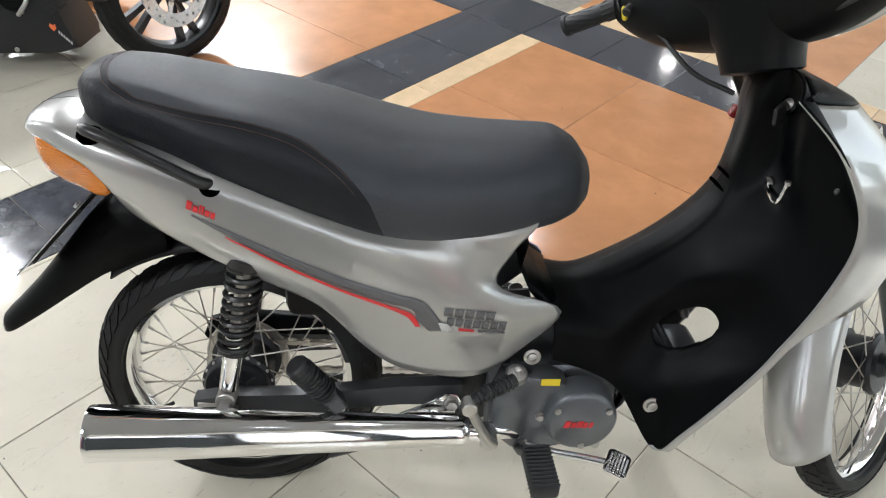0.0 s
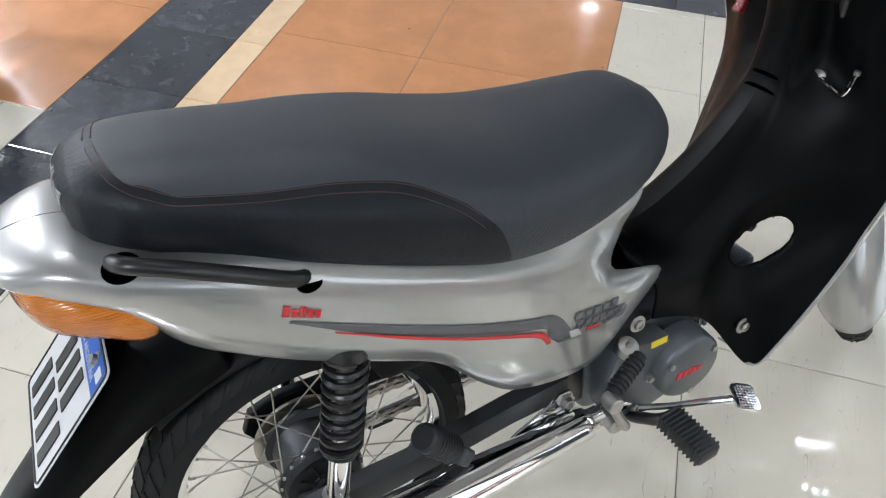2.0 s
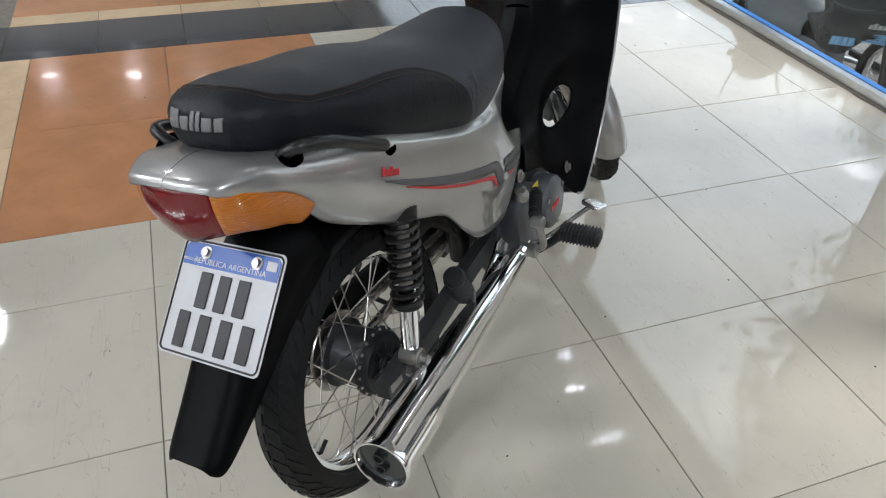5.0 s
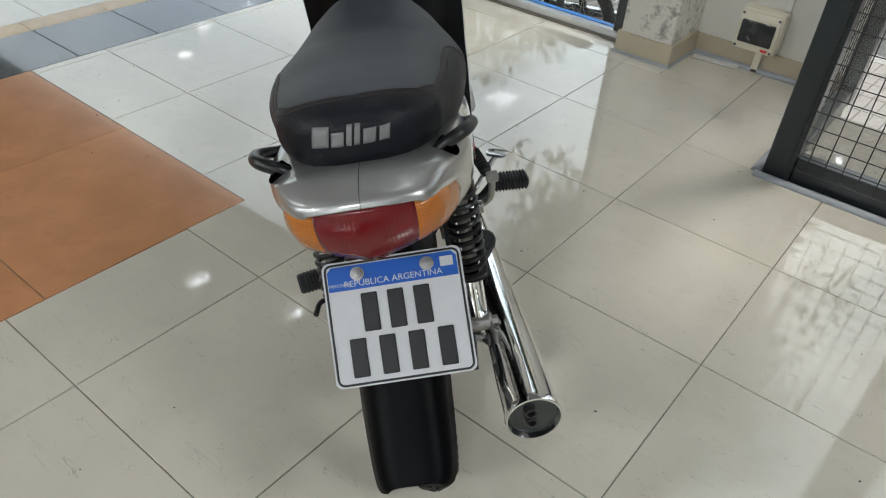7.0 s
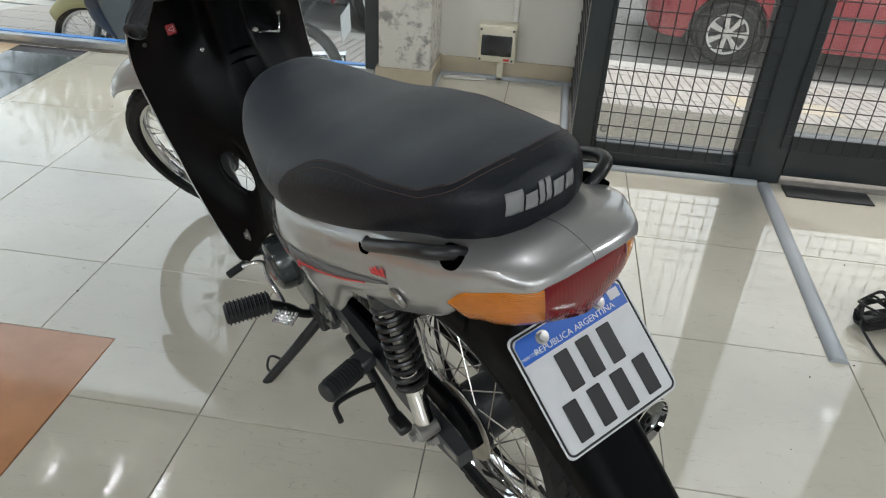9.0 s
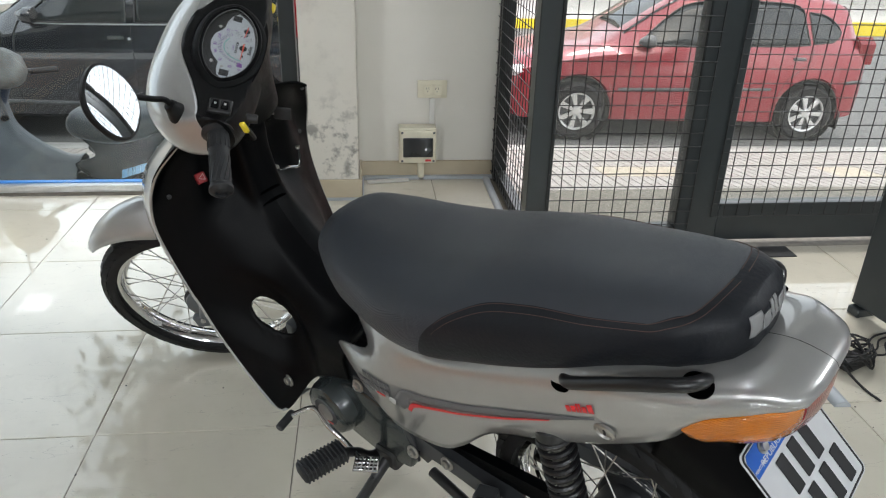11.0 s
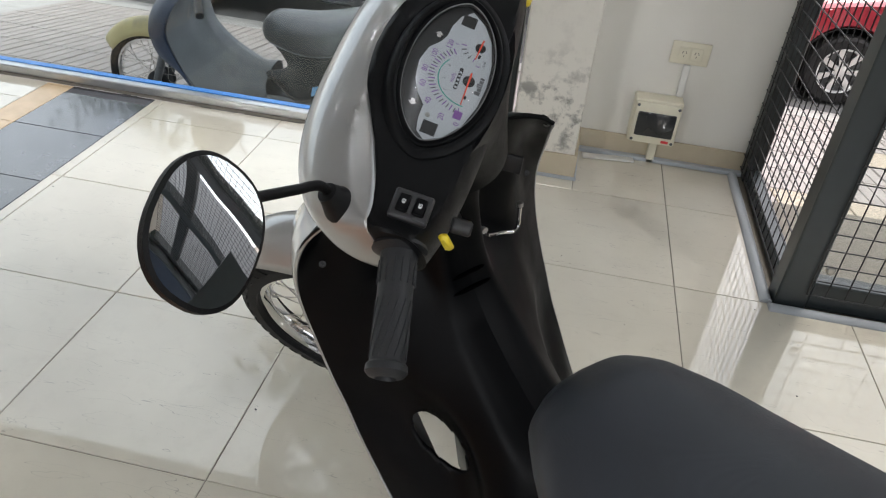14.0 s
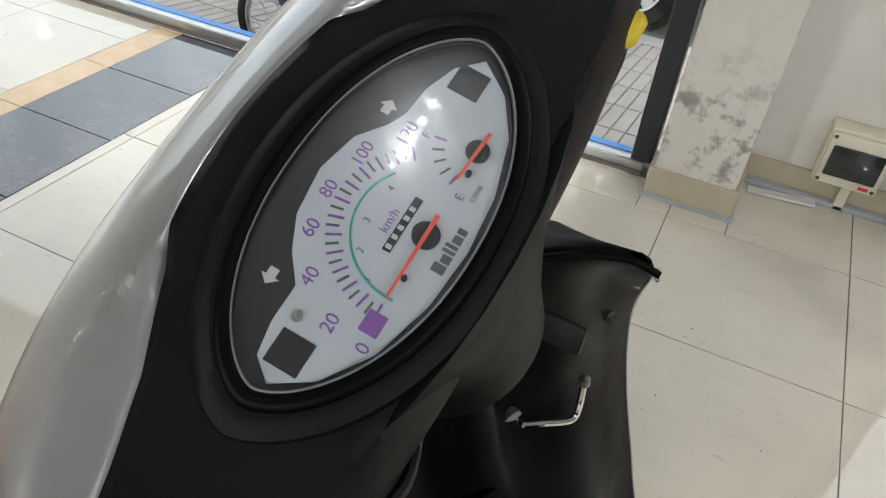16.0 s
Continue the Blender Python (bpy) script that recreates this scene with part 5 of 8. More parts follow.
for i in range(9):
    for j in range(6):
        if not (i in (0, 8) and j in (0, 5)):
            add_box(bm, -0.0243 + 0.0055 * i, -0.0204 + 0.0055 * i, -0.0163 + 0.0055 * j, -0.0124 + 0.0055 * j, 0.004, 0.0051, 0.0008, pm)
part("pad_knurl", bm, M_CHROME, pedal)
kick = part("kick_starter", tube(smooth_path([(0.452, -0.145, 0.235), (0.462, -0.178, 0.245), (0.447, -0.192, 0.27), (0.425, -0.197, 0.315), (0.413, -0.197, 0.345)], 5), 0.0085, 10), M_ZINC, bike, "folding kick starter lever")
part("joint", cyl((0.413, -0.185, 0.345), (0.413, -0.212, 0.345), 0.0135, 14, None, 0.002), M_ZINC, kick)
part("joint", cyl((0.455, -0.132, 0.238), (0.455, -0.172, 0.238), 0.016, 14, None, 0.002), M_ZINC, kick)
k0, k1 = Vector((0.418, -0.190, 0.350)), Vector((0.492, -0.165, 0.375))
part("rubber", cyl(k0, k1, 0.0115, 14, None, 0.002), M_GRIP, kick)
for k in range(8):
    part("rib", lathe([(0.0115, -0.002), (0.0145, -0.001), (0.0145, 0.001), (0.0115, 0.002)], axis_m(k0 + (k1 - k0) * (0.15 + 0.1 * k), k1 - k0), 14), M_GRIP, kick)
gear = part("gear_lever", tube(smooth_path([(0.685, 0.190, 0.266), (0.655, 0.150, 0.272), (0.60, 0.160, 0.262), (0.545, 0.160, 0.240), (0.50, 0.172, 0.245), (0.468, 0.180, 0.258)], 5), 0.0065, 10), M_CHROME, bike, "chromed heel and toe gear lever")
part("toe_rubber", cyl((0.690, 0.180, 0.266), (0.682, 0.228, 0.262), 0.0095, 12, None, 0.002), M_GRIP, gear)
hm = axis_m((0.458, 0.184, 0.264), (-0.1, 0.15, 1))
part("heel_pad", box(-0.026, 0.026, -0.018, 0.018, -0.003, 0.003, 0.003, hm, 2), M_CHROME, gear)
bm = bmesh.new()
for i in range(6):
    for j in range(4):
        add_box(bm, -0.024 + 0.0082 * i, -0.018 + 0.0082 * i, -0.015 + 0.0078 * j, -0.0095 + 0.0078 * j, 0.003, 0.0045, 0.0008, hm)
part("pad_knurl", bm, M_CHROME, gear)
stand = part("side_stand", tube([(0.490, 0.105, 0.185), (0.505, 0.175, 0.125), (0.522, 0.240, 0.070), (0.527, 0.262, 0.052)], [0.013, 0.012, 0.011, 0.010], 10), M_FRAME, bike, "black steel side stand, folded out")
part("foot", box(-0.028, 0.028, -0.016, 0.016, -0.004, 0.004, 0.003, pose(0.530, 0.268, 0.052, -11.5 + 23, 0, 15)), M_FRAME, stand)
part("bail", tube(smooth_path([(0.514, 0.208, 0.100), (0.545, 0.222, 0.100), (0.556, 0.232, 0.088), (0.545, 0.243, 0.074), (0.522, 0.240, 0.072)], 4), 0.0032, 7), M_FRAME, stand)
part("spring", cyl((0.497, 0.150, 0.160), (0.512, 0.200, 0.108), 0.0065, 10), M_FRAME, stand)
part("stand_mount", box(0.46, 0.52, 0.075, 0.115, 0.165, 0.215, 0.006), M_FRAME, bike)
cs = part("centre_stand", tube([(0.38, 0.085, 0.20), (0.28, 0.095, 0.185), (0.16, 0.11, 0.165)], 0.011, 10), M_FRAME, bike, "black steel centre stand, folded up")
part("arm", tube(smooth_path([(0.245, 0.10, 0.180), (0.225, 0.16, 0.215), (0.205, 0.205, 0.232), (0.165, 0.215, 0.232)], 4), 0.006, 8), M_FRAME, cs)
part("foot", box(0.12, 0.17, 0.095, 0.125, 0.150, 0.170, 0.004), M_FRAME, cs)
part("leg", tube([(0.38, -0.085, 0.20), (0.28, -0.090, 0.18), (0.17, -0.10, 0.15)], 0.011, 10), M_FRAME, cs)
# seat lock on the left
lk = body_side(-0.047, 0.650, 1, 0.0)
lock = part("seat_lock", lathe([(0.016, 0), (0.016, 0.004), (0.012, 0.006), (0.010, 0.003), (0, 0.003)], axis_m(lk, (0, 1, -0.25)), 24), M_ZINC, bike, "chromed seat lock")
part("key_slot", box(-0.0015, 0.0015, -0.006, 0.006, 0.003, 0.0045, 0, axis_m(lk, (0, 1, -0.25))), M_INK, lock)

# ---- black leg cover and shield: rows from the seat to the steering head ----
LEG = [
    [(0.545, 0, 0.500), (0.548, 0.030, 0.497), (0.552, 0.060, 0.485), (0.556, 0.090, 0.465), (0.560, 0.112, 0.435), (0.560, 0.110, 0.375)],
    [(0.600, 0, 0.497), (0.604, 0.030, 0.493), (0.614, 0.060, 0.478), (0.624, 0.090, 0.455), (0.632, 0.110, 0.420), (0.632, 0.112, 0.350)],
    [(0.668, 0, 0.524), (0.672, 0.034, 0.517), (0.676, 0.062, 0.502), (0.688, 0.092, 0.455), (0.692, 0.108, 0.400), (0.690, 0.115, 0.308)],
    [(0.740, 0, 0.570), (0.744, 0.034, 0.563), (0.746, 0.060, 0.545), (0.752, 0.096, 0.480), (0.748, 0.122, 0.385), (0.750, 0.165, 0.222)],
    [(0.797, 0, 0.622), (0.801, 0.034, 0.615), (0.806, 0.058, 0.600), (0.815, 0.105, 0.540), (0.812, 0.142, 0.440), (0.790, 0.184, 0.275)],
    [(0.833, 0, 0.676), (0.837, 0.034, 0.670), (0.854, 0.056, 0.660), (0.866, 0.112, 0.605), (0.882, 0.155, 0.525), (0.885, 0.197, 0.425)],
    [(0.846, 0, 0.734), (0.851, 0.034, 0.729), (0.896, 0.054, 0.715), (0.903, 0.115, 0.680), (0.925, 0.165, 0.625), (0.950, 0.205, 0.580)],
    [(0.850, 0, 0.782), (0.855, 0.034, 0.779), (0.900, 0.054, 0.765), (0.897, 0.117, 0.752), (0.935, 0.168, 0.715), (0.962, 0.208, 0.685)],
    [(0.848, 0, 0.824), (0.854, 0.036, 0.822), (0.888, 0.056, 0.815), (0.895, 0.115, 0.800), (0.925, 0.165, 0.790), (0.915, 0.195, 0.785)],
    [(0.858, 0, 0.866), (0.864, 0.036, 0.869), (0.880, 0.056, 0.878), (0.873, 0.100, 0.878), (0.860, 0.138, 0.870), (0.850, 0.156, 0.857)],
]
NU, NV = 144, 80
g = patch(LEG, NU, NV)
HX, HZ, HT = 0.786, 0.440, radians(38)


def hole_radius(p):
    """Below one inside the oval opening, seen from the side."""
    dx, dz = p.x - HX, p.z - HZ
    a, b = dx * math.cos(HT) + dz * math.sin(HT), dz * math.cos(HT) - dx * math.sin(HT)
    return ((abs(a) / 0.055) ** 2.5 + (abs(b) / 0.0265) ** 2.5) ** 0.4


# the cover is drawn in round the opening
for row in g:
    for p in row:
        k = hole_radius(p)
        if p.y > 0.045 and k < 3.0:
            p.y -= 0.022 * (0.5 + 0.5 * math.cos(math.pi * max(0.0, k - 0.9) / 2.1))
bm = bmesh.new()
for sign in (1, -1):
    gs = [[Vector((p.x, p.y * sign, p.z)) for p in row] for row in g]
    add_grid(bm, gs, lambda a, b: not (hole_radius((g[a][b] + g[a + 1][b + 1]) / 2) < 1 and g[a][b].y > 0.02))
bmesh.ops.remove_doubles(bm, verts=bm.verts, dist=0.0004)
# smooth the opening's edge
for v in bm.verts:
    if v.is_boundary and 0.70 < v.co.x < 0.86 and 0.38 < v.co.z < 0.52 and 0.02 < abs(v.co.y) < 0.16:
        k = hole_radius(v.co)
        if k < 1.45:
            v.co.x, v.co.z = HX + (v.co.x - HX) / k, HZ + (v.co.z - HZ) / k
leg = thick(part("leg_shield", bm, M_PLASTIC, bike, "black plastic leg shield with an oval opening"), 0.005, 1)
# silver front cover: a shell ahead of the shield with a rim along its edge
FRONT = []
for a in range(46, NU + 1, 2):
    e = g[a][NV]
    k = min(1.0, max(0.0, (e.z - 0.43) / 0.14))
    k = k * k * (3 - 2 * k)
    FRONT.append([Vector((e.x - 0.001, e.y + 0.0005, e.z)), Vector((e.x + 0.005, e.y + 0.002, e.z + 0.0005)), Vector((e.x + 0.016, e.y, e.z - 0.003)), Vector((e.x + 0.021 + 0.030 * k, e.y - 0.010, e.z - 0.008)),
                  Vector((e.x + 0.024 + 0.075 * k, e.y - 0.030, e.z - 0.014)), Vector((e.x + 0.026 + 0.105 * k, e.y * 0.58, e.z - 0.02)), Vector((e.x + 0.028 + 0.122 * k, e.y * (0.27 if k > 0.5 else 0.5), e.z - 0.024)), Vector((e.x + 0.028 + 0.127 * k, e.y * (0.0 if k > 0.5 else 0.45), e.z - 0.025))])
bm = bmesh.new()
for sign in (1, -1):
    add_grid(bm, [[Vector((p.x, p.y * sign, p.z)) for p in row] for row in FRONT])
thick(part("front_cover", bm, M_SILVER, bike, "silver painted front cover"), 0.003, -1)
bm = bmesh.new()
outer = [Vector((p.x, -p.y, p.z)) for p in FRONT[-1]] + FRONT[-1][-2::-1]
inner = [Vector((p.x + 0.012, -p.y, p.z - 0.004)) for p in g[NU][::-1]] + [Vector((p.x + 0.012, p.y, p.z - 0.004)) for p in g[NU][1:]]
inner = [inner[round(k * (len(inner) - 1) / (len(outer) - 1))] for k in range(len(outer))]
add_grid(bm, [[a.lerp(b, k / 8) + Vector((0.012, 0, 0.005)) * math.sin(math.pi * k / 8) for a, b in zip(outer, inner)] for k in range(9)])
thick(part("shield_top", bm, M_PLASTIC, bike, "black top of the leg shield"), 0.003, -1)
# grey saddle piece between leg cover and seat
sad = []
for x, z, w in ((0.552, 0.502, 0.088), (0.525, 0.520, 0.088), (0.495, 0.552, 0.084), (0.475, 0.595, 0.08), (0.485, 0.64, 0.08)):
    sad.append([Vector((x + 0.02 * abs(c) ** 2, w * c, z - 0.055 * abs(c) ** 3)) for c in [-1 + j / 7 for j in range(15)]])
bm = bmesh.new()
add_grid(bm, sad)
thick(part("saddle_cover", bm, M_PLASTIC, bike), 0.003, 1)
for sign in (1, -1):
    part("leg_screw", lathe([(0.005, 0), (0.005, 0.002), (0.0025, 0.003), (0, 0.002)], axis_m((0.936, 0.172 * sign, 0.728), (-0.8, 0, 0.3)), 14), M_INK, bike)
part("leg_screw", lathe([(0.005, 0), (0.005, 0.002), (0.0025, 0.003), (0, 0.002)], axis_m((0.893, 0.066, 0.694), (-0.85, 0.2, 0.3)), 14), M_CHROME, bike)
hz0 = Vector((0.889, 0.117, 0.758))
hz_m = axis_m(hz0, (-0.85, 0.1, 0.45))
haz = part("hazard_switch", box(-0.010, 0.010, -0.011, 0.011, -0.006, 0.006, 0.002, hz_m), M_HAZARD, bike, "red hazard light switch")
part("triangle_mark", on(hz_m, add_tube(bmesh.new(), [(0.0055, -0.006, 0.0062), (0.0055, 0.006, 0.0062), (-0.0055, 0.0, 0.0062)], 0.0007, 5, True)), M_PRINT, haz)
hk = part("bag_hook", tube(smooth_path([(0.897, -0.058, 0.694), (0.885, -0.066, 0.692), (0.880, -0.085, 0.690), (0.880, -0.108, 0.682), (0.883, -0.117, 0.690), (0.886, -0.123, 0.718)], 6), 0.0032, 8), M_CHROME, bike, "chromed bag hook")
part("collar", lathe([(0.011, -0.004), (0.011, 0.004), (0, 0.005)], axis_m((0.893, -0.058, 0.694), (-0.8, -0.3, -0.1)), 16), M_ZINC, hk)
part("hook_tip", lathe([(0, -0.005), (0.005, -0.003), (0.005, 0.003), (0, 0.005)], axis_m((0.8862, -0.1235, 0.720), (0.1, -0.1, 1)), 12), M_ZINC, hk)
ig_m = axis_m((0.886, -0.068, 0.826), (-0.85, -0.25, 0.45))
ig = part("ignition_lock", lathe([(0.017, -0.004), (0.017, 0.003), (0.013, 0.005), (0.012, 0.001), (0, 0.001)], ig_m, 24), M_PLASTIC, bike, "ignition lock with a black key")
part("barrel", lathe([(0.010, 0.0), (0.010, 0.004), (0.008, 0.005), (0, 0.005)], ig_m, 20), M_ZINC, ig, "steel lock barrel")
key_m = axis_m((0.883, -0.070, 0.826), (-0.70, -0.68, -0.21))
part("key", box(-0.0035, 0.0035, -0.014, 0.014, 0.012, 0.048, 0.003, key_m, 2), M_INK, ig, "black key grip")
part("blade", box(-0.001, 0.001, -0.004, 0.004, 0.0, 0.013, 0, key_m), M_ZINC, ig)

# ---- steered front: fork, wheel, mudguard, then handlebar ----
def steer(base, rake, turn):
    """Turn to the left about an axis that leans back by rake, through base."""
    ax = Vector((-math.sin(radians(rake)), 0, math.cos(radians(rake))))
    return Matrix.Translation(base) @ Matrix.Rotation(radians(turn), 4, ax) @ Matrix.Translation(-Vector(base))


FORK = steer((1.184, -0.010, 0.256), 23.9, 42.3)
BARS = steer((1.198, 0.0, 0.262), 28.5, 42.3)
axle = Vector((1.238, -0.010, 0.280))
front_wheel = wheel("front_wheel", FORK @ Matrix.Translation(axle), 0.280, 0.034, 0.062, 0.040, "front wheel with chrome rim and wire spokes")
up = Vector((-math.sin(radians(23.9)), 0, math.cos(radians(23.9))))
fwd = Vector((math.cos(radians(23.9)), 0, math.sin(radians(23.9))))
for s in (1, -1):
    a = axle + Vector((0, 0.078 * s, 0)) - up * 0.025 - fwd * 0.006
    fl = part("fork_leg", on(FORK, cyl(a, a + up * 0.30, 0.0195, 18, 0.021, 0.003)), M_CAST, bike, "grey fork leg")
    part("fork_tube", on(FORK, cyl(a + up * 0.30, a + up * 0.56, 0.014, 16)), M_CHROME, fl)
    part("lower_lug", on(FORK, box(a.x - 0.02, a.x + 0.03, a.y - 0.012, a.y + 0.012, a.z - 0.014, a.z + 0.03, 0.006)), M_CAST, fl)
part("brake_plate", on(FORK, lathe([(0.0, 0.052), (0.03, 0.052), (0.054, 0.046), (0.057, 0.038), (0.0, 0.038)], axis_m(axle, (0, 1, 0)), 32)), M_CAST, front_wheel).matrix_parent_inverse = front_wheel.matrix_basis.inverted()
part("brake_arm", on(FORK, box(axle.x - 0.02, axle.x - 0.008, axle.y + 0.054, axle.y + 0.062, axle.z - 0.06, axle.z + 0.01, 0.003)), M_ZINC, front_wheel).matrix_parent_inverse = front_wheel.matrix_basis.inverted()
part("speedo_cable", on(FORK, tube(smooth_path([axle + Vector((0.0, 0.06, 0.0)), axle + Vector((-0.03, 0.080, 0.05)), axle + Vector((-0.085, 0.088, 0.18)), axle + Vector((-0.16, 0.07, 0.36))], 6), 0.0035, 7)), M_INK, bike)
# mudguard round the front wheel: angle from ahead over the top to the rear
rows = []
for k in range(49):
    deg = 50 + 146 * k / 48
    an = radians(deg)
    t, u = min(1.0, (deg - 50) / 42), max(0.0, (deg - 110) / 86)
    wide = 0.022 + 0.046 * math.sin(t * math.pi / 2) ** 0.7 - 0.010 * u * u
    rad = 0.326 + 0.036 * math.sin(t * math.pi / 2) - 0.020 * u
    row = []
    for j in range(17):
        c = -1 + j / 8
        drop = (0.016 + 0.050 * t) * abs(c) ** 2.4
        row.append(axle + Vector(((rad - drop) * math.cos(an), wide * c, (rad - drop) * math.sin(an))))
    rows.append(row)
bm = bmesh.new()
add_grid(bm, rows)
thick(part("front_mudguard", on(FORK, bm), M_SILVER, bike, "silver painted front mudguard"), 0.003, -1)

# handlebar nacelle: rings in the xz plane for rows of y
def nacelle_ring(y, n=128):
    t = min(1.0, abs(y) / 0.222)
    s = max(0.0, 1 - t ** 2.6) ** 0.5
    cx, cz = 0.815 + 0.058 * s, 0.998 - 0.006 * s
    rear, front, top, low = 0.034 + 0.066 * s ** 1.3, 0.034 + 0.065 * s, 0.034 + 0.030 * s, 0.036 + 0.062 * s ** 1.4
    pts = []
    for k in range(n):
        a = 2 * math.pi * k / n
        c, q = math.cos(a), math.sin(a)
        ex = 2 / 2.5
        x = cx + (front if c > 0 else rear) * math.copysign(abs(c) ** ex, c)
        z = cz + (top if q > 0 else low) * math.copysign(abs(q) ** ex, q)
        # the rear top slopes with the dial
        lim = 1.012 + 0.62 * (x - 0.822) + 0.004
        if x < 0.875 and s > 0.2:
            z = min(z, lim + (1 - s) * 0.03)
        pts.append(Vector((x, y, z)))
    return pts


ys = [-0.222 + 0.444 * k / 150 for k in range(151)]


SEAM = [(0.0, 0.889), (0.04, 0.884), (0.08, 0.871), (0.122, 0.853), (0.182, 0.833), (0.225, 0.825)]


def seam(p):
    """Above zero the nacelle is silver."""
    return p.x - curve_at(SEAM, abs(p.y))[0] - 0.10 * max(0.0, 0.985 - p.z)


def nacelle_half(ahead, n=48):
    """The silver shell ahead of the seam, or the black one behind it."""
    rings = []
    for y in ys:
        ring = nacelle_ring(y, 240)
        f = [seam(p) * (1 if ahead else -1) for p in ring]
        start = next(k for k in range(240) if f[k] > 0 >= f[k - 1])

        def cross(a, b):
            return ring[a % 240].lerp(ring[b % 240], f[a % 240] / (f[a % 240] - f[b % 240]))
        run, k = [cross(start - 1, start)], start
        while f[k % 240] > 0:
            run.append(ring[k % 240])
            k += 1
        run.append(cross(k - 1, k))
        length = [0.0]
        for a, b in zip(run, run[1:]):
            length.append(length[-1] + (b - a).length)
        row, q = [], 0
        for t in range(n + 1):
            want = length[-1] * t / n
            while q < len(run) - 2 and length[q + 1] < want:
                q += 1
            row.append(run[q].lerp(run[q + 1], min(1.0, (want - length[q]) / max(1e-9, length[q + 1] - length[q]))))
        rings.append(row)
    bm = loft(rings, closed=False)
    bm.verts.ensure_lookup_table()
    bm.faces.new([bm.verts[k] for k in range(n + 1)])
    bm.faces.new([bm.verts[len(bm.verts) - 1 - k] for k in range(n + 1)])
    return bm


nacelle = thick(part("handlebar_cover", on(BARS, nacelle_half(False)), M_COVER, bike, "black handlebar cover behind the seam"), 0.003, -1)
thick(part("headlamp_cover", on(BARS, nacelle_half(True)), M_SILVER, nacelle, "glossy silver headlamp cover"), 0.003, -1)
col = []
for z, x, rx, ry in ((0.985, 0.858, 0.098, 0.165), (0.965, 0.857, 0.092, 0.128), (0.945, 0.855, 0.084, 0.098), (0.925, 0.853, 0.077, 0.080), (0.900, 0.852, 0.070, 0.065), (0.872, 0.855, 0.067, 0.061), (0.860, 0.857, 0.066, 0.060), (0.858, 0.857, 0.060, 0.054)):
    col.append([Vector((x + rx * math.copysign(abs(math.cos(2 * math.pi * k / 40)) ** 0.95, math.cos(2 * math.pi * k / 40)), ry * math.copysign(abs(math.sin(2 * math.pi * k / 40)) ** 0.95, math.sin(2 * math.pi * k / 40)), z)) for k in range(40)])
part("steering_cover", on(BARS, loft(col)), M_COVER, nacelle)

# dial: v ahead and up, u to the right, n out of the face
DIAL = BARS @ Matrix.Translation((0.822, 0.006, 1.0185)) @ Matrix(((0, 0.848, -0.530, 0), (-1, 0, 0, 0), (0, 0.530, 0.848, 0), (0, 0, 0, 1)))


def lens_outline(a, b, n=72):
    """A leaf drawn to points at both ends: half length a, half width b."""
    pts = []
    for k in range(n):
        t = 2 * math.pi * k / n
        c, s = math.cos(t), math.sin(t)
        pts.append((a * math.copysign(abs(c) ** 0.92, c), -0.004 + b * math.copysign(abs(s) ** 1.25, s) * (0.88 if s > 0 else 0.98)))
    return pts


dial = part("instrument_panel", on(DIAL, prism(lens_outline(0.097, 0.049), -0.012, 0.0, "xy")), M_DIALDARK, nacelle, "oval speedometer with white face")
part("rim", on(DIAL, add_tube(bmesh.new(), [(x, y, 0.004) for x, y in lens_outline(0.102, 0.054)], 0.0045, 10, True)), M_PLASTIC, dial, "black dial rim")
dome = [[Vector((x * q, y * q, 0.0064 + 0.5 * (0.0097 - (x * q) ** 2 - (y * q) ** 2) / 1.0 * (1 - q ** 6))) for x, y in lens_outline(0.0985, 0.0505)] for q in (1.0, 0.96, 0.9, 0.8, 0.65, 0.5, 0.35, 0.2, 0.08)]
part("lens", on(DIAL, loft(dome)), M_LENS, dial, "clear scratched dial lens").visible_shadow = False
part("bezel", on(DIAL, add_tube(bmesh.new(), [(x, y, 0.0058) for x, y in lens_outline(0.0975, 0.0498)], 0.0007, 8, True)), M_SEATPRINT, dial)
# raised hood all round the dial, highest ahead of it
hood = []
for a, b, h in ((0.124, 0.072, -0.010), (0.118, 0.0675, 0.35), (0.112, 0.063, 0.85), (0.107, 0.059, 1.0), (0.1035, 0.0558, 0.75), (0.1015, 0.0535, 0.0)):
    ring = []
    for x, y in lens_outline(a, b):
        zh = 0.0045 + 0.0085 * max(0.0, y / b)
        ring.append(Vector((x, y, h if h < 0 else 0.001 + zh * h)))
    hood.append(ring + [ring[0]])
bm = bmesh.new()
add_grid(bm, hood)
part("dial_hood", on(DIAL, bm), M_COVER, nacelle, "black hood round the dial")


def on_dial(name, poly, z, material, label=""):
    return part(name, on(DIAL, prism(poly, z, z + 0.0004, "xy")), material, dial, label)


face = [(-0.093, -0.007), (-0.085, 0.003), (-0.070, 0.006), (-0.052, 0.006), (-0.040, 0.016), (-0.024, 0.024), (0.0, 0.0275), (0.022, 0.023), (0.036, 0.013), (0.046, 0.009), (0.062, 0.008), (0.080, 0.002), (0.092, -0.009), (0.080, -0.026), (0.060, -0.039),
        (0.030, -0.0475), (0.0, -0.0500), (-0.030, -0.0475), (-0.060, -0.039), (-0.082, -0.024)]
on_dial("dial_face", face, 0.0005, M_DIAL, "white dial face")
for x in (-0.0775, 0.0765):
    on_dial("tell_tale", [(x - 0.008, -0.016), (x + 0.008, -0.016), (x + 0.008, 0.000), (x - 0.008, 0.000)], 0.0010, M_DIALDARK, "dark warning lamp window")
PIV = Vector((-0.003, -0.030))


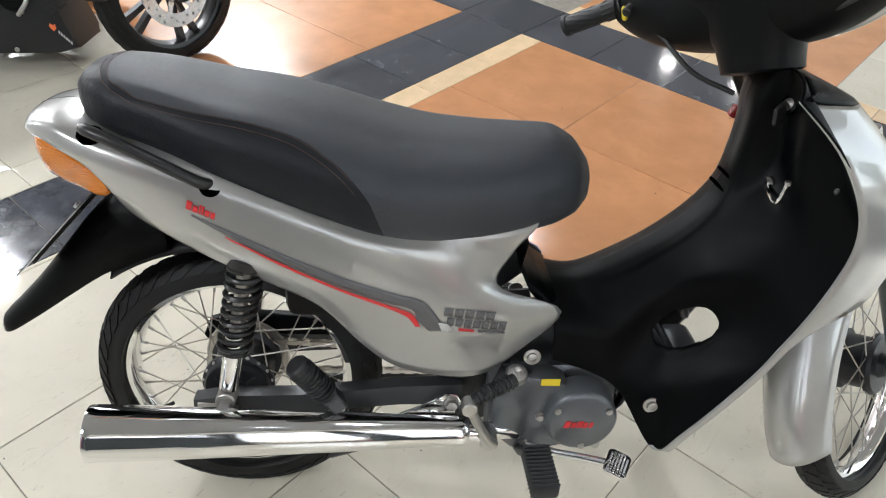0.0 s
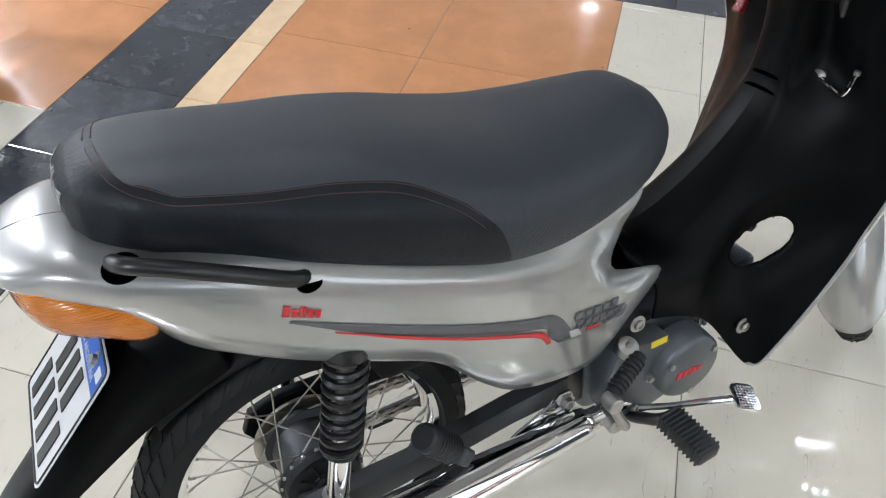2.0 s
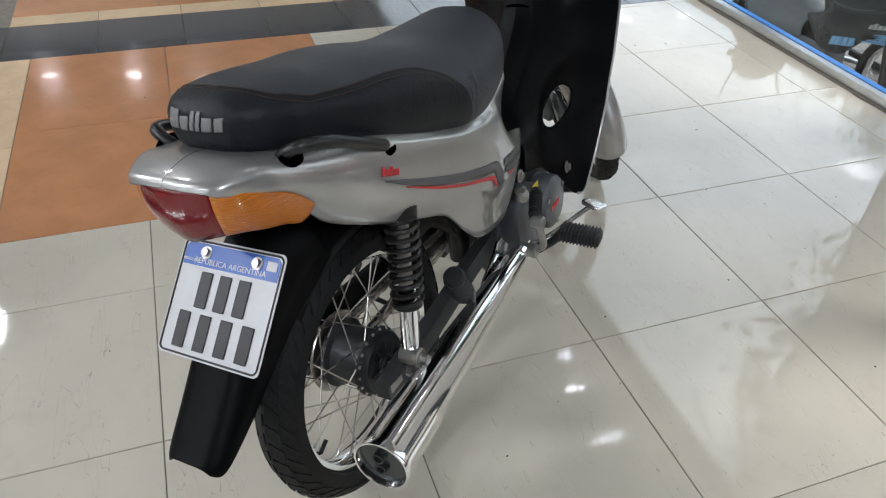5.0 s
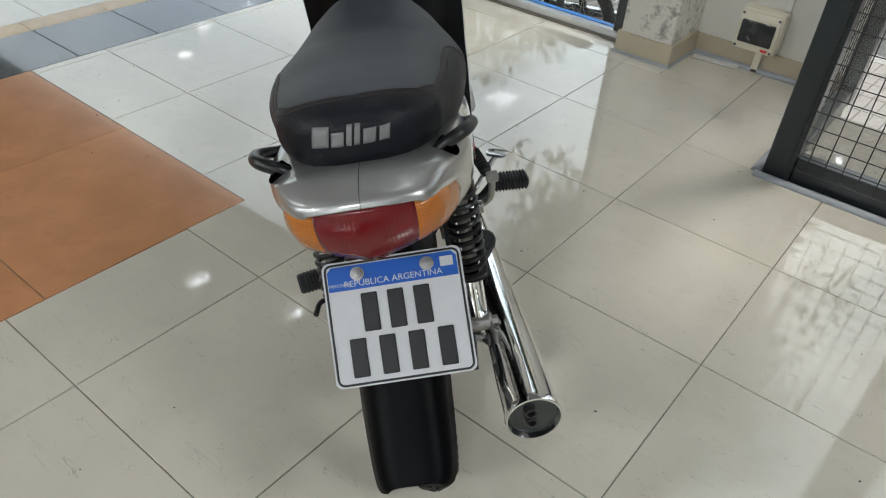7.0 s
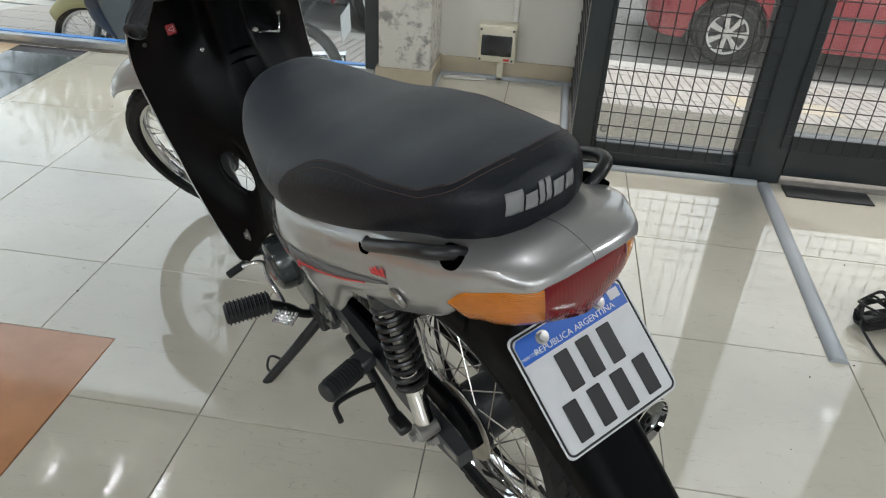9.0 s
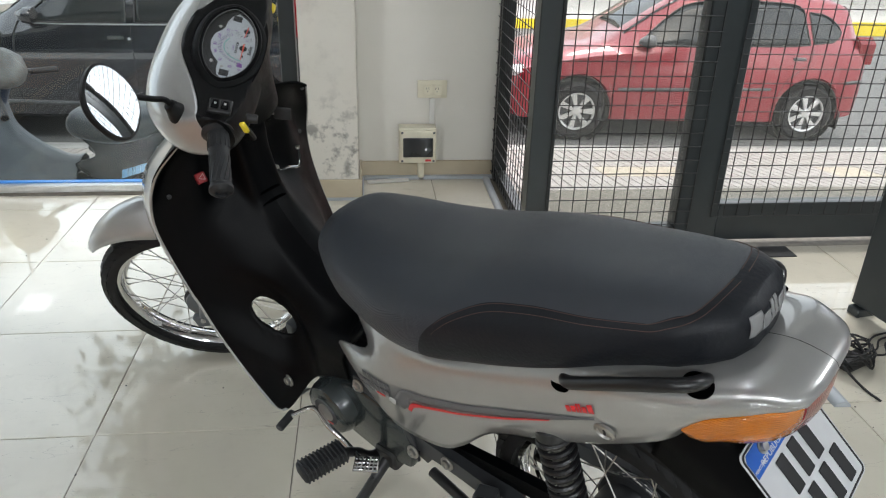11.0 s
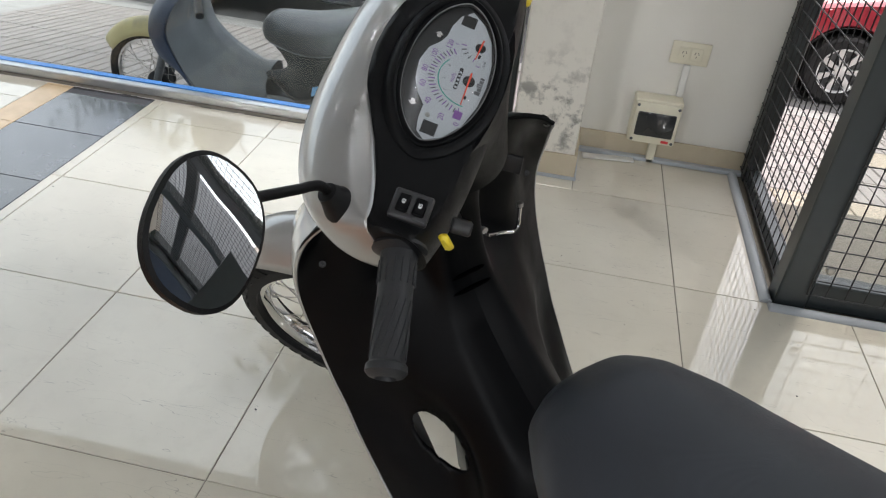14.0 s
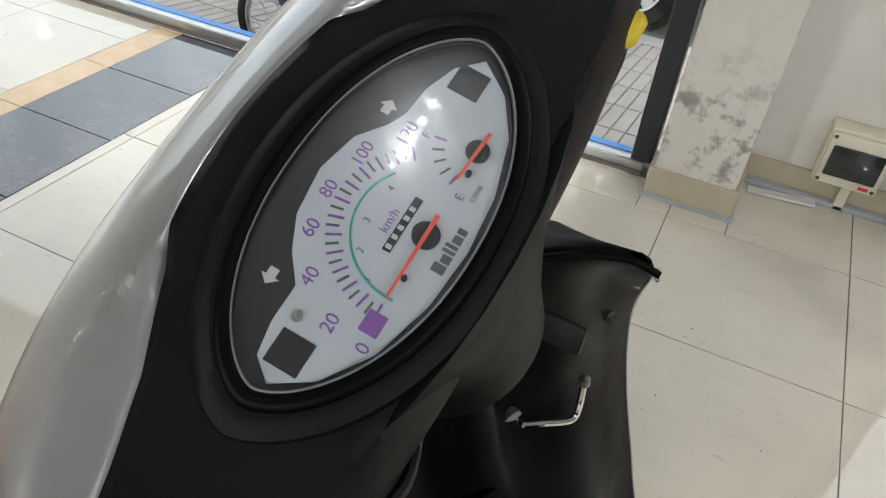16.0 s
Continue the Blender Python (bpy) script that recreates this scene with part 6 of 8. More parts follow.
def tick(c, ang, r0, r1, w, material):
    d, n2 = Vector((math.cos(radians(ang)), math.sin(radians(ang)))), Vector((-math.sin(radians(ang)), math.cos(radians(ang))))
    on_dial("tick", [c + d * r0 - n2 * w, c + d * r1 - n2 * w, c + d * r1 + n2 * w, c + d * r0 + n2 * w], 0.0010, material)


for k in range(25):
    tick(PIV, 180 - 142 * k / 24, 0.037 if k % 2 == 0 else 0.0385, 0.0445, 0.00055, M_PURPLE if k % 2 == 0 else M_STRIPE)
for word, x, y in (("0", -0.0606, -0.033), ("20", -0.0585, -0.0155), ("40", -0.0455, 0.0030), ("60", -0.0265, 0.0150), ("80", -0.0066, 0.0185), ("100", 0.0165, 0.0150), ("120", 0.0365, 0.0030)):
    text_part("number", word, 0.0088, DIAL @ Matrix.Translation((x, y, 0.0011)), M_PURPLE, dial, 0.0001)
arc = [PIV + Vector((math.cos(radians(a)), math.sin(radians(a)))) * 0.0335 for a in range(55, 190, 5)]
part("gear_arc", on(DIAL, tube([(p.x, p.y, 0.0011) for p in arc], 0.0006, 5)), M_GREEN, dial, "green gear scale")
for word, x, y in (("1", -0.0335, -0.019), ("2", -0.0240, -0.009), ("3", -0.0103, -0.004), ("4", 0.0085, -0.005)):
    text_part("number", word, 0.0048, DIAL @ Matrix.Translation((x, y, 0.0011)), M_STRIPE, dial, 0.0001)
text_part("unit", "km/h", 0.0062, DIAL @ Matrix.Translation((-0.0052, -0.0125, 0.0011)), M_PURPLE, dial, 0.0001)
on_dial("odometer", [(-0.0185, -0.0205), (0.0110, -0.0205), (0.0110, -0.0165), (-0.0185, -0.0165)], 0.0010, M_INK, "black odometer window")
for k in range(5):
    on_dial("digit_bar", [(-0.0172 + 0.0052 * k, -0.0199), (-0.0150 + 0.0052 * k, -0.0199), (-0.0150 + 0.0052 * k, -0.0171), (-0.0172 + 0.0052 * k, -0.0171)], 0.0015, M_DIAL)
on_dial("low_mark", [(-0.0545, -0.0355), (-0.0440, -0.0355), (-0.0440, -0.0265), (-0.0545, -0.0265)], 0.0010, M_PURPLE, "purple mark")
for k, (dx, w) in enumerate([(0, 0.0045), (0.0055, 0.004), (0.0105, 0.0018), (0.0133, 0.0018), (0.0162, 0.004), (0.0212, 0.003)]):
    h = 0.0062 if k in (0, 2, 3) else 0.0045
    on_dial("logo_bar", [(-0.0155 + dx, -0.0455), (-0.0155 + dx + w, -0.0455), (-0.0155 + dx + w, -0.0455 + h), (-0.0155 + dx, -0.0455 + h)], 0.0010, M_STRIPE)
for px_, py_, ln, an, rr in ((PIV.x, PIV.y, 0.034, 180, 0.0066), (0.046, -0.0296, 0.019, 176, 0.0058)):
    part("pivot", on(DIAL, lathe([(rr, 0.001), (rr, 0.0026), (rr * 0.8, 0.0032), (0, 0.0032)], Matrix.Translation((px_, py_, 0)), 24)), M_DIALDARK, dial)
    d = Vector((math.cos(radians(an)), math.sin(radians(an))))
    n2 = Vector((-d.y, d.x))
    c = Vector((px_, py_))
    on_dial("needle", [c - d * 0.0105 - n2 * 0.0011, c + d * ln - n2 * 0.0006, c + d * ln + n2 * 0.0006, c - d * 0.0105 + n2 * 0.0011], 0.0036, M_NEEDLE, "red needle")
    part("stop_pin", on(DIAL, lathe([(0.0014, 0.001), (0.0014, 0.0040), (0, 0.0042)], Matrix.Translation((px_ - ln * 0.66, py_ - 0.002, 0)), 10)), M_INK, dial)
for k in range(5):
    tick(Vector((0.046, -0.0296)), 172 - 18 * k, 0.0155, 0.0215, 0.0005, M_PURPLE if k % 4 == 0 else M_STRIPE)
text_part("letter", "F", 0.0060, DIAL @ Matrix.Translation((0.0407, -0.0050, 0.0011)), M_PURPLE, dial, 0.0001)
text_part("letter", "E", 0.0060, DIAL @ Matrix.Translation((0.0215, -0.0337, 0.0011)), M_PURPLE, dial, 0.0001)
text_part("word", "CONS", 0.0034, DIAL @ Matrix.Translation((0.0270, -0.0395, 0.0011)), M_STRIPE, dial, 0.0001)
for x, y, s in ((-0.050, 0.0175, -1), (0.040, 0.0180, 1)):
    on_dial("arrow", [(x, y - 0.0022), (x + s * 0.004, y - 0.0022), (x + s * 0.004, y - 0.0045), (x + s * 0.008, y), (x + s * 0.004, y + 0.0045), (x + s * 0.004, y + 0.0022), (x, y + 0.0022)], 0.0008, M_PRINT, "pale turn signal arrow")
part("dial_screw", on(DIAL, lathe([(0.0026, 0.001), (0.0026, 0.0022), (0.001, 0.0025), (0, 0.0020)], Matrix.Translation((-0.063, -0.002, 0)), 14)), M_ZINC, dial)

# grips, switches, levers, mirrors
for s in (1, -1):
    a, b = Vector((0.807, 0.216 * s, 0.998)), Vector((0.786, 0.338 * s, 0.978))
    d = b - a
    h = d.length
    prof = [(0.0, 0.0), (0.026, 0.0), (0.027, 0.004), (0.018, 0.008), (0.0175, 0.02), (0.0165, 0.06), (0.0165, h * 0.9), (0.019, h * 0.92), (0.0195, h * 0.97), (0.016, h), (0.010, h + 0.002), (0.009, h - 0.003), (0, h - 0.003)]
    grip = part("grip", on(BARS, lathe(prof, axis_m(a, d), 28)), M_GRIP, bike, "black rubber handlebar grip")
    bm = bmesh.new()
    for k in range(14):
        an = 2 * math.pi * k / 14
        m = axis_m(a, d)
        add_tube(bm, [m @ Vector((0.0172 * math.cos(an + 0.012 * i), 0.0172 * math.sin(an + 0.012 * i), 0.016 + 0.012 * i)) for i in range(3)], 0.0013, 5)
        add_tube(bm, [m @ Vector((0.0166 * math.cos(an + 0.16 * i), 0.0166 * math.sin(an + 0.16 * i), 0.055 + 0.011 * i)) for i in range(6)], 0.0009, 5)
    part("ribs", on(BARS, bm), M_GRIP, grip)
    # mirror
    mb = Vector((0.862, 0.197 * s, 1.030))
    mir = part("mirror", on(BARS, lathe([(0.020, -0.006), (0.019, 0.006), (0.013, 0.020), (0.010, 0.030), (0.0, 0.031)], axis_m(mb, (0.1, 0.15 * s, 1)), 20)), M_PLASTIC_MATT, bike, "round rear view mirror on a black stalk")
    mc = Vector((0.862, 0.319 * s, 1.171))
    st = smooth_path([mb + Vector((0.002, 0.002 * s, 0.024)), mb + Vector((0.004, 0.005 * s, 0.040)), mb + Vector((0.007, 0.014 * s, 0.051))], 5)
    st += [mb + Vector((0.008, 0.020 * s, 0.056)), mc + Vector((0.010, -0.046 * s, -0.026)), mc + Vector((0.012, -0.030 * s, -0.014))]
    part("stalk", on(BARS, tube(st, 0.005, 10)), M_PLASTIC_MATT, mir)
    mm = axis_m(mc, (-0.948, -0.100 * s, 0.245))
    ell = []
    for zz, k in ((-0.016, 0.55), (-0.012, 0.85), (-0.004, 1.0), (0.002, 1.0), (0.003, 0.95)):
        ell.append([mm @ Vector((k * 0.0610 * math.copysign(abs(math.cos(2 * math.pi * i / 40)) ** 0.85, math.cos(2 * math.pi * i / 40)),
                    k * 0.0500 * math.copysign(abs(math.sin(2 * math.pi * i / 40)) ** 0.85, math.sin(2 * math.pi * i / 40)), zz)) for i in range(40)])
    part("housing", on(BARS, loft(ell)), M_PLASTIC_MATT, mir)
    dome = [(0.002, 1.0)] + [(0.0034 + 0.0012 * (1 - q * q), q) for q in (1.0, 0.85, 0.7, 0.55, 0.4, 0.25, 0.1)]
    part("mirror_glass", on(BARS, loft([[mm @ Vector((q * 0.0572 * math.copysign(abs(math.cos(2 * math.pi * i / 40)) ** 0.85, math.cos(2 * math.pi * i / 40)), q * 0.0465 * math.copysign(abs(math.sin(2 * math.pi * i / 40)) ** 0.85, math.sin(2 * math.pi * i / 40)), zz)) for i in range(40)] for zz, q in dome])), M_MIRROR, mir, "slightly domed mirror glass")
swm = axis_m((0.796, 0.190, 1.022), (-0.45, 0, 0.89))
swb = part("light_switch", on(BARS, box(-0.016, 0.016, -0.019, 0.019, 0.002, 0.010, 0.002, swm)), M_INK, nacelle, "black headlamp switch")
for y in (-0.008, 0.008):
    part("rocker", on(BARS, box(-0.010, 0.010, y - 0.006, y + 0.006, 0.009, 0.0125, 0.0015, swm)), M_PLASTIC, swb)
    sym = prism([(0.0003, -0.0018), (-0.0012, -0.0015), (-0.0020, 0.0), (-0.0012, 0.0015), (0.0003, 0.0018)], 0.0122, 0.0128, "xy")
    for k in (-1, 0, 1):
        add_box(sym, 0.0009, 0.0030, k * 0.0013 - 0.0004, k * 0.0013 + 0.0004, 0.0122, 0.0128)
    bmesh.ops.transform(sym, matrix=swm @ Matrix.Translation((0, y, 0)), verts=sym.verts)
    part("symbol", on(BARS, sym), M_PRINT, swb, "white printed lamp symbol")
part("yellow_button", on(BARS, box(0.767, 0.778, 0.190, 0.198, 0.966, 0.990, 0.003)), M_YELLOW, nacelle, "yellow horn button")
part("yellow_button", on(BARS, box(0.778, 0.798, -0.182, -0.158, 0.955, 0.968, 0.004)), M_YELLOW, nacelle, "yellow starter button")
part("turn_switch", on(BARS, cyl((0.770, 0.178, 0.985), (0.752, 0.176, 0.975), 0.008, 14, None, 0.002)), M_INK, nacelle)
part("choke_cable", on(BARS, tube(smooth_path([(0.79, 0.165, 0.955), (0.80, 0.14, 0.93), (0.82, 0.10, 0.87), (0.86, 0.05, 0.83)], 5), 0.0045, 8)), M_INK, nacelle)
part("brake_lever", on(BARS, tube(smooth_path([(0.83, -0.20, 0.965), (0.87, -0.24, 0.955), (0.875, -0.30, 0.945), (0.872, -0.36, 0.940)], 5), 0.0065, 8)), M_CHROME, nacelle, "silver brake lever")
part("throttle_cable", on(BARS, tube(smooth_path([(0.80, -0.20, 0.955), (0.795, -0.165, 0.940), (0.805, -0.125, 0.928), (0.835, -0.085, 0.920)], 5), 0.004, 8)), M_INK, nacelle)

# two curved vent slots in the leg shield's spine
for x0, z0 in ((0.829, 0.670), (0.839, 0.690)):
    line = smooth_path([(x0 + 0.006, 0.032, z0 - 0.007), (x0 - 0.0005, 0.018, z0 - 0.001), (x0 - 0.001, 0.0, z0), (x0 - 0.0005, -0.018, z0 - 0.001), (x0 + 0.006, -0.032, z0 - 0.007)], 5)
    # a tube on the surface; the slot's inner shade is its black colour
    part("vent_slot", tube(line, [0.0012 + 0.002 * math.sin(math.pi * k / (len(line) - 1)) for k in range(len(line))], 8), M_RECESS_SHADE, leg, "curved vent slot, its shade put in as black")

# ---- outside: a pavement that falls to the kerb, a sloping road ----
M_WHITESTEP = mat("white_stone_step", (0.72, 0.71, 0.68), 0.5, var=0.05, var_scale=5, stain=(0.5, 0.48, 0.44), stain_scale=5, stain_amt=0.4)
M_REDCAR = mat("red_car_paint", (0.24, 0.007, 0.018), 0.28, metal=0.2, var=0.06, var_scale=3, coat=1.0)
M_BLACKCAR = mat("black_car_paint", (0.004, 0.006, 0.011), 0.14, var=0.1, var_scale=3, coat=1.0)
M_CARGLASS = mat("dark_car_glass", (0.012, 0.016, 0.018), 0.04, var=0.05, var_scale=2)
M_TRIMGREY = mat("grey_car_trim", (0.075, 0.078, 0.082), 0.5, var=0.1, var_scale=20)
M_ALLOY = mat("alloy_wheel", (0.60, 0.60, 0.60), 0.3, metal=0.85, var=0.08, var_scale=15)
M_HUBCAP = mat("silver_hubcap", (0.72, 0.72, 0.72), 0.4, var=0.06, var_scale=15)
M_HEADLAMP = mat("clear_lamp_lens", (0.7, 0.72, 0.75), 0.08, var=0.08, var_scale=30, coat=0.6)


def gz(x, y):
    """Height of the ground outside."""
    x = min(max(x, -10), 10)
    if y < 1.35:
        return -0.42 - 0.012 * x
    if y < 4.92:
        return -0.42 - 0.145 * (y - 1.35) - 0.012 * x
    return -0.945 - 0.012 * x


bm = bmesh.new()
ys = [0.52, 1.35, 4.70, 4.92, 4.921, 12.0, 40.0, 300.0]
add_loft(bm, [[Vector((x, y, gz(x, y if y < 4.9 else 9) - (0.06 if y < 4.8 else 0.0))) for y in ys] for x in (-300, -60, -10, 0, 10, 60, 300)], closed=False)
ground = tagged(part("road", bm, M_ASPH, smooth=False), "grey asphalt street sloping past the shop", kind="structure")
pavement = thing("pavement", pose(0, 0, 0), "pale grooved pavement tiles with pebble slabs", "pavement", kind="structure")
part("kerb", loft([[Vector((x, y, gz(x, y) - d)) for y, d in ((4.57, 0.0), (4.88, 0.0), (4.90, 0.012), (4.905, 0.16), (4.57, 0.16))] for x in (-60, -10, 10, 60)]), M_KERB, pavement, "concrete kerb")
part("white_step", box(0.29, 3.9, 0.585, 1.12, -0.5, -0.03, 0.006), M_WHITESTEP, pavement, "white stone doorstep")
part("pavement_bed", loft([[Vector((x, y, gz(x, y) - d)) for y, d in ((1.14, 0.016), (1.35, 0.016), (4.565, 0.016), (4.565, 0.05), (1.14, 0.05))] for x in (-60, -10, 10, 60)]), M_KERB, pavement, "worn cement joints")
# one grooved tile, five ribs
TS = 0.40
rv, rf = [], []
for k in range(5):
    a, b = -TS / 2 + 0.004 + k * 0.0785, -TS / 2 + 0.004 + k * 0.0785 + 0.074
    i = len(rv)
    for z, q in ((0.0, 0.004), (-0.012, 0.0)):
        rv += [(-TS / 2 + 0.004 + q, a + q, z), (TS / 2 - 0.004 - q, a + q, z), (TS / 2 - 0.004 - q, b - q, z), (-TS / 2 + 0.004 + q, b - q, z)]
    rf += [(i, i + 1, i + 2, i + 3)] + [(i + j, i + 4 + j, i + 4 + (j + 1) % 4, i + (j + 1) % 4) for j in range(4)]
rib_tile = bpy.data.meshes.new("paving_tile")
rib_tile.from_pydata(rv, [], rf)
rib_tile.materials.append(M_PAVE)
bm = box(-TS / 2 + 0.004, TS / 2 - 0.004, -TS / 2 + 0.004, TS / 2 - 0.004, -0.014, 0.0, 0.004)
peb_tile = bpy.data.meshes.new("pebble_tile")
bm.to_mesh(peb_tile)
bm.free()
peb_tile.materials.append(M_PAVE2)
tilt = pose(0, 0, 0, math.degrees(math.atan(-0.145)), math.degrees(math.atan(0.012)), 0)
for i in range(-12, 15):
    for j in range(8):
        x, y = i * TS + 0.2, 1.36 + TS * (j + 0.5)
        pebble = (i, j) in ((3, 2), (2, 2), (6, 2), (7, 2), (4, 5), (5, 5), (-6, 4), (9, 5))
        ob = new("pebble_slab" if pebble else "paving_tile", peb_tile if pebble else rib_tile)
        ob.parent = pavement
        ob.matrix_basis = Matrix.Translation((x, y, gz(x, y))) @ tilt @ pose(0, 0, 0, 0, 0, 90)
far = tagged(part("far_pavement", loft([[Vector((x, y, gz(x, 9) + d)) for y, d in ((12.5, -0.02), (12.5, 0.14), (12.65, 0.15), (16.0, 0.2), (16.0, -0.02))] for x in (-80, -10, 10, 80)]), M_KERB), "pale concrete pavement across the street", kind="structure")
tagged(part("yellow_kerb_line", box(-60, 60, 12.44, 12.494, -1.2, -0.80), M_YELLOW), "yellow painted kerb face across the street", kind="structure")
M_FACADE = mat("facade_paint", (0.50, 0.44, 0.38), 0.8, var=0.12, var_scale=1.2, bump=0.2, bump_scale=20)
house = thing("building", pose(0, 16.0, 0), "plain pale building across the street", "building")
part("wall", box(-60, 60, 0, 1.0, -1.2, 3.2, 0.01), M_FACADE, house)
part("plinth", box(-60, 60, -0.03, -0.001, -1.2, -0.1, 0.005), M_KERB, house)
part("cornice", box(-60, 60, -0.12, 1.05, 3.203, 3.4, 0.02), M_WHITESTEP, house)
for k in range(-6, 7):
    win2 = part("window", box(k * 6.0 - 0.9, k * 6.0 + 0.9, -0.035, -0.002, 0.5, 2.4, 0.004), M_CARGLASS, house, "dark street window")
    part("sill", box(k * 6.0 - 1.0, k * 6.0 + 1.0, -0.12, -0.036, 0.40, 0.495, 0.008), M_WHITESTEP, win2)


# ---- cars: x ahead from the rear axle, y to the left, z up from the road ----
def car(name, m, label, paint, base, r, half, rows, glass, wheel_kind, seams):
    """rows: x, centre height, roof half width, shoulder height, shoulder half width, lower edge."""
    c = thing(name, m, label, "car", "parked cars")

    def section(x):
        zc, yr, zs, yb, low = curve_at(rows, x)
        for ax in (0.0, base):
            d = abs(x - ax) / (r * 1.22)
            if d < 1:
                low = max(low, r + r * 1.22 * math.sqrt(1 - d * d))
        mid = max(low + 0.02, 0.45 * zs + 0.12)
        return [(0, zc), (yr * 0.6, zc - 0.006), (yr * 0.93, zc - 0.028), (yr, zc - 0.062), (yb - 0.012, zs), (yb + 0.012, zs - 0.10), (yb + 0.022, max(mid, low + 0.01)), (yb - 0.004, low)]

    def side(x, z, out=0.0):
        s = section(x)
        for (ya, za), (yb2, zb) in zip(s, s[1:]):
            if zb <= z <= za:
                return Vector((x, ya + (yb2 - ya) * (za - z) / max(za - zb, 1e-6) + out, z))
        return Vector((x, s[-1][0] + out, z))

    x0, x1 = rows[0][0], rows[-1][0]
    xs = sorted({round(x0 + (x1 - x0) * k / 90, 4) for k in range(91)} | {round(ax + r * 1.22 * math.cos(math.pi * k / 16), 4) for ax in (0, base) for k in range(17)})
    bm = bmesh.new()
    rings = []
    for x in xs:
        s = section(x)
        rings.append([Vector((x, -y, z)) for y, z in s[::-1]] + [Vector((x, y, z)) for y, z in s[1:]])
    add_loft(bm, rings, closed=False)
    bm.faces.new([bm.verts.new(p) for p in rings[0]])
    bm.faces.new([bm.verts.new(p) for p in rings[-1]])
    bmesh.ops.remove_doubles(bm, verts=bm.verts, dist=0.0005)
    shell = part("body", bm, paint, c)
    # dark underside and arches
    part("underbody", box(x0 + 0.15, x1 - 0.15, -half + 0.16, half - 0.16, 0.17, 0.55, 0.03), M_INK, c)
    for g_top, g_bot in glass:
        for s in (1, -1):
            bmg = bmesh.new()
            grid = []
            for k in range(17):
                a, b = cr(g_top, k / 16 * (len(g_top) - 1)), cr(g_bot, k / 16 * (len(g_bot) - 1))
                grid.append([side(a[0] + (b[0] - a[0]) * j / 5, a[1] + (b[1] - a[1]) * j / 5, 0.004) for j in range(6)])
            add_grid(bmg, [[Vector((p.x, p.y * s, p.z)) for p in row] for row in grid])
            thick(part("window", bmg, M_CARGLASS, c, "dark tinted window"), 0.003, 0)
            edge = [row[0] for row in grid] + grid[-1][1:] + [row[-1] for row in grid[::-1]] + grid[0][1:-1][::-1]
            part("window_seal", add_tube(bmesh.new(), [Vector((p.x, (p.y + 0.002) * s, p.z)) for p in edge], 0.007, 5, True), M_INK, c)
    for line, rad, mt, lb in seams:
        for s in (1, -1):
            pts = [side(x, z, 0.0) for x, z in smooth_path_2d(line)]
            part("seam" if rad < 0.006 else "trim_strip", tube([Vector((p.x, p.y * s, p.z)) for p in pts], rad, 6), mt, c, lb)
    # screens before and behind
    def screen(xa, xb, name2):
        bmg = bmesh.new()
        grid = []
        for k in range(9):
            x = xa + (xb - xa) * k / 8
            s0 = section(x)
            yy = s0[2][0]
            grid.append([Vector((x, yy * (-1 + j / 4), (s0[0][1] if abs(-1 + j / 4) < 0.7 else s0[2][1]) + 0.006)) for j in range(9)])
        add_grid(bmg, grid)
        thick(part(name2, bmg, M_CARGLASS, c, "tinted windscreen"), 0.003, 0)
    for xa, xb, n2 in wheel_kind["screens"]:
        screen(xa, xb, n2)
    for ax in (0.0, base):
        for s in (1, -1):
            w = new("wheel")
            w.parent = c
            w.matrix_basis = Matrix.Translation((ax, (half - 0.075) * s, r)) @ (pose(0, 0, 0, 0, 0, 0) if s > 0 else pose(0, 0, 0, 0, 0, 180))
            fl = axis_m((0, 0, 0), (0, 1, 0))
            part("tyre", lathe([(r * 0.62, -0.085), (r * 0.90, -0.088), (r * 0.97, -0.075), (r, -0.05), (r, 0.05), (r * 0.97, 0.075), (r * 0.90, 0.088), (r * 0.62, 0.080), (r * 0.60, 0.0), (r * 0.62, -0.085)], fl, 40), M_RUBBER, w)
            part("rim", lathe([(0, 0.02), (r * 0.35, 0.02), (r * 0.56, 0.03), (r * 0.62, 0.078), (r * 0.655, 0.083), (r * 0.66, 0.06), (r * 0.6, -0.02), (0, -0.02)], fl, 40), M_INK if wheel_kind["dark"] else M_TRIMGREY, w)
            for k in range(wheel_kind["spokes"]):
                a = 2 * math.pi * k / wheel_kind["spokes"]
                part("spoke", on(fl @ Matrix.Rotation(a, 4, 'Z'), prism([(r * 0.10, -r * wheel_kind["w0"]), (r * 0.60, -r * wheel_kind["w1"]), (r * 0.63, 0), (r * 0.60, r * wheel_kind["w1"]), (r * 0.10, r * wheel_kind["w0"])], 0.050, 0.074, "xy", 0.006)), wheel_kind["mat"], w)
            part("hub_cap", lathe([(0, 0.082), (r * 0.10, 0.082), (r * 0.16, 0.076), (r * 0.17, 0.05)], fl, 20), wheel_kind["mat"], w)
            part("rim_edge", lathe([(r * 0.585, 0.066), (r * 0.60, 0.080), (r * 0.645, 0.085), (r * 0.66, 0.078), (r * 0.585, 0.066)], fl, 40), wheel_kind["mat"], w)
            # dark arch liner
            if s > 0:
                part("arch_liner", lathe([(r * 1.21, -half + 0.09), (r * 1.21, half - 0.03), (r * 1.19, half - 0.03), (r * 1.19, -half + 0.09), (r * 1.21, -half + 0.09)], axis_m((ax, 0.0, r), (0, 1, 0)), 40), M_INK, c)
    return c, side


def smooth_path_2d(pts):
    return [(p.x, p.y) for p in smooth_path([(a, b, 0) for a, b in pts], 6)]


